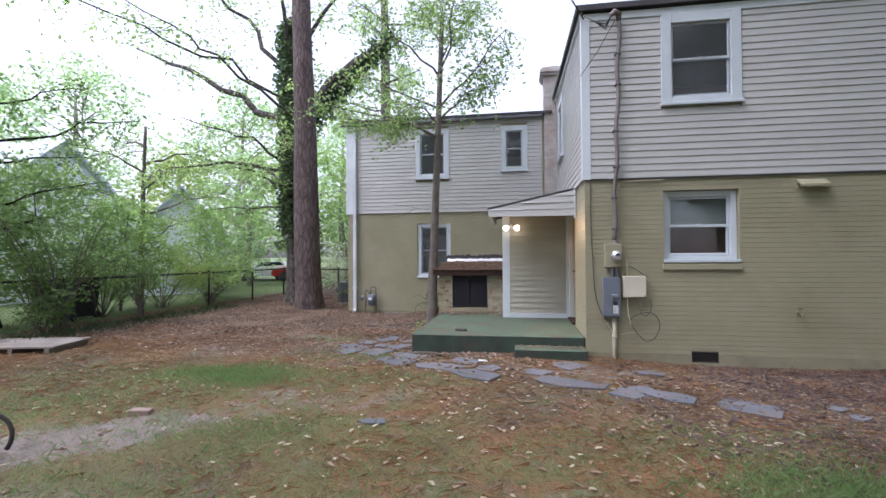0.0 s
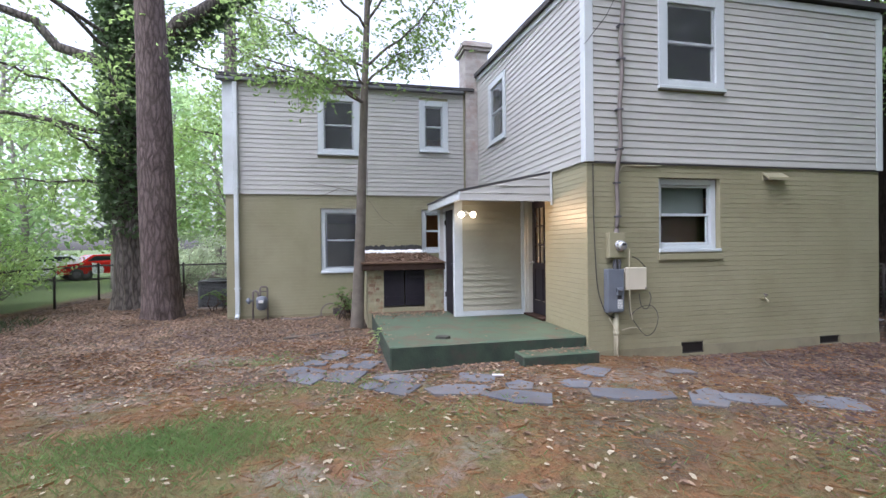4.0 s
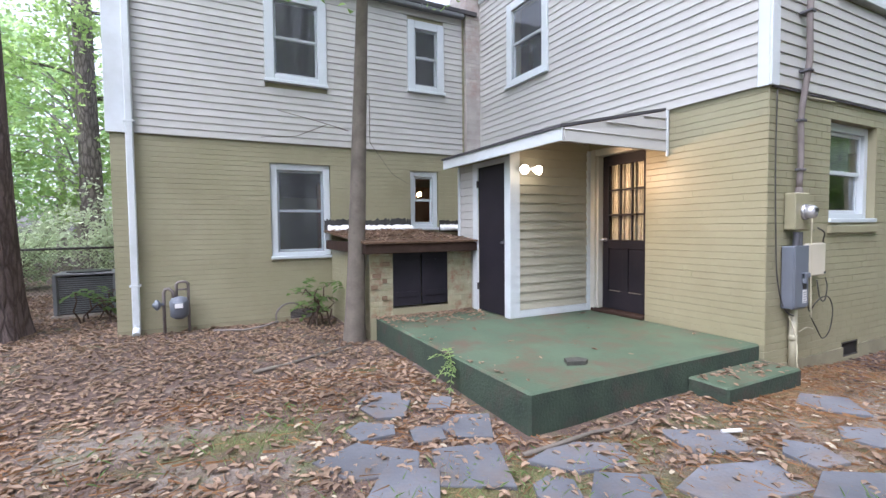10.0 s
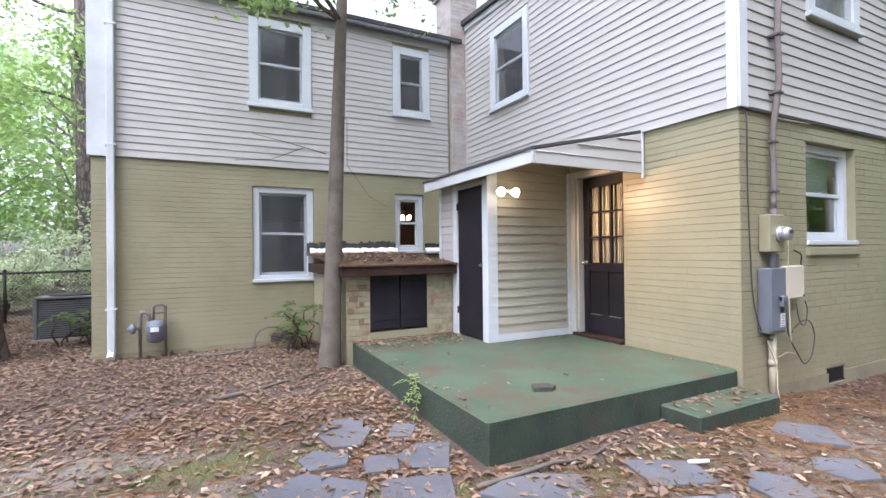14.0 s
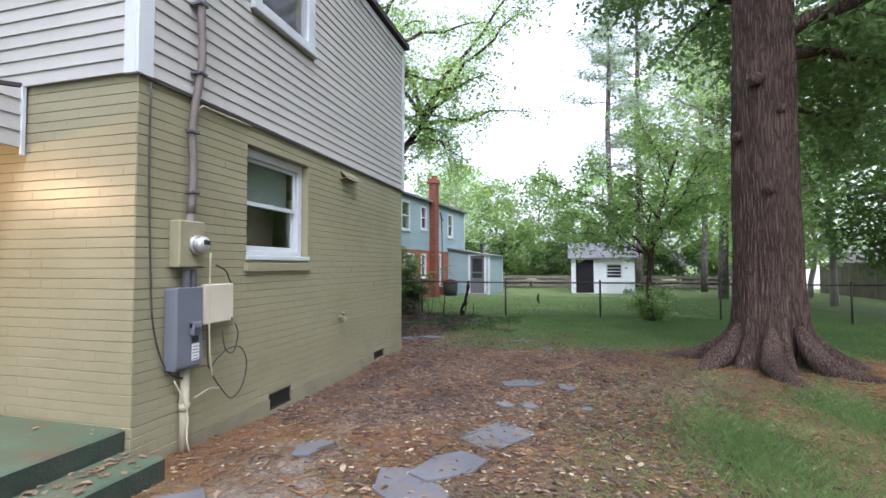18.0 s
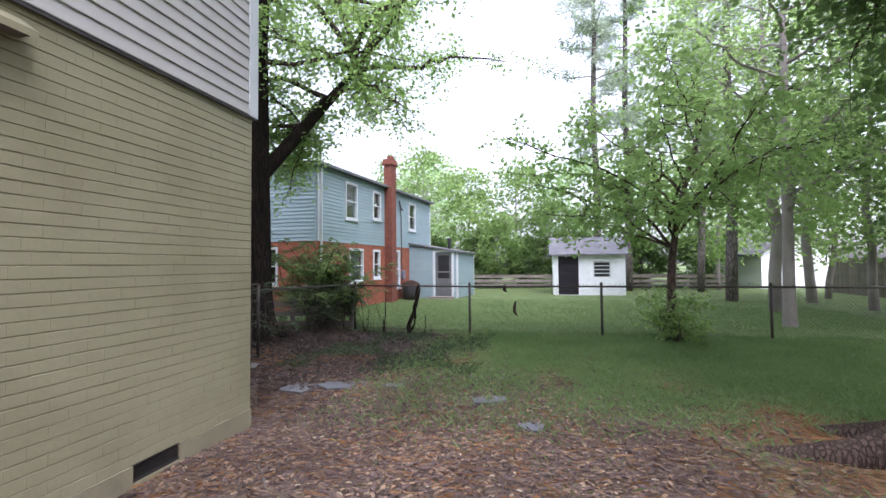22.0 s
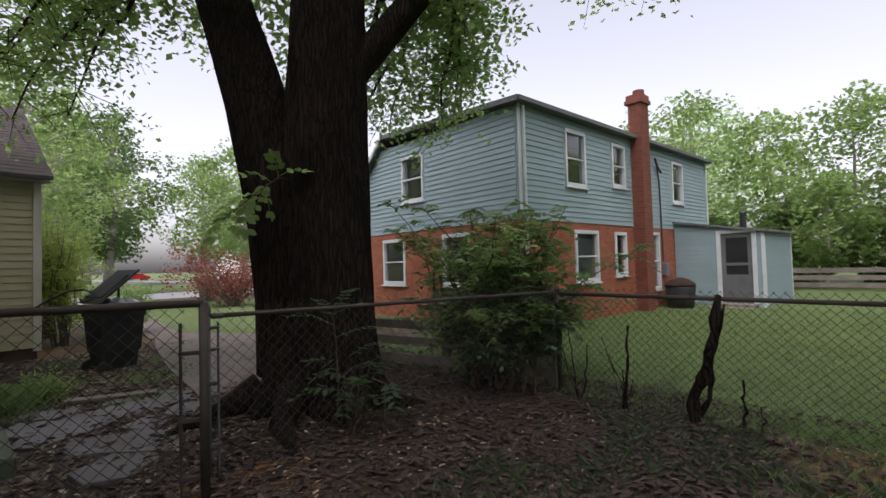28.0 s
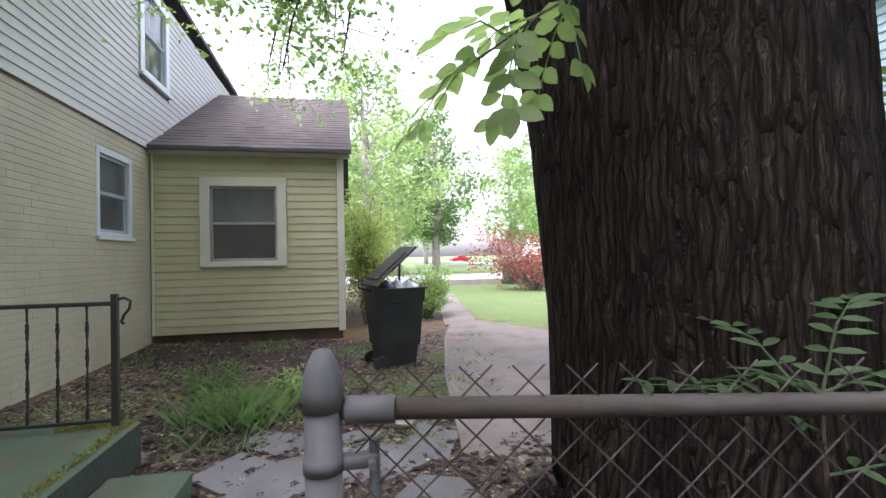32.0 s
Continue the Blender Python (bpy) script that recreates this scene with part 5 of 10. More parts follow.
def ground_material():
    m = mat("yard_ground", (0.062, 0.044, 0.029), (0.13, 0.094, 0.062), 0.95, 5, 55, 1.0, 0.03)
    nt, L = m.node_tree.nodes, m.node_tree.links
    p = nt["Principled BSDF"]
    col = p.inputs["Base Color"].links[0].from_socket
    geo = nt.new("ShaderNodeNewGeometry")

    def speck(scale, lo, hi, detail=6):
        n = nt.new("ShaderNodeTexNoise")
        n.inputs["Scale"].default_value, n.inputs["Detail"].default_value, n.inputs["Roughness"].default_value = scale, detail, 0.7
        L.new(geo.outputs["Position"], n.inputs["Vector"])
        r = nt.new("ShaderNodeMapRange")
        r.inputs["From Min"].default_value, r.inputs["From Max"].default_value = lo, hi
        L.new(n.outputs["Fac"], r.inputs["Value"])
        return r.outputs[0]

    def tint(col, a, b, scale, attr, noise, amount):
        """Where the zone attr is strong, the ground takes on the colours a to b, with a ragged edge."""
        n = nt.new("ShaderNodeMix")
        n.data_type = "RGBA"
        n.inputs["A"].default_value, n.inputs["B"].default_value = (*a, 1), (*b, 1)
        L.new(speck(scale, 0.3, 0.7), n.inputs["Factor"])
        at = nt.new("ShaderNodeAttribute")
        at.attribute_name = attr
        e = nt.new("ShaderNodeMath")
        e.operation = "MULTIPLY_ADD"
        L.new(speck(noise, 0.3, 0.7), e.inputs[0])
        e.inputs[1].default_value = 0.9
        L.new(at.outputs["Fac"], e.inputs[2])
        r = nt.new("ShaderNodeMapRange")
        r.inputs["From Min"].default_value, r.inputs["From Max"].default_value = 0.62, 1.05
        r.inputs["To Max"].default_value = amount
        L.new(e.outputs[0], r.inputs["Value"])
        o = nt.new("ShaderNodeMix")
        o.data_type = "RGBA"
        L.new(r.outputs[0], o.inputs["Factor"])
        L.new(col, o.inputs["A"])
        L.new(n.outputs["Result"], o.inputs["B"])
        return o.outputs["Result"]

    col = tint(col, (0.135, 0.062, 0.022), (0.25, 0.128, 0.05), 26, "straw", 1.1, 0.95)
    col = tint(col, (0.065, 0.043, 0.035), (0.14, 0.097, 0.078), 22, "leaves", 2.2, 0.95)
    col = tint(col, (0.145, 0.121, 0.101), (0.265, 0.230, 0.198), 20, "soil", 2.5, 0.95)
    col = tint(col, (0.068, 0.072, 0.020), (0.145, 0.140, 0.045), 30, "moss", 2.6, 0.85)
    col = tint(col, (0.068, 0.118, 0.030), (0.15, 0.205, 0.064), 13, "lawn", 1.8, 0.95)
    col = tint(col, (0.017, 0.012, 0.0095), (0.040, 0.028, 0.021), 16, "shaded_mulch", 2.0, 0.95)
    L.new(col, p.inputs["Base Color"])
    return m


gme = quick_mesh("ground", gv, np.stack([ii, ii + 1, ii + nx_ + 1, ii + nx_], 1), ground_material(), True)
lawn_, soil_, leaves_ = zones(GX.ravel(), GY.ravel())
straw_ = np.clip(0.56 + 0.40 * np.sin(0.9 * GX.ravel() + 1.1) * np.sin(0.8 * GY.ravel()), 0, 1) * (np.abs(GX.ravel()) < 13) * (np.abs(GY.ravel() - 5) < 14)
out_ = np.clip((GX.ravel() - 5.0) / 1.5, 0, 1) + np.clip((-10.3 - GX.ravel()) / 0.5, 0, 1)
for nm, arr in (("shaded_mulch", shaded_mulch(GX.ravel(), GY.ravel())), ("lawn", lawn_ * out_), ("moss", (1.0 * lawn_ + 0.2 * (GY.ravel() < 7.6)) * (1 - out_) * (1 - 0.8 * soil_)), ("soil", soil_), ("leaves", leaves_), ("straw", straw_)):
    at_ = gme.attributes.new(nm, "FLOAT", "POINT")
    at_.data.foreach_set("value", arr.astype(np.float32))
tagged(new("ground", gme), "leaf-littered yard with thin grass and bare soil", "ground", kind="structure")

rnp = np.random.default_rng(11)


def scatter(n, x0, x1, y0, y1, want):
    """Points on the ground, kept by chance where want(x, y) is high, off the house and slabs."""
    x, y = rnp.uniform(x0, x1, n), rnp.uniform(y0, y1, n)
    keep = rnp.random(n) < want(x, y)
    off = ((x > XB - 0.02) & (x < XE + 0.02) & (y > YB - 0.03)) | ((x > XA - 0.02) & (x < XB) & (y > YA - 0.03)) | ((x > -1.95) & (x < 1.0) & (y > 7.74)) | ((x > -0.16) & (x < 1) & (y > 7.4)) | ((x > -2.05) & (x < 0) & (y > 11))
    off |= (x > XE) & (x < XE + 2.9) & (y > 17.0)
    off |= (x > 8.1) & (x < 8.56) & (y > 11.1) & (y < 12.2)
    off |= (x > XE) & (x < 8.13) & (y > 11.1) & (y < 12.8)
    k = keep & ~off
    return x[k], y[k], ground_z(x[k], y[k])


def litter(name, x, y, z, size, material, label, category, curl=0.35, thin=0.55):
    """Fallen leaves: bent lozenges lying on the ground."""
    n = len(x)
    a, s = rnp.uniform(0, 2 * np.pi, n), size * rnp.uniform(0.4, 1.45, n)
    ca, sa = np.cos(a), np.sin(a)
    cu = curl * s * rnp.uniform(0.1, 1.0, n)
    tilt = rnp.normal(0, 0.25, n) * s
    pts = []
    for px, py, pz in ((-1, 0, 0.35), (-0.5, thin, 0.7), (0.3, thin * 0.7, 0.95), (1, 0.12, 0.2), (0.4, -thin, 0.8), (-0.4, -thin * 0.75, 1.0), (0, 0, 0.0)):
        pts.append(np.stack([x + s * (px * ca - py * sa), y + s * (px * sa + py * ca), z + 0.008 + cu * pz + tilt * px * 0.5 + np.abs(tilt) * 0.5], 1))
    v = np.stack(pts, 1).reshape(-1, 3)
    b = np.arange(n)[:, None] * 7
    f = np.concatenate([b + np.array(q)[None] for q in ((0, 6, 1), (1, 6, 2), (2, 6, 3), (3, 6, 4), (4, 6, 5), (5, 6, 0))], 0)
    ob = new(name, quick_mesh(name, v, f, material))
    return tagged(ob, label, category, kind="stuff")


def blades(name, x, y, z, height, width, material, label, category, lean=0.5):
    n = len(x)
    a = rnp.uniform(0, 2 * np.pi, n)
    h = height * rnp.uniform(0.5, 1.3, n)
    lx, ly = rnp.normal(0, lean, n) * h, rnp.normal(0, lean, n) * h
    dx, dy = np.cos(a) * width, np.sin(a) * width
    v = np.stack([np.stack([x - dx, y - dy, z - 0.005], 1), np.stack([x + dx, y + dy, z - 0.005], 1), np.stack([x + lx * .45 + dx * .6, y + ly * .45 + dy * .6, z + h * .6], 1), np.stack([x + lx, y + ly, z + h], 1)], 1).reshape(-1, 3)
    b = np.arange(n)[:, None] * 4
    f = np.concatenate([b + np.array([[0, 1, 2]]), b + np.array([[0, 2, 3]])], 0)
    return tagged(new(name, quick_mesh(name, v, f, material)), label, category, kind="stuff")


x, y, z = scatter(105000, -11, 1.2, -1, 19, lambda x, y: np.clip(zones(x, y)[2] * 0.9 + 0.04, 0, 1) * np.clip(1 - 1.5 * zones(x, y)[0], 0, 1) * (1 - 0.7 * zones(x, y)[1]))
litter("fallen_leaves", x, y, z, 0.031, DEAD_LEAF, "dry brown oak leaves lying thick before the wing", "leaves", 0.75, 0.5)
x, y, z = scatter(110000, 1.0, 13.5, 1, 17, lambda x, y: np.clip(zones(x, y)[2] * 0.9 + 0.06, 0, 1) * (1 - 0.75 * zones(x, y)[0]) * (1 - 0.8 * shaded_mulch(x, y)))
litter("leaf_scraps", x, y, z, 0.022, DEAD_LEAF, "dry brown fallen leaves lying on the yard", "leaves")
x, y, z = scatter(2200, -8, 2.5, 1.0, 9, lambda x, y: 0.6 * (1 - zones(x, y)[0] * 0.5) * (1 - 0.6 * zones(x, y)[1]))
litter("pale_fallen_leaves", x, y, z, 0.03, PALE_LEAF, "pale dry leaves scattered on the grass", "leaves")
x, y, z = scatter(120000, -9, 10, 0.5, 10, lambda x, y: 0.7 * np.clip(1 - zones(x, y)[0] * 1.5, 0.05, 1) * (1 - zones(x, y)[1] * 0.9) * (0.35 + 0.65 * (np.sin(1.6 * x + 0.4) * np.sin(1.9 * y + x) > -0.2)))
n = len(x)
a, ln = rnp.uniform(0, np.pi, n), rnp.uniform(0.04, 0.11, n)
dx, dy, w = np.cos(a) * ln, np.sin(a) * ln, 0.0017
zz = z + rnp.uniform(0.004, 0.02, n)
v = np.stack([np.stack([x - dx, y - dy, zz], 1), np.stack([x + dx - np.sin(a) * w, y + dy + np.cos(a) * w, zz + rnp.normal(0, 0.006, n)], 1), np.stack([x + dx + np.sin(a) * w, y + dy - np.cos(a) * w, zz + rnp.normal(0, 0.006, n)], 1)], 1).reshape(-1, 3)
tagged(new("pine_straw", quick_mesh("pine_straw", v, np.arange(3 * n).reshape(-1, 3), STRAW)), "orange-brown pine needles strewn over the yard", "pine needles", kind="stuff")
x, y, z = scatter(480000, -11, 13, 0.5, 10, lambda x, y: np.clip(zones(x, y)[0] - 0.1, 0, 1) * 0.6 * (0.55 + 0.45 * np.sin(2.3 * x + 1.7 * y) * np.sin(1.9 * y - 2.6 * x)))
blades("yard_grass", x, y, z, 0.058, 0.002, GRASS, "sparse short green grass in the yard", "grass", 0.75)
for cx, cy, rx, ry, n in ((-3.95, 5.85, 1.0, 0.55, 2200), (2.4, 3.45, 1.3, 0.55, 4200), (3.7, 2.2, 0.9, 0.4, 2000)):
    x, y = rnp.normal(cx, rx * 0.5, n), rnp.normal(cy, ry * 0.5, n)
    blades("grass_clump", x, y, ground_z(x, y), 0.07, 0.0024, GRASS, "soft clump of fresh green grass in the bare yard", "grass", 0.6)
x, y, z = scatter(230000, -8.5, 6.5, 0.3, 9.5, lambda x, y: 0.75 * (1 - 0.85 * zones(x, y)[1]) * (1 - 0.5 * zones(x, y)[2]) * (0.45 + 0.55 * (np.sin(2.6 * x + 1.3 * y) * np.sin(2.2 * y - 1.1 * x) > -0.3)))
blades("dry_grass", x, y, z, 0.022, 0.0022, DRY_GRASS, "short dry straw-coloured grass over the yard", "grass", 1.6)
x, y, z = scatter(170000, 12.6, 24, -4, 12, lambda x, y: np.clip(1.6 - (x - 12.6) / 10, 0.25, 1) * 0.7)
blades("lawn_grass", x, y, z, 0.05, 0.0035, GRASS, "mown green lawn beyond the fence", "grass")
x, y, z = scatter(120000, 6.5, 13, -3, 7.4, lambda x, y: zones(x, y)[0] * 0.8)
blades("long_grass", x, y, z, 0.07, 0.0024, GRASS, "longer green grass along the fence", "grass", 0.6)
x, y, z = scatter(9000, -9.9, -6, 2, 14, lambda x, y: np.clip((-8.6 - x) / 1.0, 0, 1))
blades("fence_weeds", x, y, z, 0.16, 0.006, LEAF_DARK, "dark weeds along the fence", "weeds", 0.6)

x, y, z = scatter(80000, 1.2, 9.6, 3.0, 10.5, lambda x, y: np.clip(zones(x, y)[2] * 1.0 + 0.05, 0, 1) * (1 - 0.7 * zones(x, y)[0]))
litter("damp_leaf_scraps", x, y, z, 0.019, DARK_SCRAP, "damp purple-brown leaf scraps carpeting the path", "leaves", 0.5)
x, y, z = scatter(2600, 1.2, 9.8, 4.0, 10.0, lambda x, y: 0.5 * (1 - 0.5 * zones(x, y)[0]))
litter("pale_leaf_scraps", x, y, z, 0.02, PALE_LEAF, "pale dry leaf scraps on the dark litter", "leaves")
x, y, z = scatter(30000, 7.6, 13.4, 6.2, 13.5, lambda x, y: 0.85 * np.clip(1.5 * shaded_mulch(x, y) + 0.5 * np.clip((y - 9.6) / 0.8, 0, 1), 0, 1))
litter("damp_fallen_leaves", x, y, z, 0.03, DARK_LITTER, "brown leaves under the twin-trunked tree, darkened for its shade", "leaves", 0.6)
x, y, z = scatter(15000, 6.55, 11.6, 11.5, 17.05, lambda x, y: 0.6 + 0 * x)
litter("side_path_leaves", x, y, z, 0.026, DARK_LITTER, "dry leaves strewn over the side path", "leaves", 0.5)
x, y, z = scatter(1500, 6.6, 11.6, 10.0, 17.0, lambda x, y: 0.5 + 0 * x)
litter("side_path_scraps", x, y, z, 0.024, PALE_LEAF, "pale leaf scraps strewn over the side path", "leaves", 0.5)
x, y, z = scatter(9000, 6.6, 11.4, 12.4, 17.0, lambda x, y: 0.7 * (np.sin(3.1 * x + y) * np.sin(2.7 * y - x) > 0.15))
blades("path_weeds", x, y, z, 0.07, 0.004, GRASS, "thin green weeds between the side path stones", "weeds", 0.7)
a, r = rnp.uniform(0, 6.283, 900), np.abs(rnp.normal(0, 0.22, 900))
x, y = 8.55 + r * np.cos(a), 13.35 + r * np.sin(a)
blades("grass_tuft", x, y, ground_z(x, y), 0.2, 0.004, GRASS, "long-bladed green grass tuft beside the path", "grass", 0.55)
x, y, z = scatter(14000, 8.6, 12.6, 6.0, 8.9, lambda x, y: 0.4 * (np.sin(2.3 * x + 1.1 * y) * np.sin(2.9 * y - x) > -0.1))
blades("low_weeds", x, y, z, 0.075, 0.006, LEAF_DARK, "low broad-leaved weeds in the leaf litter", "weeds", 0.8)
x, y, z = scatter(26000, 1.2, 9.6, 3.0, 9.6, lambda x, y: 0.8 * np.clip(zones(x, y)[2] + 0.15, 0, 1) * (1 - 0.6 * zones(x, y)[0]))
n = len(x)
a, ln = rnp.uniform(0, np.pi, n), rnp.uniform(0.02, 0.07, n)
dx, dy, w = np.cos(a) * ln, np.sin(a) * ln, 0.0022
zz = z + rnp.uniform(0.008, 0.025, n)
v = np.stack([np.stack([x - dx, y - dy, zz], 1), np.stack([x + dx - np.sin(a) * w, y + dy + np.cos(a) * w, zz + rnp.normal(0, 0.01, n)], 1), np.stack([x + dx + np.sin(a) * w, y + dy - np.cos(a) * w, zz + rnp.normal(0, 0.01, n)], 1)], 1).reshape(-1, 3)
tagged(new("shredded_twigs", quick_mesh("shredded_twigs", v, np.arange(3 * n).reshape(-1, 3), DARK_SCRAP)), "shredded dark twigs and leaf stalks on the path", "twigs", kind="stuff")
x, y = rnp.uniform(-0.1, 0.95, 90), 7.75 - np.abs(rnp.normal(0, 0.14, 90)).clip(0, 0.3)
litter("step_leaves", x, y, np.full(90, 0.046), 0.026, DEAD_LEAF, "brown leaves lying on the patio step", "leaves", 0.5)
# leaves blown on to the patio and the bulkhead roof, moss on the side porch
x, y = np.concatenate([rnp.uniform(-1.9, -0.45, 420), rnp.uniform(-1.9, 0.95, 16), -1.88 + np.abs(rnp.normal(0, 0.1, 24))]), np.concatenate([11.04 - np.abs(rnp.normal(0, 0.28, 420)), rnp.uniform(7.85, 10.0, 16), rnp.uniform(7.9, 11, 24)])
litter("patio_leaves", x, y, np.full(len(x), 0.196), 0.032, DEAD_LEAF, "brown leaves drifted against the bulkhead on the patio", "leaves", 0.5)
x, y = rnp.uniform(-2.1, -0.42, 900), rnp.uniform(10.92, 12.9, 900)
litter("roof_leaves", x, y, 1.214 + (y - 10.86) * 0.0748, 0.032, DEAD_LEAF, "brown leaves lying on the bulkhead roof", "leaves", 0.5)
x, y = np.concatenate([rnp.uniform(7.7, 8.1, 500), 8.09 - np.abs(rnp.normal(0, 0.03, 500))]), np.concatenate([12.57 - np.abs(rnp.normal(0, 0.05, 500)), rnp.uniform(11.2, 12.57, 500)])
blades("porch_moss", x, y, np.full(1000, 0.13), 0.018, 0.006, MOSS, "yellow-green moss along the side porch's edge", "moss", 0.9)

# driveway, street and far kerbs
structure("driveway", Shape().prism([(10.12, 12.3), (10.5, 11.75), (11.5, 11.9), (13.0, 13.7), (12.75, 16.6), (11.95, 18.2), (11.35, 18.2), (10.85, 16.4), (10.4, 14.2)], -0.5, -0.158, 0.004).prism([(11.2, 18.0), (11.85, 17.9), (12.95, 25.0), (13.3, 31.0), (12.7, 31.0), (12.35, 25.0)], -0.5, -0.19), DRIVE, "worn concrete driveway beside the house", "driveway")
structure("road", Shape().box(-200, 400, 31.0, 40.0, -0.6, -0.12), ASPHALT, "pale asphalt street beyond the front lawn", "road")
structure("road_side", Shape().box(28, 33, 40.001, 160, -0.6, -0.125), ASPHALT, "pale side street running away", "road")
structure("kerb", Shape().box(-200, 10.9, 30.75, 30.99, -0.6, -0.02, 0.01).box(13.1, 400, 30.75, 30.99, -0.6, -0.02, 0.01), CONCRETE, "concrete kerb along the street", "kerb")


# ---- trees and shrubs ----
def leaf_mesh(name, pts, size, material, aspect=0.5, droop=0.3, rng=None, fold=0.18):
    """Leaves at the points: each a folded lozenge of its own."""
    rng = rng or rnp
    pts = np.asarray(pts, float)
    n = len(pts)
    d = rng.normal(0, 1, (n, 3))
    d[:, 2] = d[:, 2] * 0.55 - droop
    d /= np.linalg.norm(d, axis=1)[:, None]
    s = rng.normal(0, 1, (n, 3))
    s[:, 2] *= 0.45
    s -= d * (s * d).sum(1)[:, None]
    s /= np.linalg.norm(s, axis=1)[:, None] + 1e-9
    nr = np.cross(d, s)
    L = (size * rng.uniform(0.6, 1.3, n))[:, None]
    v = np.stack([pts, pts + d * L * 0.45 + s * L * aspect * 0.5 + nr * L * fold, pts + d * L, pts + d * L * 0.45 - s * L * aspect * 0.5 + nr * L * fold], 1).reshape(-1, 3)
    b = np.arange(n)[:, None] * 4
    f = np.concatenate([b + np.array([[0, 2, 1]]), b + np.array([[0, 3, 2]])], 0)
    return quick_mesh(name, v, f, material)


def wander(a, b, n, wob, rng, sag=0.0):
    """A crooked line from a to b."""
    a, b = np.array(a, float), np.array(b, float)
    out = []
    off = np.zeros(3)
    for i in range(n + 1):
        t = i / n
        off = off * 0.75 + np.array([rng.gauss(0, wob), rng.gauss(0, wob), rng.gauss(0, wob * 0.6)])
        p = a + (b - a) * t + off * math.sin(math.pi * min(t * 1.15, 1)) + np.array([0, 0, sag * math.sin(math.pi * t)])
        out.append(tuple(p))
    return out


def sprays(limbs, per, spread, rng, n_leaf, tip=0.35, flat=0.6):
    """Twigs along limbs and leaf points along the twigs."""
    twigs, pts = [], []
    for path in limbs:
        P = np.array(path)
        for _ in range(per):
            t = tip + (1 - tip) * rng.random()
            i = min(int(t * (len(P) - 1)), len(P) - 2)
            q = P[i] + (P[i + 1] - P[i]) * (t * (len(P) - 1) - i)
            d = np.array([rng.gauss(0, 1), rng.gauss(0, 1), rng.gauss(0, flat) - 0.05])
            e = q + d / np.linalg.norm(d) * spread * rng.uniform(0.4, 1.1)
            e[2] -= 0.12 * spread
            twigs.append((tuple(q), tuple((q + e) / 2 + np.array([0, 0, 0.08 * spread])), tuple(e)))
            for k in range(n_leaf):
                u = 0.25 + 0.8 * rng.random()
                c = q + (e - q) * u
                pts.append(c + np.array([rng.gauss(0, 0.16), rng.gauss(0, 0.16), rng.gauss(0, 0.11)]) * spread)
    return twigs, pts


def trunk_shape(path, radii, seg=20, flare=0.0, lobes=5, seed=0, wob=0.05, ridge=0.0, ribs=40):
    """A trunk with uneven section and root flare."""
    rng = random.Random(seed)
    ph = [rng.uniform(0, 6.28) for _ in range(4)]
    P = [Vector(p) for p in path]
    n = len(P)
    v, f = [], []
    for i, p in enumerate(P):
        h = p.z - P[0].z
        for k in range(seg):
            a = 2 * math.pi * k / seg
            fl = flare * math.exp(-h / 0.36) * (0.55 + 0.45 * math.cos(lobes * a + ph[0]) + 0.25 * math.cos((lobes - 2) * a + ph[1]))
            r = radii[i] * (1 + wob * math.sin(2 * a + ph[2] + h * 0.6) + wob * 0.7 * math.sin(3 * a + ph[3] - h * 0.9)) + fl
            if ridge:
                r += ridge * (abs(math.sin(0.5 * ribs * a + 1.6 * math.sin(1.9 * h + 3 * a) + 0.8 * math.sin(4.3 * h - 5 * a))) - 0.6) * (0.65 + 0.35 * math.sin(6.1 * h + 9 * a + ph[3]))
            v.append((p.x + r * math.cos(a), p.y + r * math.sin(a), p.z))
    for i in range(n - 1):
        for k in range(seg):
            k2 = (k + 1) % seg
            f.append((i * seg + k, i * seg + k2, (i + 1) * seg + k2, (i + 1) * seg + k))
    f += [tuple(range(seg))[::-1], tuple((n - 1) * seg + k for k in range(seg))]
    return v, f


def lerp_path(a, b, n, curve=(0, 0)):
    a, b = Vector(a), Vector(b)
    return [tuple(a.lerp(b, (i / n) ** 1.0) + Vector((curve[0], curve[1], 0)) * math.sin(math.pi * i / n)) for i in range(n + 1)]


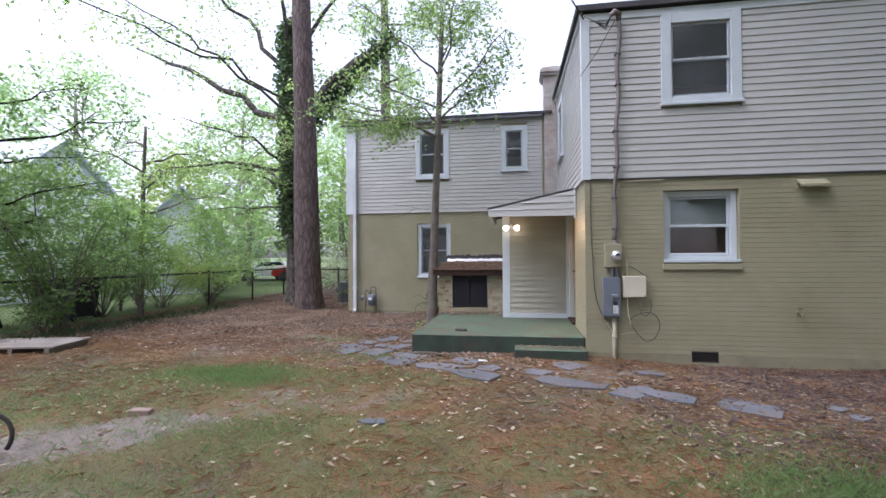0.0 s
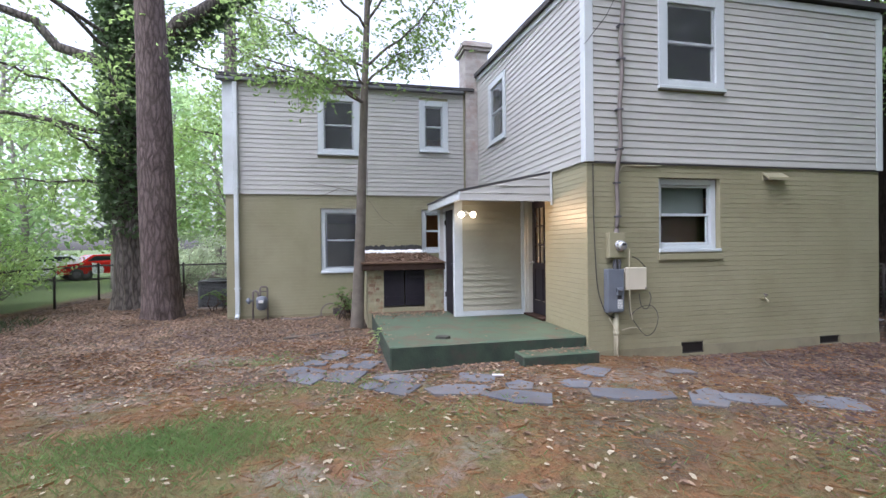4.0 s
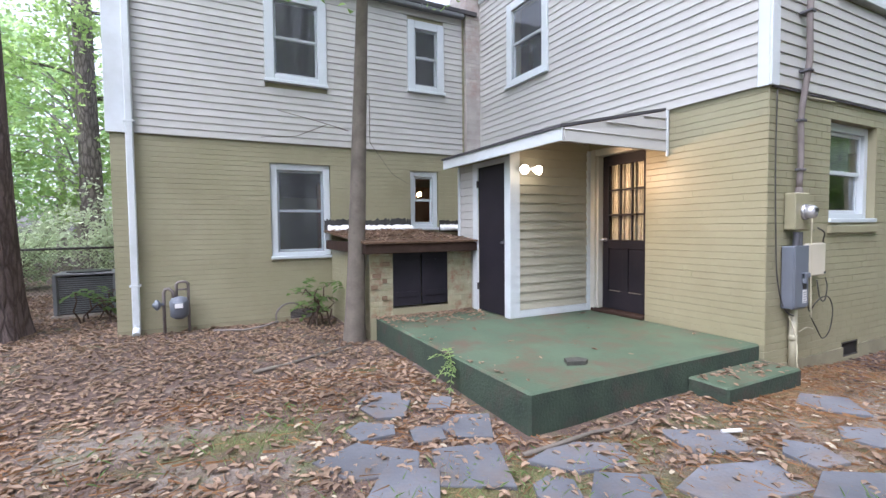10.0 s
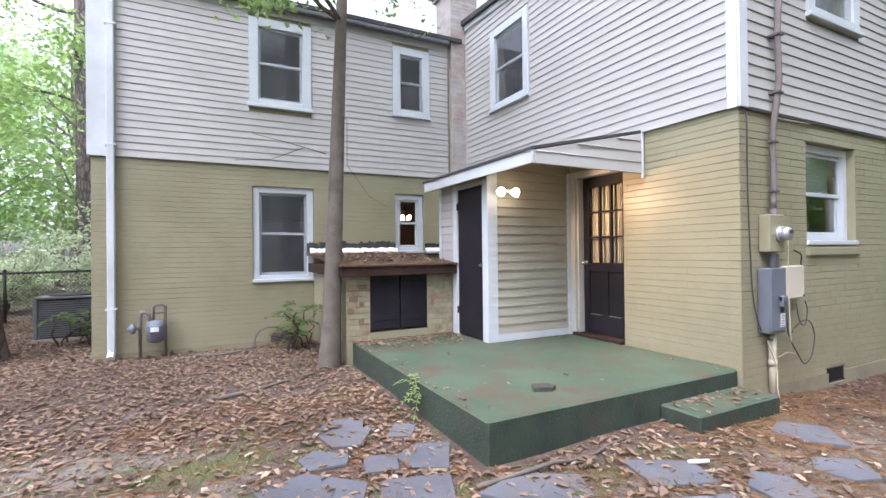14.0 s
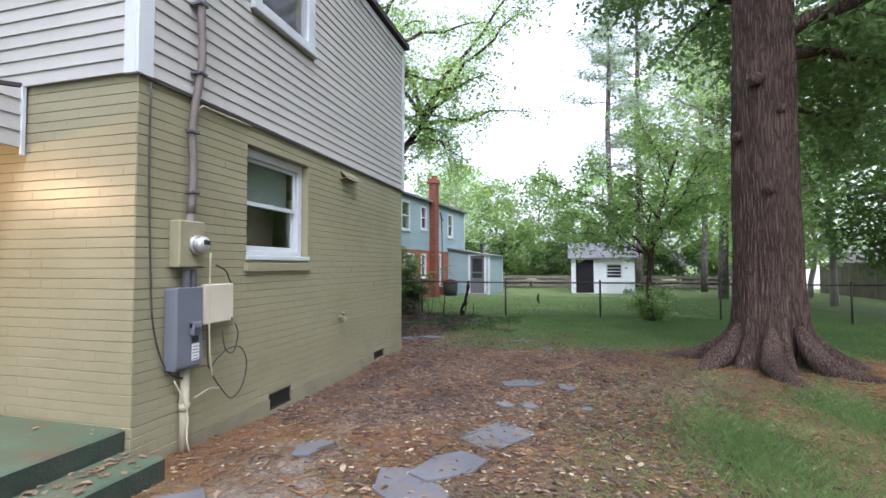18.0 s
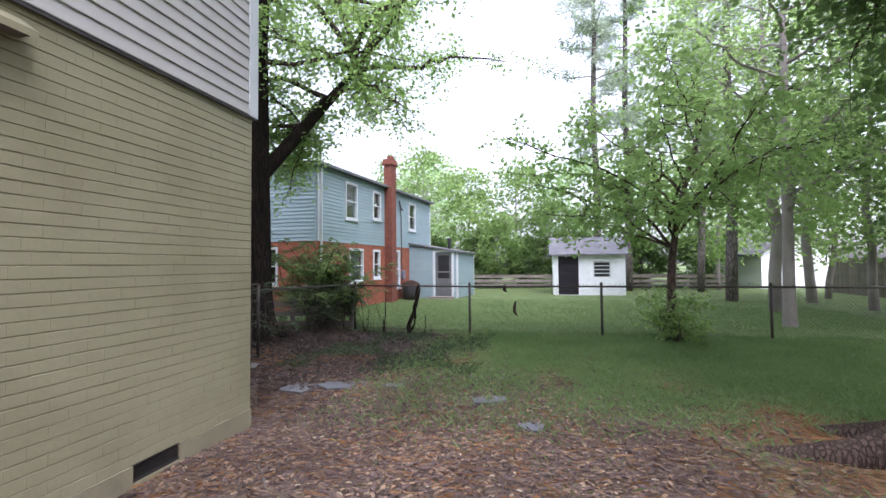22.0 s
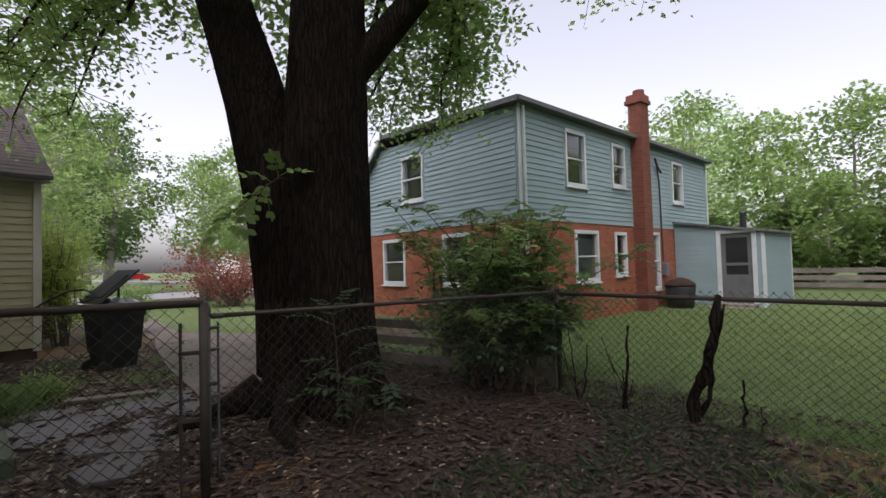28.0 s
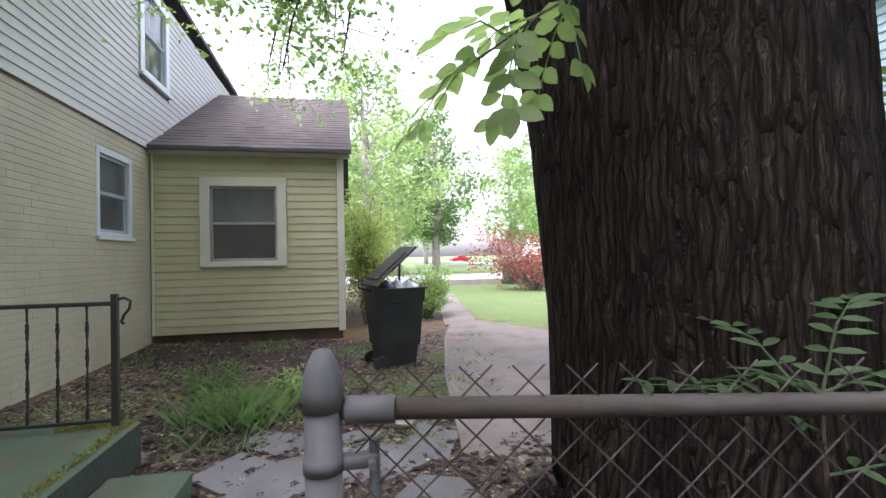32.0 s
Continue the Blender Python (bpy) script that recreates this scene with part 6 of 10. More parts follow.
def tree(name, label, base, top, r0, r1, bark_m, leaf_m, limbs, per=14, spread=1.0, n_leaf=26, size=0.11, flare=0.1, lobes=5, seed=0, seg=20, aspect=0.5,
         limb_r=0.4, tip=0.35, rings=26, curve=(0, 0), extra=(), twig_r=0.008, ridge=0.0, ribs=40):
    """A tree: trunk, limbs given as (start height share, end offset) and a crown of leaves on twigs."""
    rng = random.Random(seed)
    t = thing(name, label, "tree", at=base)
    rel = (top[0] - base[0], top[1] - base[1], top[2] - base[2])
    path = [tuple(Vector((0, 0, -0.15)).lerp(Vector(rel), (i / rings) ** 1.35) + Vector((*curve, 0)) * math.sin(math.pi * i / rings)) for i in range(rings + 1)]
    radii = [r0 + (r1 - r0) * (i / rings) ** 1.2 for i in range(rings + 1)]
    part("trunk", Shape().add(*trunk_shape(path, radii, seg, flare, lobes, seed, 0.05, ridge, ribs)), bark_m, t, "", True)
    paths = []
    for h, end, r in limbs:
        i = min(int(h ** (1 / 1.35) * rings), rings)
        a = path[i]
        lp = wander(a, end, 9, 0.09 * (Vector(end) - Vector(a)).length / 3, rng, 0.15)
        paths.append(lp)
        part("limb", Shape().tube(lp, [r * (1 - 0.8 * k / 9) for k in range(10)], 9), bark_m, t, "", True)
    tw, pts = sprays(paths + [list(e) for e in extra], per, spread, rng, n_leaf, tip)
    if tw:
        s = Shape()
        for q in tw:
            s.tube(q, [twig_r, twig_r * 0.7, twig_r * 0.3], 4, False)
        tagged(part("twig_mass", s, bark_m, t), kind="stuff")
        c = new("crown", leaf_mesh("crown", pts, size, leaf_m, aspect, rng=np.random.default_rng(seed)))
        c.parent = t
    return t


def limbs_round(z_lo, z_hi, n, reach, rng, share=(0.5, 1.0), r=0.05, up=0.4, top=8.0):
    out = []
    for i in range(n):
        h = share[0] + (share[1] - share[0]) * (i + rng.random() * 0.6) / n
        a = i * 2.4 + rng.uniform(-0.4, 0.4)
        L = reach * rng.uniform(0.65, 1.1)
        out.append((min(h, 0.98), (math.cos(a) * L, math.sin(a) * L, z_lo + (z_hi - z_lo) * (i + rng.random()) / n), r))
    return out


R = random.Random(21)
# slender tree beside the patio
tree("slender_tree", "slender grey-barked young tree beside the patio slab", (-2.18, 11.12, -0.1), (-1.85, 11.1, 7.4), 0.125, 0.05, BARK_SMOOTH, LEAF_CROWN,
     [(0.64, (-2.6, -0.6, 5.3), 0.03), (0.62, (-1.7, -1.0, 4.75), 0.03), (0.66, (-0.7, -1.2, 4.95), 0.025), (0.68, (1.5, 0.3, 5.8), 0.03), (0.74, (-2.2, 0.4, 6.4), 0.03), (0.72, (1.9, -0.9, 6.6), 0.03),
      (0.8, (0.9, -1.4, 7.4), 0.03), (0.8, (-1.6, -0.8, 7.6), 0.03), (0.88, (1.2, 0.8, 8.2), 0.02), (0.9, (-0.6, 0.9, 8.4), 0.02), (0.95, (0.3, -0.5, 8.8), 0.02)],
     per=26, spread=0.85, n_leaf=20, size=0.11, flare=0.05, lobes=4, seed=3, seg=14)
sl = bpy.data.objects["slender_tree"]
for q in ([(0.1, -0.02, 3.35), (0.24, -0.1, 3.2), (0.23, -0.12, 2.6), (0.5, -0.2, 2.2), (0.75, -0.25, 2.05)], [(-0.02, 0, 2.75), (-0.35, -0.1, 2.8), (-0.9, -0.1, 2.9)], [(-0.3, -0.1, 2.79), (-0.7, -0.15, 2.6), (-1.1, -0.2, 2.55)]):
    part("dead_twig", Shape().tube(q, [0.008, 0.005, 0.004, 0.003, 0.002][:len(q)], 6), BARK_SMOOTH, sl)

# tall pine and the ivy-clad tree
tree("pine_tree", "tall pine with red-brown plated bark on leaf litter", (-6.55, 13.75, -0.1), (-6.95, 13.75, 15.5), 0.40, 0.24, BARK_PINE, NEEDLE,
     [(0.93, (2.2, 0.5, 15.4), 0.06), (0.95, (-2, 0.4, 15.6), 0.06)], per=8, spread=1.0, n_leaf=20, size=0.16, flare=0.13, lobes=6, seed=5, seg=40, rings=40, aspect=0.1)
iv = tree("ivy_tree", "broad old tree clad in dark ivy beside the fence", (-8.12, 16.3, -0.1), (-8.42, 16.4, 10.5), 0.50, 0.30, BARK_GREY, LEAF_LIGHT,
     [(0.62, (-6.4, -0.6, 9.7), 0.16), (0.60, (3.6, -0.2, 9.6), 0.30), (0.80, (-4.4, -1.5, 12.5), 0.10), (0.47, (-4.5, -1.2, 4.9), 0.09), (0.42, (-3.4, 1.2, 5.6), 0.07), (0.5, (-3.0, -2.5, 6.3), 0.06),
      (0.85, (3.0, -2.0, 12.0), 0.10), (0.33, (-2.6, -1.5, 3.3), 0.05), (0.9, (-1.0, -2.5, 12.5), 0.09), (0.66, (-2.4, -5.6, 8.6), 0.06), (0.7, (-3.9, -7.2, 8.5), 0.06), (0.5, (0.3, -2.2, 6.2), 0.05), (0.42, (-1.2, -2.4, 4.6), 0.05), (0.6, (1.4, -1.8, 7.4), 0.05)], per=19, spread=1.15, n_leaf=16, size=0.15, flare=0.22, lobes=7, seed=6, seg=32, rings=30, tip=0.3)
rg = random.Random(8)
pts = []
for i in range(8500):
    h = 2.0 + 8.4 * rg.random() ** 0.9
    if h < 2.6 and rg.random() < 0.6:
        continue
    a = rg.uniform(0, 6.283)
    lump = 1.0 + 0.35 * math.sin(3 * a + h * 1.3) * math.sin(h * 2.1 + a)
    r = 0.50 + (0.30 - 0.50) * ((h + 0.1) / 10.6) + 0.04 + abs(rg.gauss(0, 0.13)) * lump
    pts.append((-0.3 * h / 10.5 + r * math.cos(a), 0.1 * h / 10.5 + r * math.sin(a), h))
for i in range(2600):
    t = rg.random()
    p = np.array((-0.18 + 3.7 * t, 0.0, 6.2 + 3.4 * t)) + np.array([rg.gauss(0, 0.2), rg.gauss(0, 0.2), rg.gauss(0, 0.22)]) * (1.2 - 0.5 * t)
    pts.append(tuple(p))
c = new("ivy", leaf_mesh("ivy", pts, 0.16, LEAF_IVY, 0.85, 0.7))
c.parent = iv
tagged(c, "thick dark ivy over the trunk")
for k in range(5):
    a = -1.9 + 0.35 * k
    s = Shape().tube([(0.57 * math.cos(a + 0.06 * math.sin(j * 1.7 + k)) - 0.02 * j, 0.57 * math.sin(a) * (1 - 0.02 * j), 0.05 + j * 0.35) if j else (0.78 * math.cos(a), 0.78 * math.sin(a), 0.0) for j in range(7)], 0.016, 7)
    part("ivy_stem", s, BARK_SMOOTH, iv)
tree("far_pine", "pale straight trunk behind the wing", (-7.1, 24.5, -0.2), (-7.3, 24.8, 17.0), 0.36, 0.2, BARK_GREY, LEAF_LIGHT, limbs_round(6, 15, 9, 3.6, R, (0.35, 0.9), 0.07), per=16, spread=1.5, n_leaf=24, size=0.2, seed=9)

# the great oak by the path
# The fourteen high limbs are unseen, added to shade the yard and wall.
oak = tree("oak_tree", "massive oak with deeply ridged bark and flared roots", (6.02, 2.02, -0.12), (6.0, 2.0, 10.5), 0.415, 0.33, BARK_OAK, LEAF,
     [(0.45, (-0.3, -3.0, 5.4), 0.13), (0.42, (3.0, -3.0, 5.6), 0.13), (0.52, (4.2, -1.6, 6.0), 0.10), (0.6, (3.4, 1.6, 7.6), 0.10), (0.58, (5.2, 0.2, 6.8), 0.09), (0.7, (1.6, 3.2, 8.6), 0.10), (0.66, (-2.4, -3.0, 8.2), 0.10),
      (0.75, (4.6, 3.4, 9.2), 0.09), (0.44, (1.6, -4.0, 4.5), 0.08), (0.4, (4.6, -3.4, 4.0), 0.07), (0.46, (5.8, -2.2, 4.9), 0.07)] + limbs_round(9.0, 13.5, 14, 6.2, R, (0.72, 0.98), 0.09),
     per=46, spread=1.3, n_leaf=28, size=0.16, flare=0.62, lobes=7, seed=12, seg=200, rings=80, tip=0.3, ridge=0.03, ribs=46)
for k in range(8):
    a = 0.4 + k * 0.79 + 0.18 * math.sin(k * 5.1)
    L = 0.10 + 0.14 * math.sin(k * 2.3)
    part("root", Shape().tube([(0.40 * math.cos(a), 0.40 * math.sin(a), 0.62), (0.52 * math.cos(a), 0.52 * math.sin(a), 0.34), (0.72 * math.cos(a), 0.72 * math.sin(a), 0.15), (0.95 * math.cos(a + .1), 0.95 * math.sin(a + .1), 0.05), ((1.15 + L) * math.cos(a + .2), (1.15 + L) * math.sin(a + .2), -0.01), ((1.4 + 2 * L) * math.cos(a + .12), (1.4 + 2 * L) * math.sin(a + .12), -0.08)], [0.06, 0.13, 0.16, 0.13, 0.09, 0.03], 12, wob=0.12, rng=R), BARK_OAK, oak, "", True)
for a, h, r in ((2.6, 4.05, 0.1), (3.3, 3.6, 0.07), (1.9, 3.3, 0.08), (2.9, 2.5, 0.07)):
    part("burl", Shape(pose(0.365 * math.cos(a), 0.365 * math.sin(a), h)).tube([(0, 0, -r), (0.02 * math.cos(a), 0.02 * math.sin(a), -r * .6), (0.03 * math.cos(a), .03 * math.sin(a), 0), (0.02 * math.cos(a), .02 * math.sin(a), r * .6), (0, 0, r)], [0.02, r * .9, r * 1.1, r * .8, 0.02], 12, wob=0.2, rng=R), BARK_OAK, oak, "", True)

# twin-trunked tree behind the gate
tw_t = thing("twin_trunk_tree", "dark twin-trunked shade tree with ridged bark behind the fence", "tree", at=(10.68, 10.98, -0.12))
stem = [(0.13 + 0.02 * h, -0.05 - 0.02 * h, h) for h in [-0.2 + 0.13 * i for i in range(60)]]
# Trunk bark is near black with its shade in the colour; boughs are paler.
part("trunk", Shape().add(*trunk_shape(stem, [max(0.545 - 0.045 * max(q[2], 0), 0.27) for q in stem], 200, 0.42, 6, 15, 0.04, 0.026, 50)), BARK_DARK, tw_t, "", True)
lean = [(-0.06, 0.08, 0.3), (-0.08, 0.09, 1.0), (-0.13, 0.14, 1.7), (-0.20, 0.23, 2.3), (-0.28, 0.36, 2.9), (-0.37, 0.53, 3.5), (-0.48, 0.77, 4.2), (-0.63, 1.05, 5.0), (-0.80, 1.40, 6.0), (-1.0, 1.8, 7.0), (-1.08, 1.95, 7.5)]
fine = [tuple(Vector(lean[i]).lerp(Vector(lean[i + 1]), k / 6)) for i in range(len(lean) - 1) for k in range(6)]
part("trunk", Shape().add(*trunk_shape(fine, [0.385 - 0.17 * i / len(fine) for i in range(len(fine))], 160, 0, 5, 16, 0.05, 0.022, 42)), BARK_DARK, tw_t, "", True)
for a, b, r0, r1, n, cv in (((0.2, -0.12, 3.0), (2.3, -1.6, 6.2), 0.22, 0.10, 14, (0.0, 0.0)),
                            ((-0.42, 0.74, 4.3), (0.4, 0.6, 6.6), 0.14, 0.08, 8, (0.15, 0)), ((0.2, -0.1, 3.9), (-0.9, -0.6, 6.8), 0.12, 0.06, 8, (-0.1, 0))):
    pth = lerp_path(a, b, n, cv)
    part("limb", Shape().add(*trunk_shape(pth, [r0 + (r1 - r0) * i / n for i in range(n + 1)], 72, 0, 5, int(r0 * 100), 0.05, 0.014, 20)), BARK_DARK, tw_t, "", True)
rg = random.Random(31)
lps, s = [], Shape()
STARTS = [(-1.0, 1.8, 7.0), (-0.76, 1.33, 5.8), (-0.60, 1.02, 5.0), (0.2, -0.1, 6.8), (0.15, -0.1, 5.4), (2.2, -1.5, 6.1), (1.7, -1.1, 5.3), (1.1, -0.7, 4.5), (-0.8, -0.5, 6.6), (0.2, -0.1, 4.4)]
for k, (st, reach, zz) in enumerate([(0, 3.6, 8.0), (0, 4.2, 6.6), (0, 3.2, 5.6), (1, 4.4, 6.6), (1, 3.8, 5.0), (1, 3.4, 4.4), (2, 3.0, 4.2), (2, 3.6, 3.7), (3, 4.2, 8.6), (3, 3.6, 7.8), (4, 3.4, 6.0), (5, 3.2, 7.4), (5, 3.6, 6.6), (5, 2.8, 5.6), (6, 3.0, 5.2),
                                     (6, 2.4, 4.6), (7, 2.6, 4.1), (8, 3.6, 7.8), (8, 4.0, 7.2), (9, 3.0, 4.6), (0, 4.6, 7.2), (1, 3.0, 5.8), (3, 2.6, 8.8), (5, 4.2, 7.0), (4, 4.0, 6.8), (8, 2.4, 8.4), (0, 2.4, 4.6), (2, 4.2, 4.6)]):
    a0 = STARTS[st]
    ang = k * 2.4 + rg.uniform(-0.4, 0.4)
    en = (a0[0] + reach * math.cos(ang), a0[1] + reach * math.sin(ang), zz)
    lp = wander(a0, en, 9, 0.12, rg, 0.3)
    lps.append(lp)
    r = 0.045 + 0.008 * reach
    s.tube(lp, [r * (1 - 0.85 * k2 / 9) for k2 in range(10)], 8)
for st, en in ((STARTS[1], (-2.9, 3.4, 3.9)), (STARTS[1], (-2.2, 4.4, 3.6)), (STARTS[2], (-2.1, 2.6, 3.6)), (STARTS[0], (-3.6, 2.4, 4.3)), (STARTS[0], (-1.4, 5.2, 4.4)), (STARTS[2], (-1.3, 3.9, 3.5)), (STARTS[0], (-2.4, 6.6, 4.1)),
               ((0.1, -0.05, 4.3), (-2.6, 0.6, 5.0)), ((1.7, -1.1, 5.3), (2.8, 0.4, 3.7)), ((1.1, -0.7, 4.5), (1.9, 1.6, 3.4)), ((2.2, -1.5, 6.1), (3.9, -2.4, 5.0)),
               ((1.1, -0.7, 4.5), (2.6, 1.7, 3.5)), ((1.7, -1.1, 5.3), (3.5, 0.9, 4.0)), ((0.2, -0.1, 4.4), (1.5, 2.7, 3.6)), ((1.1, -0.7, 4.5), (2.3, 0.2, 3.2)), ((1.7, -1.1, 5.3), (3.9, 2.3, 4.4)), (STARTS[1], (-3.4, 4.6, 4.8)), (STARTS[0], (-3.2, 6.0, 5.2)), (STARTS[1], (-1.9, 3.4, 3.2))):
    lp = wander(st, en, 9, 0.12, rg, 0.4)
    lps.append(lp)
    s.tube(lp, [0.05 * (1 - 0.85 * k2 / 9) for k2 in range(10)], 8)
# High limbs added above the crown to shade the ground below.
for k in range(18):
    a0 = ((0.3, -0.2, 7.4), (-1.05, 1.9, 7.4), (2.3, -1.6, 6.2))[k % 3]
    ang = -0.9 + 2.4 * k if k % 4 else -0.6 + 0.3 * k
    rr = rg.uniform(2.6, 5.0)
    lp = wander(a0, (a0[0] + 0.8 + rr * math.cos(ang), a0[1] - 1.2 + rr * math.sin(ang), 8.6 + 3.6 * rg.random()), 9, 0.15, rg, 0.5)
    lps.append(lp)
    s.tube(lp, [0.08 * (1 - 0.85 * k2 / 9) for k2 in range(10)], 8)
tagged(part("bough_mass", s, BARK_OAK, tw_t, "", True), kind="stuff")
tw, pts = sprays(lps[:28] + lps[47:], 36, 0.95, rg, 24, 0.2, 0.7)
more = sprays(lps[28:47], 40, 0.85, rg, 23, 0.2, 0.7)
tw = tw + more[0]
s = Shape()
for q in tw:
    s.tube(q, [0.007, 0.005, 0.002], 4, False)
tagged(part("twig_mass", s, BARK_OAK, tw_t), kind="stuff")
for q, size in ((pts, 0.105), (more[1], 0.085)):
    c = new("crown", leaf_mesh("crown", q, size, LEAF_AIRY, 0.7))
    c.parent = tw_t
for a, L in ((-2.4, 0.5), (-1.1, 0.4), (2.9, 0.6)):
    part("root", Shape().tube([(0.45 * math.cos(a), 0.45 * math.sin(a), 0.2), (0.8 * math.cos(a), 0.8 * math.sin(a), 0.04), ((0.8 + L) * math.cos(a + .2), (0.8 + L) * math.sin(a + .2), -0.06)], [0.16, 0.10, 0.03], 10), BARK_DARK, tw_t, "", True)

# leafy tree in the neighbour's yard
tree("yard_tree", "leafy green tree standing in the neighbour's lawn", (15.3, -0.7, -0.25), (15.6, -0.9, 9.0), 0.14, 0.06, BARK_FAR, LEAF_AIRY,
     [(0.34, (-2.6, 1.2, 3.5), 0.05), (0.38, (-1.8, -1.6, 3.9), 0.05), (0.42, (-3.0, 0.2, 4.6), 0.05), (0.46, (1.8, 1.6, 4.6), 0.05), (0.5, (-2.2, 2.2, 5.4), 0.05)] + limbs_round(4.2, 9.6, 13, 3.2, R, (0.45, 0.96), 0.045),
     per=26, spread=1.1, n_leaf=16, size=0.125, flare=0.08, seed=19, seg=14, tip=0.3)

# sapling on the fence line
tree("crooked_sapling", "crooked leafy sapling growing through the wire fence", (12.25, 2.5, -0.2), (12.75, 1.75, 4.6), 0.095, 0.035, BARK_OAK, LEAF_AIRY,
     [(0.42, (0.6, 1.5, 3.3), 0.035), (0.46, (-1.6, 0.7, 3.4), 0.03), (0.5, (1.2, -1.2, 3.6), 0.03), (0.5, (-1.8, -0.9, 4.2), 0.03), (0.55, (1.9, 0.4, 4.4), 0.03), (0.65, (0.2, 1.9, 4.6), 0.025), (0.7, (0.3, -2.2, 4.9), 0.025),
      (0.8, (-1.2, 0.5, 5.3), 0.02), (0.85, (1.6, -0.8, 5.6), 0.02), (0.9, (0.8, 0.6, 6.0), 0.02), (0.45, (-2.6, -0.6, 3.1), 0.025), (0.45, (-2.6, 0.9, 3.9), 0.025),
      (0.4, (0.3, 2.7, 3.2), 0.03), (0.55, (0.6, 3.3, 4.3), 0.03), (0.4, (-0.2, 2.5, 2.5), 0.025), (0.6, (1.5, 3.4, 3.7), 0.025), (0.6, (-1.0, -2.2, 3.6), 0.025)],
     per=20, spread=0.85, n_leaf=22, size=0.125, flare=0.05, seed=17, seg=12, aspect=0.65, curve=(0.05, 0.34), tip=0.3)


def shrub(name, label, at, n_stems, reach, height, leaf_m, size, n_leaf, seed, spread=0.5, aspect=0.5, r=0.015, per=9, tip=0.25, flat=0.6):
    rng = random.Random(seed)
    t = thing(name, label, "shrub", at=at)
    s, paths = Shape(), []
    for i in range(n_stems):
        a = rng.uniform(0, 6.283)
        L = reach * rng.uniform(0.3, 1.0)
        p = wander((rng.uniform(-.12, .12), rng.uniform(-.12, .12), -0.05), (math.cos(a) * L, math.sin(a) * L, height * rng.uniform(0.45, 1.0)), 7, 0.06, rng, 0.1 * height)
        s.tube(p, [r * (1 - 0.8 * k / 7) for k in range(8)], 6)
        paths.append(p)
    tagged(part("stem_mass", s, BARK_SMOOTH, t), kind="stuff")
    tw, pts = sprays(paths, per, spread, rng, n_leaf, tip, flat)
    c = new("foliage", leaf_mesh("foliage", pts, size, leaf_m, aspect, rng=np.random.default_rng(seed)))
    c.parent = t
    return t


shrub("fence_sprouts", "leafy sprouts round the sapling's foot", (12.2, 2.6, -0.2), 14, 0.8, 0.95, LEAF_LIGHT, 0.11, 9, 41, 0.35)
# big shrub with feathered leaves before the neighbour's house
def feather_shrub(name, label, at, n_fronds, reach, height, seed, leaf=0.13, material=None, low=0.25):
    """A shrub of long arching stems with feathered leaves: pairs of leaflets along each stalk."""
    rng = random.Random(seed)
    t = thing(name, label, "shrub", at=at)
    s, V, F = Shape(), [], []
    stems = []
    for i in range(max(8, n_fronds // 14)):
        a = rng.uniform(0, 6.283)
        L = reach * rng.uniform(0.25, 0.95)
        p = wander((rng.uniform(-.25, .25), rng.uniform(-.25, .25), -0.05), (math.cos(a) * L, math.sin(a) * L, height * rng.uniform(low, 0.95)), 7, 0.07, rng, 0.25)
        s.tube(p, [0.016 * (1 - 0.75 * k / 7) for k in range(8)], 6)
        stems.append(p)
    for i in range(n_fronds):
        p = rng.choice(stems)
        q = Vector(p[rng.randint(3, 7)])
        a = rng.uniform(0, 6.283)
        d = Vector((math.cos(a), math.sin(a), rng.uniform(-0.55, 0.6))).normalized()
        L = rng.uniform(0.2, 0.44)
        sd = d.cross(Vector((0, 0, 1))).normalized()
        s.tube([q, q + d * L * .5 + Vector((0, 0, 0.04)), q + d * L - Vector((0, 0, 0.08 * L))], [0.004, 0.003, 0.0015], 4, False)
        m = rng.randint(5, 8)
        for k in range(1, m + 1):
            c = q + d * L * k / m + Vector((0, 0, 0.06 * math.sin(3.1 * k / m) - 0.08 * L * k / m))
            for sg in (-1, 1):
                e = (sd * sg + d * 0.5 + Vector((rng.uniform(-.3, .3), rng.uniform(-.3, .3), rng.uniform(-0.75, 0.2)))).normalized()
                w = (e.cross(Vector((0, 0, 1))).normalized() + Vector((0, 0, rng.uniform(-.5, .5)))).normalized() * leaf * 0.27
                l = leaf * rng.uniform(0.75, 1.2)
                b = len(V)
                up = Vector((0, 0, leaf * 0.07))
                V += [tuple(c), tuple(c + e * l * .28 + w * .9 + up), tuple(c + e * l * .66 + w * .85 + up), tuple(c + e * l), tuple(c + e * l * .66 - w * .85 + up), tuple(c + e * l * .28 - w * .9 + up)]
                F += [(b, b + 3, b + 1), (b + 1, b + 3, b + 2), (b, b + 5, b + 3), (b + 5, b + 4, b + 3)]
    tagged(part("stem_mass", s, BARK_OAK, t), kind="stuff")
    ob = new("foliage", quick_mesh("foliage", np.array(V), np.array(F), material or LEAF))
    ob.parent = t
    return t


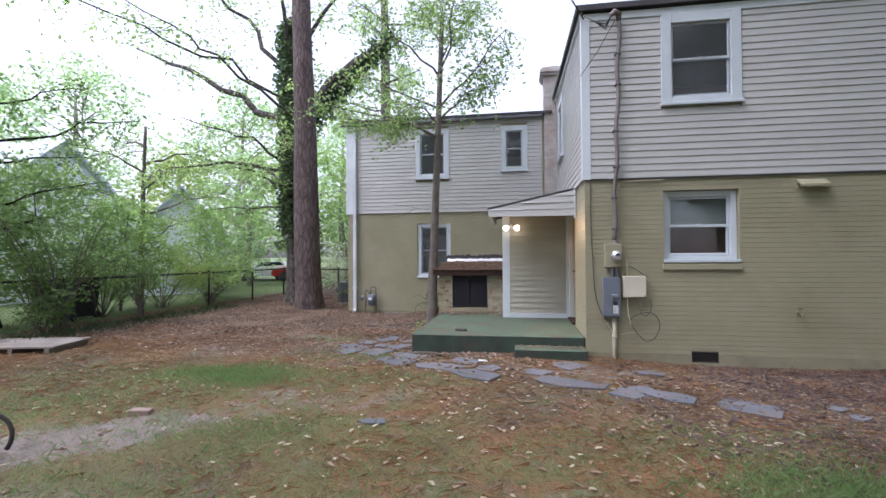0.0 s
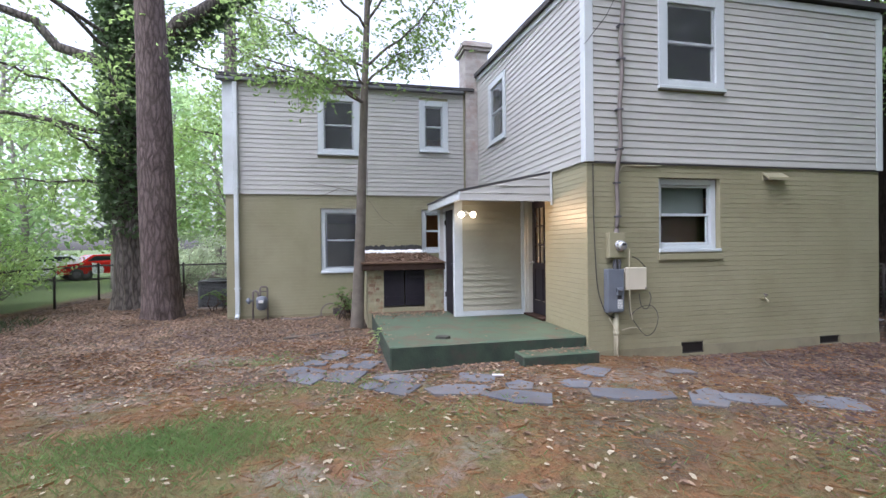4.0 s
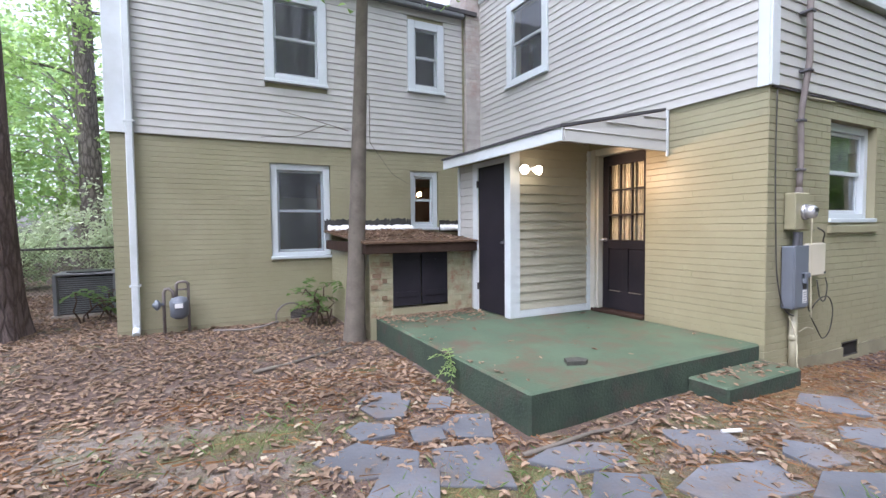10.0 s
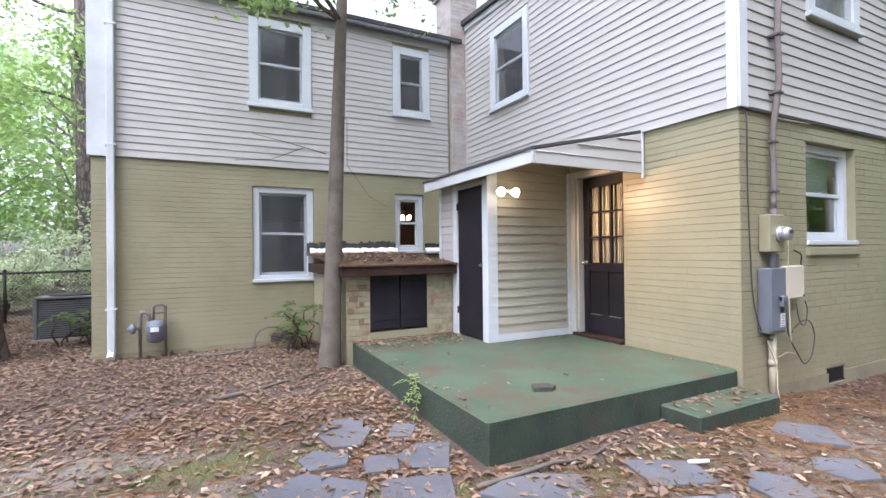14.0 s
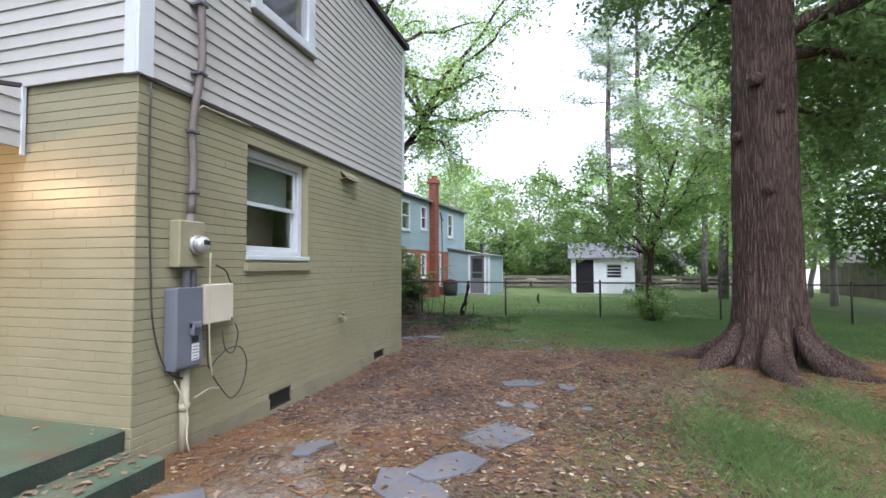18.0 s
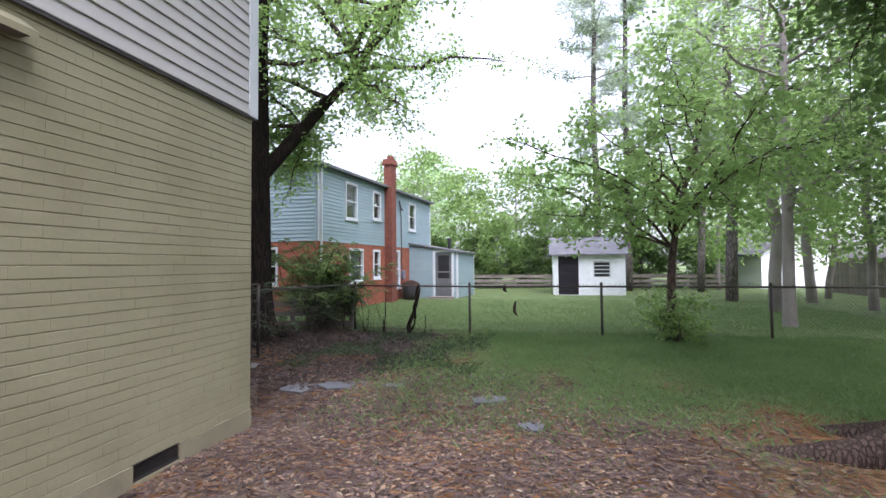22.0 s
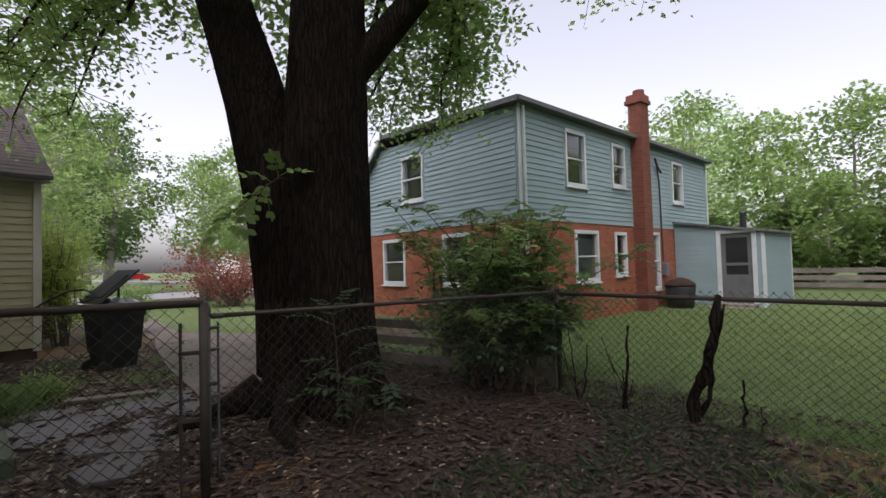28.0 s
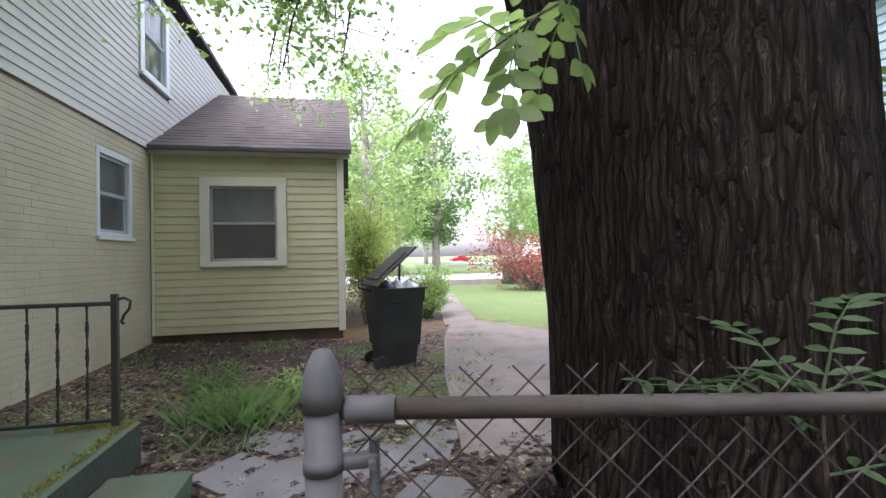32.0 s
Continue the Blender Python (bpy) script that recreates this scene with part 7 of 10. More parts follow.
feather_shrub("feathered_shrub", "large shrub with feathered green leaves by the neighbour's wall", (13.3, 10.5, -0.25), 800, 1.7, 2.35, 51, 0.09, LEAF)
feather_shrub("feathered_shrub", "dark feathered shrub leaning on the wire fence", (12.3, 9.95, -0.2), 230, 0.85, 1.1, 52, 0.085, LEAF_DARK)
feather_shrub("feathered_shrub", "light feathered shoots reaching over the fence", (12.6, 10.2, -0.2), 150, 1.25, 1.95, 53, 0.085, LEAF_CROWN)
feather_shrub("feathered_shrub", "feathered shrub arching over the wire fence", (12.45, 9.75, -0.2), 170, 0.85, 1.75, 57, 0.09, LEAF)
feather_shrub("feathered_sprout", "feathered sprout at the foot of the twin tree", (10.5, 10.02, -0.2), 9, 0.22, 0.6, 54, 0.09, LEAF_DARK)
feather_shrub("feathered_sprout", "feathered green sprout growing by the bulkhead", (-2.35, 12.4, -0.1), 14, 0.45, 0.75, 55, 0.11, LEAF)
feather_shrub("feathered_sprout", "feathered green sprout before the condenser", (-5.5, 14.7, -0.1), 12, 0.4, 0.5, 56, 0.11, LEAF)
shrub("fence_shrub", "many-stemmed shrub tangled in the wire fence", (-10.05, 8.8, -0.1), 14, 1.7, 3.3, LEAF, 0.12, 10, 61, 0.75, per=12, tip=0.5, flat=0.2, r=0.022)
shrub("fence_shrub", "layered light green shrub behind the wire fence", (-11.6, 13.6, -0.1), 18, 2.0, 2.3, LEAF_YELLOW, 0.10, 9, 68, 0.9, per=12, tip=0.5, flat=0.15)
shrub("fence_shrub", "layered light green shrub leaning over the fence", (-11.4, 11.2, -0.1), 16, 1.8, 2.5, LEAF_LIGHT, 0.10, 9, 69, 0.9, per=12, tip=0.5, flat=0.15)
shrub("fence_shrub", "bright shrub behind the wire fence", (-11.0, 15.2, -0.1), 16, 1.6, 2.1, LEAF_LIGHT, 0.13, 12, 62, 0.8, tip=0.45, flat=0.2)
shrub("fence_shrub", "thin bare-stemmed shrub in the wire fence", (-9.75, 10.7, -0.1), 9, 0.7, 1.9, LEAF, 0.10, 6, 63, 0.5, tip=0.6)
shrub("fence_shrub", "spreading light shrub behind the wire fence", (-11.6, 16.0, -0.1), 18, 2.0, 2.2, LEAF_LIGHT, 0.11, 9, 64, 0.8, tip=0.5, flat=0.2)
shrub("fence_shrub", "small shrub in the fence corner", (-9.9, 8.2, -0.1), 12, 1.0, 2.0, LEAF, 0.11, 10, 65, 0.5)
shrub("pale_shrub", "pale flowering shrub behind the condenser", (-5.6, 19.5, -0.1), 26, 1.9, 2.9, LEAF_PALE, 0.13, 16, 66, 0.7)
shrub("pale_shrub", "pale shrub beyond the far fence", (-8.2, 20.5, -0.1), 22, 1.6, 2.4, LEAF_PALE, 0.13, 14, 67, 0.7)
tree("leaning_tree", "leaning leafy tree behind the wire fence", (-12.0, 9.0, -0.1), (-13.2, 8.6, 5.5), 0.12, 0.05, BARK_DARK, LEAF, limbs_round(2.4, 6.4, 12, 2.6, R, (0.35, 0.95), 0.04), per=15, spread=0.9, n_leaf=14, size=0.14, seed=70, seg=12)
tree("leafy_tree", "light green tree by the fence", (-13.0, 14.2, -0.1), (-12.6, 14.0, 6.0), 0.12, 0.05, BARK_SMOOTH, LEAF_LIGHT, limbs_round(2.6, 6.0, 10, 2.8, R, (0.35, 0.95), 0.04), per=13, spread=1.1, n_leaf=24, size=0.13, seed=71, seg=12)
shrub("house_shrub", "yellow-green shrub beside the addition", (9.85, 18.7, -0.25), 22, 0.55, 2.7, LEAF_YELLOW, 0.09, 18, 72, 0.6)
shrub("house_shrub", "yellow-green shrub at the addition's corner", (9.9, 20.6, -0.25), 24, 0.65, 3.1, LEAF_YELLOW, 0.09, 18, 73, 0.6)
shrub("clipped_bush", "rounded clipped bush behind the dustbin", (11.15, 19.4, -0.25), 26, 0.5, 1.25, LEAF_LIGHT, 0.06, 24, 74, 0.3)
shrub("red_maple", "low spreading maple with copper-red leaves", (16.6, 26.5, -0.3), 34, 3.3, 2.6, LEAF_RED, 0.13, 18, 75, 0.9, r=0.03)
shrub("weeds", "tuft of green weeds among dry leaves", (8.1, 14.3, -0.2), 10, 0.3, 0.25, LEAF, 0.08, 6, 76, 0.18, 0.25, 0.004)
shrub("weeds", "green weeds beside the porch step", (9.0, 13.8, -0.2), 12, 0.4, 0.3, LEAF_LIGHT, 0.07, 7, 77, 0.2, 0.3, 0.004)

# compound leaves near the gate
def compound_leaf(V, F, s, q, d, L, leaf, m, aspect, rng):
    """One feathered leaf: a stalk with broad leaflets in pairs and one at the tip."""
    q, d = Vector(q), Vector(d).normalized()
    sd = d.cross(Vector((0, 0, 1))).normalized()
    s.tube([q, q + d * L * .5 + Vector((0, 0, 0.03)), q + d * L - Vector((0, 0, 0.1 * L))], [0.004, 0.003, 0.0015], 5, False)
    for k in range(1, m + 1):
        c = q + d * L * k / m + Vector((0, 0, 0.05 * math.sin(3.1 * k / m) - 0.1 * L * k / m))
        for sg in ((-1, 1) if k < m else (-1, 1, 0)):
            e = (sd * sg + d * (0.5 if sg else 1.0) + Vector((0, 0, rng.uniform(-0.4, 0.05)))).normalized()
            up = sd.cross(d).normalized()
            w = e.cross(up).normalized() * leaf * aspect * 0.5
            l = leaf * rng.uniform(0.8, 1.15)
            b = len(V)
            V += [tuple(c + e * l * u + w * h + up * leaf * z) for u, h, z in ((0, 0, 0), (0.25, 0.8, 0.05), (0.55, 1.0, 0.06), (0.82, 0.6, 0.03), (1, 0, -0.03), (0.82, -0.6, 0.03), (0.55, -1.0, 0.06), (0.25, -0.8, 0.05), (0.5, 0, 0.0))]
            F += [(b + 8, b + i, b + (i + 1) % 8) for i in range(8)]


def leaf_spray(name, label, category, at, stems, leaves, leaf, aspect, material, seed):
    rng = random.Random(seed)
    t = thing(name, label, category, at=at)
    V, F, st = [], [], Shape()
    for p, r in stems:
        part("stem", Shape().tube(p, [r * (1 - 0.7 * k / (len(p) - 1)) for k in range(len(p))], 6), BARK_OAK, t, "", True)
    for q, d, L, m in leaves:
        compound_leaf(V, F, st, q, d, L, leaf, m, aspect, rng)
    tagged(part("leaf_stalk", st, material, t), kind="stuff")
    ob = new("leaf_mass", quick_mesh("leaf_mass", np.array(V), np.array(F), material))
    ob.parent = t
    return tagged(ob, kind="stuff")


leaf_spray("overhanging_branch", "leafy shoot with broad paired leaflets on the twin-trunked tree", "branch", (10.36, 10.8, 2.03),
           [([(0.04, 0.03, 0.0), (-0.12, -0.1, -0.02), (-0.38, -0.2, -0.2), (-0.6, -0.26, -0.38)], 0.008)],
           [((-0.6, -0.26, -0.38), (-0.5, -0.1, -0.5), 0.26, 4), ((-0.55, -0.25, -0.34), (-0.45, 0.3, -0.4), 0.26, 4), ((-0.46, -0.22, -0.26), (-0.15, -0.2, -0.7), 0.25, 4), ((-0.38, -0.2, -0.2), (-0.5, 0.3, -0.25), 0.3, 5),
            ((-0.3, -0.17, -0.14), (0.1, -0.15, -0.6), 0.2, 3), ((-0.12, -0.1, -0.02), (-0.2, -0.1, 0.5), 0.2, 4), ((-0.1, -0.09, 0.0), (0.3, -0.2, 0.1), 0.2, 3), ((-0.2, -0.13, -0.08), (-0.4, 0.3, 0.2), 0.24, 4), ((-0.42, -0.21, -0.23), (-0.1, 0.5, -0.5), 0.3, 5), ((-0.25, -0.15, -0.1), (-0.1, 0.4, -0.5), 0.3, 5), ((-0.5, -0.24, -0.3), (-0.6, -0.3, -0.1), 0.22, 4)], 0.092, 0.6, LEAF_CROWN, 91)
leaf_spray("fence_sapling", "young shoot with large feathered leaves beside the wire fence", "shrub", (10.5, 10.25, -0.2),
           [([(0, 0, -0.05), (0.02, 0.0, 0.4), (-0.03, -0.05, 0.75), (-0.08, -0.08, 1.0)], 0.012), ([(0.05, 0, -0.05), (0.2, -0.1, 0.3), (0.28, -0.12, 0.55)], 0.009)],
           [((-0.08, -0.08, 1.0), (-0.6, -0.1, 0.1), 0.36, 7), ((-0.08, -0.08, 1.0), (0.7, -0.2, 0.15), 0.42, 8), ((-0.06, -0.06, 0.95), (0.1, 0.6, 0.3), 0.45, 7), ((-0.05, -0.06, 0.9), (-0.6, 0.2, 0.25), 0.4, 7),
            ((-0.03, -0.05, 0.8), (0.6, -0.25, 0.1), 0.45, 8),
            ((0.28, -0.12, 0.55), (0.8, -0.2, 0.2), 0.55, 8), ((0.1, -0.05, 0.62), (0.7, -0.05, 0.15), 0.4, 7), ((-0.08, -0.08, 0.98), (0.55, 0.3, 0.4), 0.45, 7)], 0.075, 0.34, LEAF_DARK, 92)

leaf_spray("patio_fern", "small feathered fern rooted in the patio's cracked edge", "fern", (-1.895, 8.85, 0.08),
           [([(0.01, 0, 0.0), (-0.03, 0.0, 0.05), (-0.05, 0.01, 0.1)], 0.005)],
           [((-0.05, 0, 0.1), (-0.4, 0.6, 0.1), 0.2, 6), ((-0.04, 0, 0.09), (-0.5, -0.5, -0.1), 0.18, 5), ((-0.03, 0, 0.06), (-0.7, 0.1, -0.4), 0.2, 6), ((-0.05, 0, 0.1), (0.2, 0.8, 0.3), 0.2, 6), ((-0.02, 0, 0.05), (-0.3, -0.2, -0.7), 0.18, 5)], 0.05, 0.36, LEAF_LIGHT, 95)

# ---- woods and distant trees ----
def far_tree(at, h, crown_r, material, seed, trunk_r=0.2, lo=0.25, n=2600, size=0.34, label="leafy tree in the distance", bark_m=None, name="distant_tree"):
    rng = np.random.default_rng(seed)
    t = thing(name, label, "tree", at=at)
    r2 = random.Random(seed)
    path = wander((0, 0, -0.2), (r2.uniform(-.4, .4), r2.uniform(-.4, .4), h * 0.9), 8, 0.12, r2)
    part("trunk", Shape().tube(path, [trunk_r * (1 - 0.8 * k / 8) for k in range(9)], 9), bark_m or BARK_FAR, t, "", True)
    s, cl = Shape(), []
    k = 40
    for i in range(k):
        z = h * (lo + (1 - lo) * (i + r2.random()) / k)
        f = math.sin(math.pi * min(max((z / h - lo) / (1 - lo), 0.04), 0.97)) ** 0.6
        a = i * 2.4 + r2.uniform(-.5, .5)
        rr = crown_r * f * r2.uniform(0.3, 1.0)
        c = (rr * math.cos(a), rr * math.sin(a), z)
        cl.append((c, crown_r * r2.uniform(0.2, 0.36)))
        s.tube([(0, 0, max(z - 0.25 * rr - 0.3, 0.1)), (c[0] * .5, c[1] * .5, z - 0.05 * rr), c], [trunk_r * 0.16, trunk_r * 0.1, 0.012], 5)
    tagged(part("limb_mass", s, bark_m or BARK_FAR, t), kind="stuff")
    per = n // k
    P = []
    for c, rad in cl:
        d = rng.normal(0, 1, (per, 3))
        d /= np.linalg.norm(d, axis=1)[:, None]
        d *= (rng.random((per, 1)) ** 0.4) * rad * np.array([[1, 1, 0.7]])
        P.append(np.array(c) + d)
    ob = new("crown", leaf_mesh("crown", np.concatenate(P), size, material, 0.6, rng=rng))
    ob.parent = t
    return t


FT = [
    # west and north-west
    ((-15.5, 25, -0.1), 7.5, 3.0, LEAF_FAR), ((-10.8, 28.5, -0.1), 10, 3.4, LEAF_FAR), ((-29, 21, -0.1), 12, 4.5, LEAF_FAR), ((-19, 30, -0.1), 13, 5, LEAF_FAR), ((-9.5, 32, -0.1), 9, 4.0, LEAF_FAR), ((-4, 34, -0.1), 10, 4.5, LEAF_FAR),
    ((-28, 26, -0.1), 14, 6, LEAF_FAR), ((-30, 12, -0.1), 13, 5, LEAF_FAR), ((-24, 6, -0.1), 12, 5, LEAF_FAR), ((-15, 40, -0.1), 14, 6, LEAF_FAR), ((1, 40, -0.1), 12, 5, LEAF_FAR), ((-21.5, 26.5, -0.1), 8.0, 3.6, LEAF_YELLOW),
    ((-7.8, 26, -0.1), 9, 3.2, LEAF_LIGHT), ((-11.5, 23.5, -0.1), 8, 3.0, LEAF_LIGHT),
    # south, behind the yard: out of view, added to block the south sky
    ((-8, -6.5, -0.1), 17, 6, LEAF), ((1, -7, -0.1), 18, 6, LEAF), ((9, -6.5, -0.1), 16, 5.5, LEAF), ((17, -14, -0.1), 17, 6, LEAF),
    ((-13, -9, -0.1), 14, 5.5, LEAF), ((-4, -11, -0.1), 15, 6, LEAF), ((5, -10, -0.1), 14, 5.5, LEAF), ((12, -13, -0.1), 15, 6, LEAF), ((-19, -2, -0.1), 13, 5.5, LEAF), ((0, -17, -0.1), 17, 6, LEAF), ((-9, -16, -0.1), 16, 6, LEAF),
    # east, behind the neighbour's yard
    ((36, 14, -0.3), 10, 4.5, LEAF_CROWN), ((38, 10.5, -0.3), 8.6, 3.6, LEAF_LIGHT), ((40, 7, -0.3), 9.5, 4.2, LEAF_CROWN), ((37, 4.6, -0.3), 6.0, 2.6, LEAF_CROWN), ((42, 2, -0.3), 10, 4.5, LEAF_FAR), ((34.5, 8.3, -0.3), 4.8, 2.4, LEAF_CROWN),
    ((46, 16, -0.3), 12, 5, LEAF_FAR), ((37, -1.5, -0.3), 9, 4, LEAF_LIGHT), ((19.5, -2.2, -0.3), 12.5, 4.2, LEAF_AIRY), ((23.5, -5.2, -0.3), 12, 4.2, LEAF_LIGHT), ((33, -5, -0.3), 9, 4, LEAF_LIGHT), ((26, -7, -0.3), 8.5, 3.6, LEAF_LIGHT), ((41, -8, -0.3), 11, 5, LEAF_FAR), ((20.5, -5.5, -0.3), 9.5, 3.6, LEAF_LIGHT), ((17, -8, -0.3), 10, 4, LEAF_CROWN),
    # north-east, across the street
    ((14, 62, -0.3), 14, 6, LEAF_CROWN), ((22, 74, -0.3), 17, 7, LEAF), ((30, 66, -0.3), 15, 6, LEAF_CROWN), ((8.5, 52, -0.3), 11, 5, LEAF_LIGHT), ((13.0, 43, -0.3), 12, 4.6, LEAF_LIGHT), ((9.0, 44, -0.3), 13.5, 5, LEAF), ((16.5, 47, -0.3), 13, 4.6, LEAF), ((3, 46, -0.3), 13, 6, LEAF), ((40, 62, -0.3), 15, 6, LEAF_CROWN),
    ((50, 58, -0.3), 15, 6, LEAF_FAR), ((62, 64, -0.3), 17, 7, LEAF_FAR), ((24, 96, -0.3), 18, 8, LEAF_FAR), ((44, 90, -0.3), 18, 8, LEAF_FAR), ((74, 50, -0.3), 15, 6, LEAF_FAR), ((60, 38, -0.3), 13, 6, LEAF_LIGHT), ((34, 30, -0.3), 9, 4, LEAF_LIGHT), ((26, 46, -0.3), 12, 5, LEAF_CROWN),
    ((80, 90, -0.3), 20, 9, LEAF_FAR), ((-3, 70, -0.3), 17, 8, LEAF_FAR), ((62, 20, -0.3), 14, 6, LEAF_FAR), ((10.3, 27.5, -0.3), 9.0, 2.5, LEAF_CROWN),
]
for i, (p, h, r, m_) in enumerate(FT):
    # Crowns to the south are thickened to hold back sky light.
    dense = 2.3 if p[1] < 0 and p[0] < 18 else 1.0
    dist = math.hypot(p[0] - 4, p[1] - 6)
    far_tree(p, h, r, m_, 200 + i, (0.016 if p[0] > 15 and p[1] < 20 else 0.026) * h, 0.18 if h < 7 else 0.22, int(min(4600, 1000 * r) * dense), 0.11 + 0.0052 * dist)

for k, (p, h, r, m_) in enumerate((((-12.0, 8.2, -0.1), 3.8, 1.7, LEAF_CROWN), ((-12.8, 10.6, -0.1), 4.2, 1.8, LEAF_CROWN), ((-12.2, 12.6, -0.1), 3.4, 1.6, LEAF_AIRY), ((-13.2, 6.4, -0.1), 5.0, 2.0, LEAF_CROWN), ((-12.6, 17.2, -0.1), 3.6, 1.6, LEAF_AIRY))):
    far_tree(p, h, r, m_, 270 + k, 0.05, 0.16, 4200, 0.13, "leafy young tree behind the wire fence", BARK_SMOOTH, "hedge_tree")
for k, (p, h, r) in enumerate((((36.0, 13.0, -0.3), 3.4, 2.2), ((36.5, 9.6, -0.3), 3.8, 2.4), ((36.2, 6.2, -0.3), 3.2, 2.1), ((37.0, 2.6, -0.3), 3.6, 2.4), ((36.6, -1.2, -0.3), 3.2, 2.2), ((35.8, -4.6, -0.3), 3.4, 2.2))):
    far_tree(p, h, r, LEAF, 310 + k, 0.05, 0.05, 3400, 0.26, "dense green shrub along the far board fence", BARK_FAR, "distant_shrub")
far_tree((15.2, -5.2, -0.3), 11.0, 4.4, LEAF, 290, 0.26, 0.16, 15000, 0.2, "dense dark green maple with low boughs")


def far_conifer(at, h, seed, r=0.24, start=0.35, reach=2.6):
    """A tall pine with a bare lower trunk and ragged whorls of needles."""
    rng = np.random.default_rng(seed)
    r2 = random.Random(seed)
    t = thing("tall_pine", "tall grey-trunked pine with ragged needle boughs", "tree", at=at)
    part("trunk", Shape().tube([(0.1 * math.sin(k), 0.08 * math.cos(k * 1.3), h * k / 10 - 0.2) for k in range(11)], [r * (0.72 - 0.5 * k / 10) for k in range(11)], 14), BARK_GREY, t, "", True)
    s, P = Shape(), []
    for i in range(34):
        z = h * (start + (1 - start) * min(max(i / 34 + r2.uniform(-0.05, 0.05), 0), 1))
        a = r2.uniform(0, 6.283)
        L = reach * (1.25 - 0.8 * i / 34) * r2.uniform(0.3, 1.25)
        e = np.array((L * math.cos(a), L * math.sin(a), z + r2.uniform(-0.1, 0.35) * L))
        s.tube([(0, 0, z), tuple(e * np.array((.5, .5, 0)) + np.array((0, 0, z + 0.02))), tuple(e)], [0.04, 0.025, 0.008], 5)
        for k in range(7):
            u = 0.35 + 0.65 * k / 6
            c = np.array((e[0] * u, e[1] * u, z + 0.25 * L * u * u))
            P.append(c + rng.normal(0, 0.30, (30, 3)) * np.array([[1, 1, 0.55]]))
    tagged(part("limb_mass", s, BARK_FAR, t), kind="stuff")
    ob = new("needles", leaf_mesh("needles", np.concatenate(P), 0.3, NEEDLE, 0.12, rng=rng))
    ob.parent = t
    return t


for i, (p, h, r) in enumerate((((29.5, 2.2, -0.3), 21, 0.32), ((31.5, 0.2, -0.3), 23, 0.34), ((24.0, -2.6, -0.3), 20, 0.33), ((30.5, -3.4, -0.3), 20, 0.28))):
    far_conifer(p, h, 300 + i, r)


# ---- fences ----
def gz(x, y):
    return float(ground_z(np.array(float(x)), np.array(float(y))))


def chain_mesh(a, b, z0, z1, gap=0.06, r=0.0019, seg=3):
    """Woven wire between two points: crossed slanting wires, hooked at the top."""
    a, b = Vector((*a, 0)), Vector((*b, 0))
    L = (b - a).length
    d = (b - a).normalized()
    n = Vector((-d.y, d.x, 0)) * r * 1.6
    s, h = Shape(), z1 - z0
    k = int((L + h) / gap)
    for i in range(k + 1):
        for sg in (1, -1):
            u0 = i * gap - (h if sg == 1 else 0)
            u1 = u0 + h * sg if sg == 1 else i * gap - h
            if sg == -1:
                u0 = i * gap
            za, zb = z0, z1
            ua, ub = u0, u1
            if ua < 0:
                za, ua = z0 + (0 - u0) / (u1 - u0) * h, 0
            if ua > L:
                if u1 >= L:
                    continue
                za, ua = z0 + (L - u0) / (u1 - u0) * h, L
            if ub < 0:
                zb, ub = z0 + (0 - u0) / (u1 - u0) * h, 0
            if ub > L:
                zb, ub = z0 + (L - u0) / (u1 - u0) * h, L
            if zb - za < 0.02:
                continue
            s.tube([a + d * ua + n * sg + Vector((0, 0, za)), a + d * ub + n * sg + Vector((0, 0, zb))], r, seg, False)
    return s


def fence_run(name, label, pts, height, r_post=0.028, gap=0.06, wire=0.0019, posts_only=(), m=None, top_r=0.02, cap=True, skip=()):
    """A wire fence along points: a post at each, top rail and woven wire between."""
    m = m or FENCE_DARK
    f = thing(name, label, "fence", at=(*pts[0], gz(*pts[0])))
    o = pose(-pts[0][0], -pts[0][1], -gz(*pts[0]))
    for n_p, p in enumerate(pts):
        if n_p in skip:
            continue
        g = gz(*p)
        s = Shape(o)
        s.tube([(*p, g - 0.15), (*p, g + height)], r_post, 12)
        post = part("post", s, m, f, "", True)
        if cap:
            part("post_cap", Shape(o).disc((*p, g + height), (0, 0, 1), [(0, r_post * 1.15), (0.025, r_post * 1.15), (0.045, r_post * 0.9), (0.06, r_post * 0.4), (0.065, 0.002)], 12), m, post, "", True)
    for p, q in zip(pts, pts[1:]):
        zp, zq = gz(*p) + height - 0.03, gz(*q) + height - 0.03
        part("top_rail", Shape(o).tube([(*p, zp), (*q, zq)], top_r, 10), m, f, "", True)
        w = part("wire_mesh", Shape(o @ Matrix()).add(*mesh_between(p, q, height, gap, wire)), m, f)
        tagged(w, kind="stuff")
    return f


def mesh_between(p, q, height, gap, wire):
    s = chain_mesh(p, q, gz(*p) + 0.03, gz(*p) + height + 0.03, gap, wire)
    return s.v, s.f


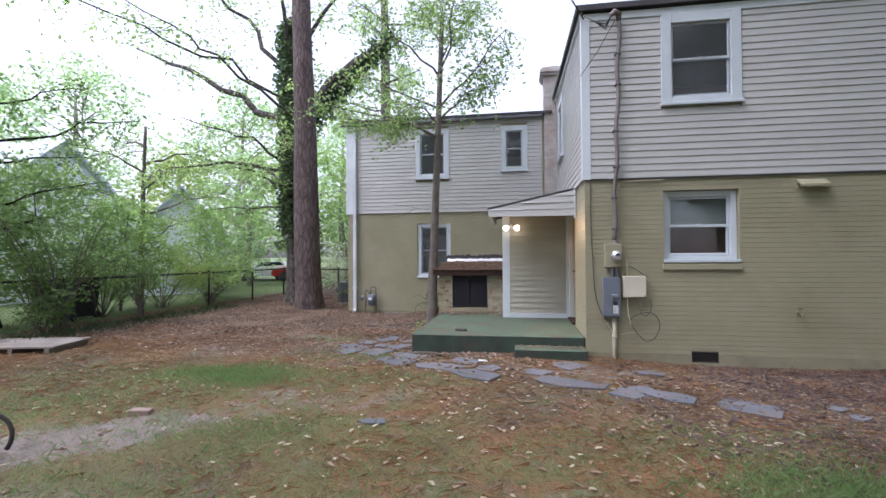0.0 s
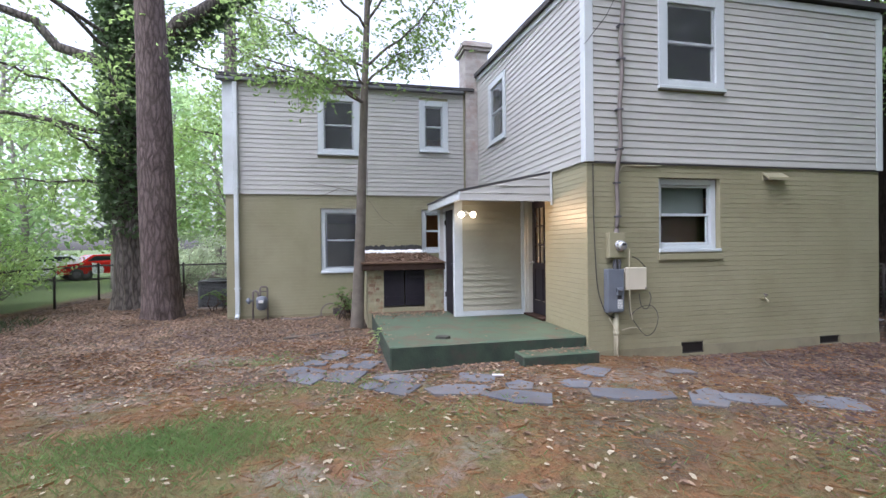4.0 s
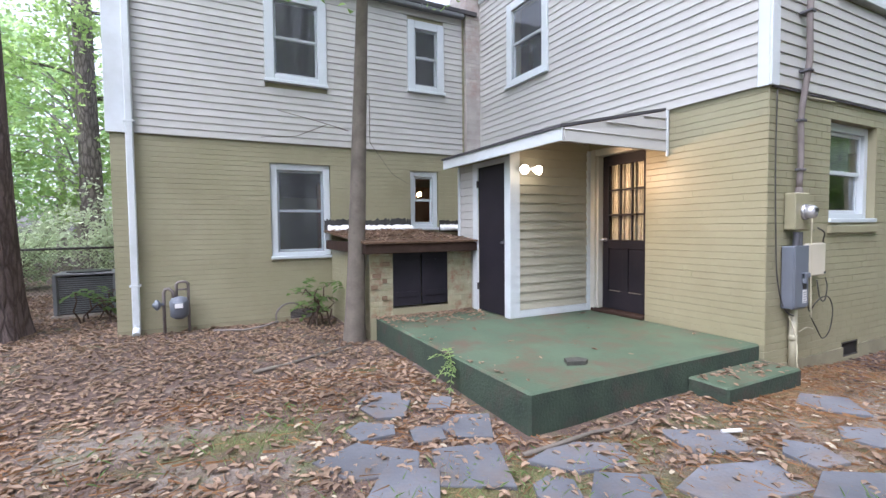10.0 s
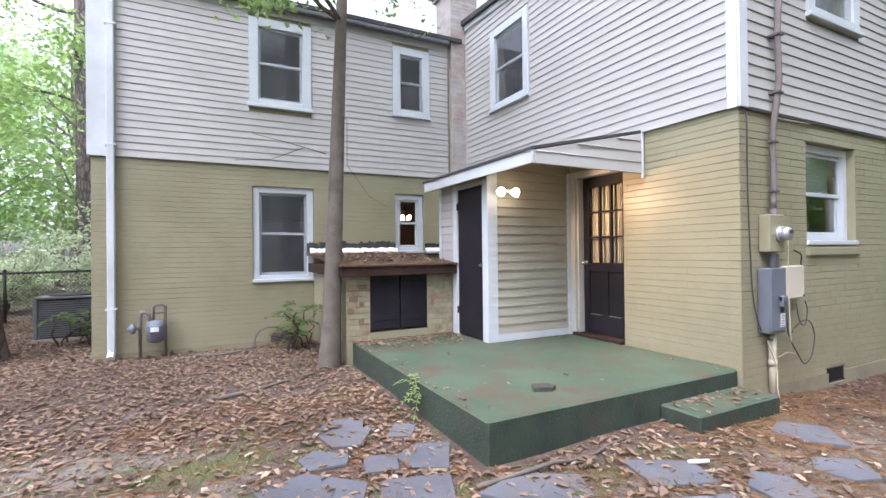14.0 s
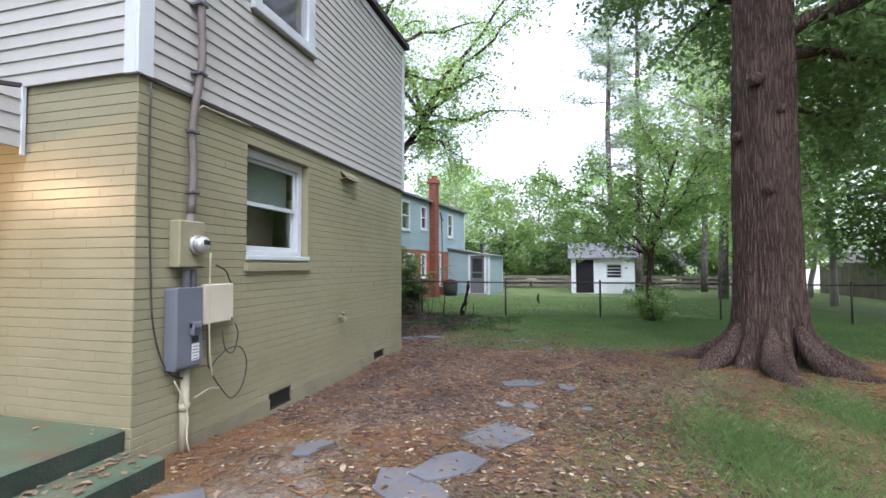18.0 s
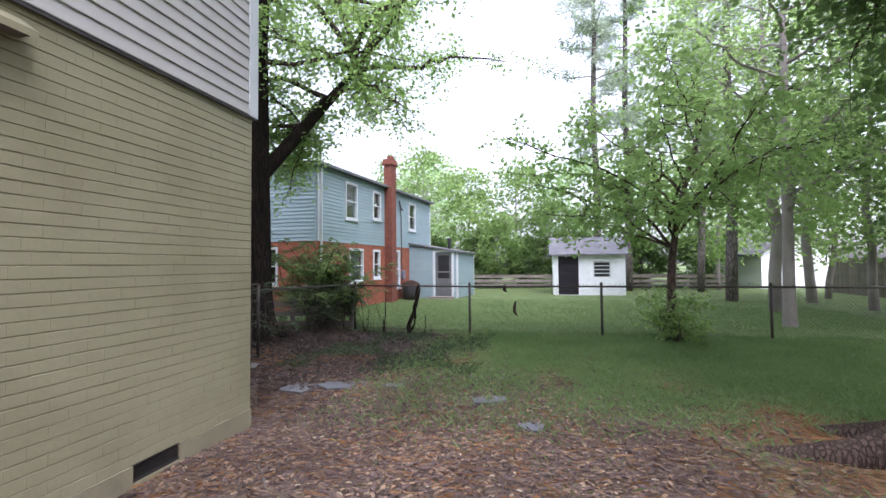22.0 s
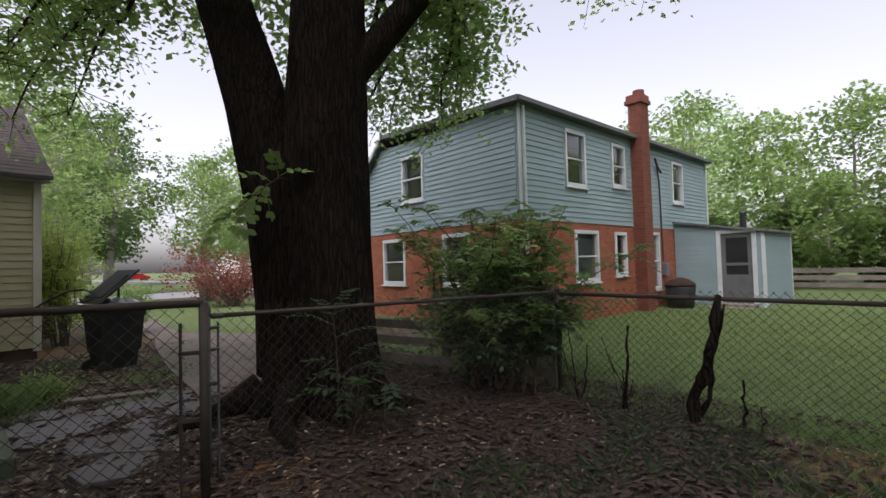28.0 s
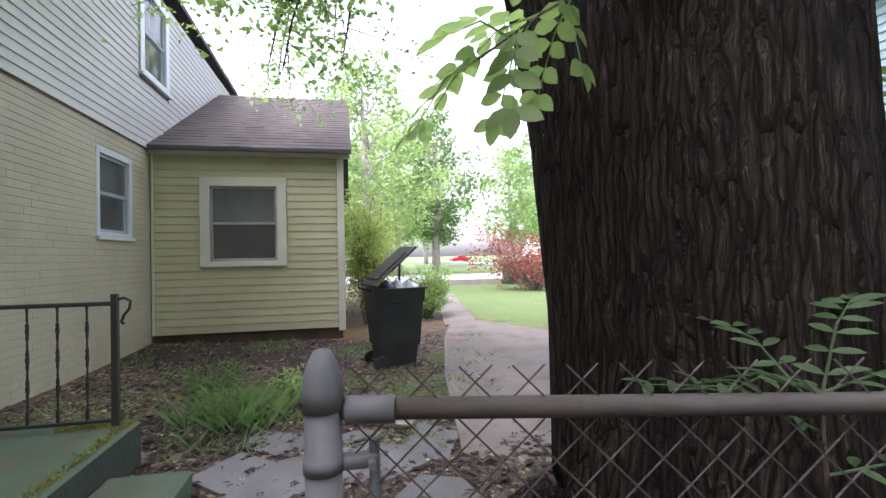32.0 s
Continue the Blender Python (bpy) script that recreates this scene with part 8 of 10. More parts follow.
fence_run("wire_fence", "rusty dark wire fence between the yards", [(12.72, 9.35), (12.62, 6.64), (12.6, 3.9), (12.75, 0.75), (12.8, -2.3), (12.8, -5.4)], 1.07, 0.026, 0.075, 0.0022)
fence_run("wire_fence", "weathered wire fence running past the twin-trunked tree", [(9.38, 10.05), (12.72, 9.35)], 1.09, 0.036, 0.08, 0.0017, top_r=0.0165, skip=(0, 1))
fence_run("wire_fence", "short wire fence from the house to the gate", [(6.55, 9.92), (8.03, 9.94)], 1.17, 0.036, 0.08, 0.0017, skip=(1,))
fence_run("wire_fence", "dark wire fence along the neighbour's hedge", [(-10.9, 3.0), (-10.75, 6.0), (-10.6, 8.8), (-10.35, 11.4), (-10.2, 14.0), (-10.1, 16.4), (-10.0, 18.6)], 1.15, 0.032, 0.085, 0.003, m=FENCE_RUST, top_r=0.026)
fence_run("wire_fence", "dark wire fence behind the wing", [(-10.0, 18.6), (-7.5, 18.5), (-4.9, 18.4)], 1.15, 0.032, 0.085, 0.003, m=FENCE_RUST, top_r=0.026)

# the big rounded gate post with its bands
gp = thing("gate_post", "thick grey steel gate post with a rounded cap and bands", "post", at=(9.365, 10.045, -0.255))
part("pipe", Shape().tube([(0, 0, -0.1), (0, 0, 1.16)], 0.0275, 20), GALV, gp, "", True)
part("dome_cap", Shape().disc((0, 0, 1.15), (0, 0, 1), [(0, 0.0305), (0.03, 0.0305), (0.05, 0.028), (0.07, 0.022), (0.086, 0.013), (0.091, 0.002)], 20), GALV, gp, "", True)
for z in (1.06, 0.92, 0.62, 0.3):
    part("band", Shape().tube([(0, 0, z), (0, 0, z + 0.022)], 0.030, 20).box(0.027, 0.08, -0.012, 0.012, z, z + 0.02, 0.003), GALV, gp, "", True)
    part("bolt", Shape().tube([(0.07, -0.03, z + 0.01), (0.07, 0.03, z + 0.01)], 0.006, 8), GALV, gp)
part("tension_bar", Shape().tube([(0.075, 0.0, 0.05), (0.075, 0.0, 1.1)], 0.008, 8), GALV, gp)
RZ = gz(9.38, 10.05) + 1.06 + 0.255
part("rail_cup", Shape().tube([(0.035, -0.005, RZ), (0.105, -0.02, RZ)], 0.0205, 14), GALV, gp, "", True)
hp = thing("gate_post", "grey steel hinge post of the gate", "post", at=(8.03, 9.94, -0.2))
part("pipe", Shape().tube([(0, 0, -0.1), (0, 0, 1.2)], 0.036, 18), GALV, hp, "", True)
part("dome_cap", Shape().disc((0, 0, 1.19), (0, 0, 1), [(0, 0.04), (0.03, 0.04), (0.06, 0.034), (0.085, 0.016), (0.09, 0.002)], 18), GALV, hp, "", True)
for z in (1.0, 0.3):
    part("hinge", Shape().tube([(0, 0, z), (0, 0, z + 0.03)], 0.041, 16).box(0.03, 0.1, -0.012, 0.012, z, z + 0.03, 0.003), FENCE_DARK, hp)

# the gate leaf, ajar towards the yard
ga = math.degrees(math.atan2(9.47 - 9.94, 9.14 - 8.12))
gate = thing("metal_gate", "wire-mesh garden gate in a dark pipe frame, standing ajar", "gate", at=(8.12, 9.93, -0.2), turn=ga)
part("gate_frame", Shape().tube([(0, 0, 0.08), (0, 0, 1.22)], 0.021, 12).tube([(1.12, 0, 0.08), (1.12, 0, 1.22)], 0.024, 12).tube([(0, 0, 1.22), (1.12, 0, 1.22)], 0.021, 12).tube([(0, 0, 0.1), (1.12, 0, 0.1)], 0.021, 12), FENCE_DARK, gate, "", True)
for x_ in (0.09, 1.01):
    part("tension_bar", Shape().tube([(x_, 0.0, 0.12), (x_, 0, 1.12)], 0.008, 8), FENCE_DARK, gate)
for x_, z in ((0.0, 0.95), (0.0, 0.6), (0.0, 0.3), (1.01, 0.95), (1.01, 0.6), (1.01, 0.3)):
    part("band", Shape().box(x_ - 0.01, x_ + 0.12, -0.01, 0.01, z, z + 0.022, 0.003), FENCE_DARK, gate)
cm = chain_mesh((0.08, 0), (1.03, 0), 0.12, 1.2, 0.08, 0.0017)
tagged(part("wire_mesh", cm, FENCE_DARK, gate), kind="stuff")
hook = [(0.50, 0, 1.15), (0.56, 0, 1.19), (0.64, 0, 1.23), (0.70, 0, 1.235), (0.735, 0, 1.215), (0.73, 0, 1.185), (0.70, 0, 1.175), (0.68, 0, 1.19)]
part("wire_hook", Shape().tube([(x_ - 0.1, y_, z + 0.08) for x_, y_, z in hook], 0.005, 8), FENCE_DARK, gate, "curled wire hook", True)
part("latch_fork", Shape().box(1.10, 1.18, -0.012, 0.012, 0.78, 0.80, 0.003), FENCE_DARK, gate)

# hanging leaf scraps on the far fence
for x_, y_, z, L in ((12.66, 5.65, 0.37, 0.32), (12.66, 5.86, 0.80, 0.18)):
    s = Shape()
    s.tube([(x_ - 0.03, y_, z + L * .5), (x_ - 0.035, y_ + 0.02, z + L * 0.2), (x_ - 0.03, y_ + 0.03, z - L * 0.2), (x_ - 0.03, y_ - 0.03, z - L * 0.5)], [0.006, 0.03, 0.035, 0.012], 8)
    tagged(part("dead_vine", s, WOOD_DARK), "dead brown vine scrap caught in the wire fence", "vine")
def vine_stump(label, x_, y_, stems, seed):
    """Cut vine stems that grew up through the wire, knotted and twisted."""
    rg = random.Random(seed)
    t = thing("vine_stump", label, "stump", at=(x_, y_, gz(x_, y_)))
    for dx, dy, h, r in stems:
        n = 12
        pth = wander((rg.uniform(-.04, .04), rg.uniform(-.05, .05), -0.06), (dx, dy, h), n, 0.010 + 0.35 * r, rg)
        part("stem", Shape().tube(pth, [max(r * (1.15 - 0.45 * k / n + 0.28 * math.sin(2.3 * k + seed)), 0.003) for k in range(n + 1)], 9, wob=0.15, rng=rg), BARK_DARK, t, "", True)


vine_stump("gnarled cut vine trunk grown through the wire fence", 12.6, 8.0, [(-0.03, -0.22, 1.1, 0.045), (0.0, -0.12, 0.62, 0.018), (0.02, -0.25, 1.02, 0.02)], 3)
vine_stump("thin dead vine stems tangled in the wire fence", 12.52, 8.58, [(0.02, -0.05, 0.78, 0.014), (-0.04, 0.12, 0.5, 0.006), (0.05, 0.03, 0.36, 0.008), (0.0, 0.2, 0.66, 0.004), (-0.05, -0.1, 0.3, 0.006)], 5)
vine_stump("single thin dead shoot by the wire fence", 12.56, 7.58, [(0.0, 0.05, 0.42, 0.012), (0.02, -0.06, 0.22, 0.007)], 8)
vine_stump("small clump of dead twigs by the dark shrub", 12.46, 9.0, [(0.0, 0.1, 0.7, 0.006), (0.04, -0.08, 0.55, 0.008), (-0.05, 0.16, 0.45, 0.005), (0.03, 0.22, 0.8, 0.004)], 11)

# ---- service equipment on the south wall ----
me_ = thing("electric_meter", "painted meter box with a round glass meter on yellow brick", "meter", at=(1.45, 7.74, 1.5))
part("box", Shape().box(-0.17, 0.09, -0.085, 0.02, -0.17, 0.20, 0.01), PAINT_BRICK_ONE, me_)
part("socket_ring", Shape().disc((0.0, -0.085, 0.01), (0, -1, 0), [(0, 0.08), (0.02, 0.08), (0.025, 0.073)], 24), CHROME, me_, "", True)
part("glass_dome", Shape().disc((0.0, -0.107, 0.01), (0, -1, 0), [(0, 0.068), (0.05, 0.067), (0.07, 0.06), (0.08, 0.04), (0.083, 0.004)], 24), CHROME, me_, "round glass meter dome", True)
part("dial", Shape().box(-0.03, 0.03, -0.195, -0.186, 0.01, 0.045, 0.002), BLACK, me_)
part("hub", Shape().tube([(-0.02, -0.04, 0.19), (-0.02, -0.04, 0.26)], [0.04, 0.03], 12), CONDUIT, me_)
part("nipple", Shape().tube([(-0.05, -0.04, -0.19), (-0.05, -0.04, -0.33)], 0.03, 12).tube([(0.02, -0.04, -0.19), (0.02, -0.04, -0.33)], 0.025, 12), GALV, me_)
pb = thing("breaker_panel", "grey steel disconnect box with a white label", "electrical box", at=(1.37, 7.74, 0.86))
part("box", Shape().box(-0.125, 0.125, -0.10, 0.02, -0.32, 0.31, 0.010), GREY_METAL, pb)
part("lid", Shape().box(-0.13, 0.13, -0.112, -0.099, -0.30, 0.315, 0.006), GREY_METAL, pb)
part("handle", Shape().box(-0.01, 0.09, -0.15, -0.111, -0.01, 0.045, 0.008).box(-0.01, 0.012, -0.155, -0.115, -0.06, 0.045, 0.006), GREY_METAL, pb)
part("label", Shape().box(0.02, 0.095, -0.1155, -0.1125, -0.26, -0.13), LABEL_WHITE, pb, "white printed label with rows of small grey print")
for k in range(5):
    part("print_bar", Shape().box(0.026, 0.088 - 0.01 * (k % 2), -0.1175, -0.1155, -0.252 + 0.024 * k, -0.245 + 0.024 * k), GREY_METAL, pb)
part("label", Shape().box(0.02, 0.085, -0.1155, -0.1125, -0.12, -0.07), BLACK, pb, "small black label")
bb = thing("cable_box", "beige plastic cable box on yellow brick", "utility box", at=(1.72, 7.74, 1.02))
part("base", Shape().box(-0.165, 0.165, -0.04, 0.015, -0.15, 0.155, 0.008), BEIGE_BOX, bb)
part("cover", Shape().box(-0.175, 0.175, -0.085, -0.035, -0.165, 0.17, 0.012), BEIGE_BOX, bb)
part("screw", Shape().disc((0.15, -0.085, -0.14), (0, -1, 0), [(0, 0.012), (0.01, 0.01), (0.012, 0.002)], 10), GALV, bb)
pc = thing("service_conduit", "painted conduit pipe rising out of the ground", "pipe", at=(1.42, 7.72, -0.1))
part("pipe", Shape().tube([(0, 0, -0.15), (0, 0, 0.63)], 0.036, 14), BRIGHT_BRICK, pc, "", True)
part("coupling", Shape().tube([(0, 0, 0.3), (0, 0, 0.36)], 0.042, 14), BRIGHT_BRICK, pc, "", True)
sc = thing("service_cable", "twisted grey service cable strapped up the wall", "cable", at=(1.45, 7.73, 1.76))
cab = []
for k in range(44):
    t = k / 43
    cab.append((-0.02 + 0.10 * t + 0.015 * math.sin(t * 22), -0.03 - 0.045 * min(max((t - 0.2) * 6, 0), 1), 3.50 * t))
part("cable", Shape().tube(cab, 0.03, 8), CONDUIT, sc, "", True)
for t in (0.06, 0.2, 0.33, 0.5, 0.7, 0.86):
    p = cab[int(t * 43)]
    part("strap", Shape().box(p[0] - 0.045, p[0] + 0.045, p[1] - 0.035, 0.0, p[2], p[2] + 0.025, 0.004), GALV, sc)
part("weatherhead", Shape().tube([(0.08, -0.07, 3.46), (0.07, -0.1, 3.56), (0.0, -0.14, 3.58), (-0.06, -0.16, 3.52)], [0.035, 0.05, 0.05, 0.03], 10), CONDUIT, sc, "", True)
for k in range(3):
    part("drop_wire", Shape().tube([(-0.05, -0.15, 3.52), (-0.15, -0.22, 3.36 - 0.04 * k), (-0.3, -0.2, 3.42), (-0.46, -0.12, 3.56)], 0.009, 6), CABLE, sc, "", True)
ov = thing("overhead_wire", "dark overhead service wire strung to the house corner", "cable", at=(1.0, 7.7, 5.3))
part("wire", Shape().tube([(0.0, 0, 0.02)] + [(-1.6 * k, -3.0 * k, 0.7 * k - 0.12 * math.sin(k * .4)) for k in range(1, 9)], 0.012, 6), CABLE, ov, "", True)
part("wire", Shape().tube([(-0.06, 0.0, -0.9), (0.2, -0.12, -0.55), (0.45, -0.1, -0.1)], 0.006, 6), CABLE, ov)
for pts_, r_, m_, lab in (
        ([(1.08, 7.74, 2.70), (1.085, 7.745, 2.0), (1.11, 7.742, 1.3), (1.14, 7.74, 0.9), (1.22, 7.735, 0.62), (1.30, 7.72, 0.5), (1.38, 7.7, 0.46)], 0.007, CABLE, "thin dark cable sagging down the brick corner"),
        ([(1.63, 7.62, 1.35), (1.72, 7.6, 1.3), (1.84, 7.66, 1.22), (1.90, 7.68, 1.18)], 0.007, CABLE, "black lead from the meter to the cable box"),
        ([(1.62, 7.7, 0.9), (1.63, 7.68, 0.5), (1.7, 7.66, 0.56), (1.85, 7.66, 0.62), (2.0, 7.66, 0.6), (2.08, 7.66, 0.45), (2.02, 7.66, 0.25), (1.88, 7.66, 0.18), (1.75, 7.66, 0.3), (1.66, 7.68, 0.44)], 0.006, CABLE, "loose loop of black cable against the wall"),
        ([(1.61, 7.66, 1.45), (1.605, 7.66, 1.0), (1.62, 7.66, 0.62), (1.66, 7.67, 0.42)], 0.007, CABLE_PALE, "pale cable hanging below the boxes"),
        ([(1.30, 7.7, 0.46), (1.38, 7.69, 0.3), (1.42, 7.68, 0.15), (1.40, 7.67, 0.0), (1.42, 7.66, -0.12)], 0.007, CABLE_PALE, "pale cable running into the ground"),
        ([(1.52, 7.72, 0.27), (1.7, 7.73, 0.3), (1.85, 7.735, 0.27)], 0.006, CABLE_PALE, "short pale cable stapled to the brick"),
        ([(1.5, 7.72, 2.6), (1.56, 7.72, 2.68), (1.7, 7.735, 2.69), (2.2, 7.735, 2.7)], 0.007, CABLE_PALE, "white cable bending under the siding"),
        ([(1.78, 7.68, 0.8), (1.8, 7.66, 0.62), (1.9, 7.66, 0.58), (1.97, 7.67, 0.72), (1.95, 7.68, 0.82)], 0.006, CABLE, "short black loop under the cable box")):
    tagged(part("wall_cable", Shape().tube(smooth_path(pts_), r_, 6), m_, smooth=True), lab, "cable")
hd = thing("vent_hood", "painted sheet-metal vent hood under the siding", "vent", at=(4.27, 7.76, 2.56))
part("hood", Shape().add([(-0.2, 0.0, 0.09), (0.2, 0.0, 0.09), (0.2, -0.13, 0.0), (-0.2, -0.13, 0.0), (-0.2, 0.0, 0.075), (0.2, 0.0, 0.075), (0.2, -0.13, -0.04), (-0.2, -0.13, -0.04)], HEX).box(-0.2, 0.2, -0.015, 0.0, -0.04, 0.08), PAINT_BRICK_ONE, hd)
part("damper", Shape().box(-0.18, 0.18, -0.11, -0.02, -0.03, -0.015, 0.004), CONDUIT, hd)
for u0_, u1_, z0_, z1_ in ((1.57, 1.96, -0.15, 0.02), (4.21, 4.63, -0.15, -0.02)):
    v = thing("foundation_vent", "rusty slatted vent set in the foundation", "vent", at=(XB + (u0_ + u1_) / 2, YB, z0_))
    w_ = (u1_ - u0_) / 2
    part("frame", Shape().box(-w_, w_, -0.005, 0.03, 0, 0.015, 0.002).box(-w_, w_, -0.005, 0.03, z1_ - z0_ - 0.015, z1_ - z0_, 0.002), IRON, v)
    k = 0
    while 0.02 + k * 0.022 < z1_ - z0_ - 0.02:
        part("slat", Shape().add([(-w_, 0.0, 0.02 + k * 0.022), (w_, 0.0, 0.02 + k * 0.022), (w_, 0.03, 0.032 + k * 0.022), (-w_, 0.03, 0.032 + k * 0.022), (-w_, 0.0, 0.024 + k * 0.022), (w_, 0.0, 0.024 + k * 0.022), (w_, 0.03, 0.036 + k * 0.022), (-w_, 0.03, 0.036 + k * 0.022)], HEX), IRON, v)
        k += 1
    part("backing", Shape().box(-w_, w_, 0.1, 0.12, -0.02, z1_ - z0_ + 0.02), BLACK, v)
tap = thing("hose_tap", "painted outdoor tap on the yellow brick", "tap", at=(4.06, 7.755, 0.65))
part("flange", Shape().disc((0, 0, 0), (0, -1, 0), [(0, 0.03), (0.01, 0.03), (0.015, 0.015)], 12), PAINT_BRICK_ONE, tap)
part("spout", Shape().tube([(0, -0.01, 0), (0, -0.07, 0), (0, -0.1, -0.03), (0, -0.11, -0.06)], 0.014, 10), PAINT_BRICK_ONE, tap, "", True)
part("wheel", Shape().disc((0, -0.06, 0.05), (0, -0.4, 1), [(0, 0.03), (0.01, 0.034), (0.015, 0.02)], 12).tube([(0, -0.06, 0), (0, -0.06, 0.05)], 0.007, 8), CONDUIT, tap)

# gas meter, vent, hose, condenser by the wing
gm = thing("gas_meter", "grey gas meter with pipes on the wing's wall", "meter", at=(-4.23, 12.86, -0.1))
part("body", Shape().tube([(0, 0, 0.22), (0, 0, 0.26), (0, 0, 0.46), (0, 0, 0.52), (0, 0, 0.54)], [0.06, 0.115, 0.125, 0.10, 0.03], 16), GREY_METAL, gm, "", True)
part("face", Shape().box(-0.07, 0.07, -0.14, -0.09, 0.38, 0.47, 0.008), GREY_METAL, gm)
part("dial", Shape().box(-0.05, 0.05, -0.144, -0.139, 0.39, 0.455, 0.002), LABEL_WHITE, gm)
part("riser", Shape().tube([(-0.19, 0.02, -0.1), (-0.19, 0.02, 0.60), (-0.17, 0.02, 0.65), (-0.12, 0.0, 0.66), (-0.08, 0, 0.62), (-0.06, 0, 0.5)], 0.022, 10), CONDUIT, gm, "", True)
part("outlet", Shape().tube([(-0.03, 0, 0.5), (-0.03, 0, 0.72), (0.0, 0.0, 0.75), (0.09, 0.0, 0.75), (0.12, 0.02, 0.72), (0.12, 0.04, 0.3), (0.12, 0.05, 0.0)], 0.02, 10).tube([(-0.03, 0, 0.64), (0.12, 0.02, 0.64)], 0.012, 8), CONDUIT, gm, "", True)
part("regulator", Shape().tube([(-0.19, 0.01, 0.44), (-0.3, 0.0, 0.44)], 0.02, 8).disc((-0.24, -0.02, 0.44), (-1, -0.3, 0), [(0, 0.05), (0.02, 0.075), (0.05, 0.075), (0.07, 0.04), (0.09, 0.02)], 14), GREY_METAL, gm, "", True)
av = thing("foundation_vent", "wide rusty vent low in the wing's wall", "vent", at=(-2.45, 13.05, -0.08))
for k in range(6):
    part("slat", Shape().box(-0.21, 0.21, -0.012, 0.012, 0.012 + k * 0.025, 0.022 + k * 0.025, 0.002), CONDUIT, av)
part("backing", Shape().box(-0.21, 0.21, 0.08, 0.1, -0.02, 0.18), BLACK, av)
hose = [(-2.7 + 0.25 * math.cos(a) * (1 - 0.03 * a), 12.9 - 0.05 * a, 0.02 + 0.2 * max(math.sin(a), -0.25)) for a in np.linspace(0.0, 3.6, 18)]
tagged(part("garden_hose", Shape().tube(hose + [(-3.1, 12.6, -0.06), (-3.4, 12.5, -0.07), (-3.8, 12.7, -0.07)], 0.014, 8), CONDUIT, smooth=True), "dull hose loop leaning on the wing's wall", "hose")
ac = thing("air_conditioner", "grey louvred outdoor condenser unit on the leaves", "air conditioner", at=(-5.72, 15.55, -0.1))
part("pad", Shape().box(-0.48, 0.48, -0.42, 0.42, -0.05, 0.06, 0.01), CONCRETE, ac)
part("cabinet", Shape().box(-0.38, 0.38, -0.34, 0.34, 0.07, 0.70), BLACK, ac)
for sx in (-1, 1):
    for sy in (-1, 1):
        part("corner_post", Shape().box(sx * 0.42 - 0.03, sx * 0.42 + 0.03, sy * 0.38 - 0.03, sy * 0.38 + 0.03, 0.06, 0.74, 0.01), AC_STEEL, ac)
for k in range(17):
    z = 0.09 + k * 0.037
    part("louvre", Shape().box(-0.40, 0.40, -0.395, -0.375, z, z + 0.02, 0.003).box(-0.435, -0.415, -0.36, 0.36, z, z + 0.02, 0.003).box(0.415, 0.435, -0.36, 0.36, z, z + 0.02, 0.003), AC_STEEL, ac)
part("top", Shape().box(-0.45, 0.45, -0.41, 0.41, 0.73, 0.77, 0.015), AC_STEEL, ac)
part("fan_grille", Shape().disc((0, 0, 0.77), (0, 0, 1), [(0, 0.33), (0.02, 0.33), (0.025, 0.3), (0.012, 0.05), (0.02, 0.02)], 24), BLACK, ac)

# ---- stones, planks and small litter ----
def stone(x_, y_, w_, h_, turn, seed, m_=None, z=None, lift=0.022, tilt=0.0, label="irregular blue-grey flagstone set in leaf litter", group="patio stepping stones"):
    rg = random.Random(seed)
    n = rg.choice((4, 4, 5, 5, 6))
    poly = []
    for k in range(n):
        a = 2 * math.pi * (k + 0.5 + rg.uniform(-0.2, 0.2)) / n
        c, s_ = math.cos(a), math.sin(a)
        f = 1 / max(abs(c), abs(s_)) ** 0.95
        poly.append((c * w_ * 0.54 * f * rg.uniform(0.86, 1.06), s_ * h_ * 0.54 * f * rg.uniform(0.86, 1.06)))
    ob = tagged(new("flagstone", Shape().prism(poly, -0.04, lift, 0.006).mesh("flagstone", m_ or SLATE)), label, "paving stone", group)
    ob.matrix_world = pose(x_, y_, gz(x_, y_) if z is None else z, tilt, 0, turn)


for i, (x_, y_, w_, h_, a) in enumerate(((-2.63, 8.75, 0.38, 0.42, -28), (-2.88, 8.40, 0.34, 0.30, -20), (-3.03, 7.98, 0.62, 0.48, -27), (-2.93, 7.55, 0.42, 0.42, -30), (-2.53, 8.15, 0.30, 0.28, -28), (-2.16, 8.68, 0.22, 0.28, -28), (-2.20, 8.14, 0.38, 0.40, -28), (-2.42, 7.62, 0.55, 0.52, -20),
        (-1.80, 7.40, 0.68, 0.36, -18), (-2.18, 7.17, 0.26, 0.28, -27), (-1.88, 6.93, 0.5, 0.42, -35), (-0.88, 7.18, 0.48, 0.42, -27), (-1.26, 6.73, 0.78, 0.36, -18), (-0.52, 6.70, 0.32, 0.40, -30), (0.16, 6.64, 0.34, 0.32, -40), (-0.68, 6.28, 0.72, 0.46, -22), (0.62, 7.08, 0.42, 0.4, -50),
        (0.56, 6.11, 0.86, 0.42, -20), (1.26, 5.80, 0.42, 0.62, -50), (1.60, 5.60, 0.52, 0.36, -35), (2.34, 5.37, 0.58, 0.48, -40), (4.1, 5.3, 0.5, 0.3, -60), (1.68, 6.76, 0.36, 0.2, -20), (3.19, 5.43, 0.14, 0.2, -60), (3.23, 5.19, 0.14, 0.2, -60), (4.0, 4.81, 0.18, 0.32, -60), (3.33, 4.62, 0.15, 0.12, 0), (-2.58, 8.95, 0.38, 0.3, -20), (-1.5, 4.4, 0.26, 0.14, 10))):
    stone(x_, y_, w_, h_, a, 400 + i)
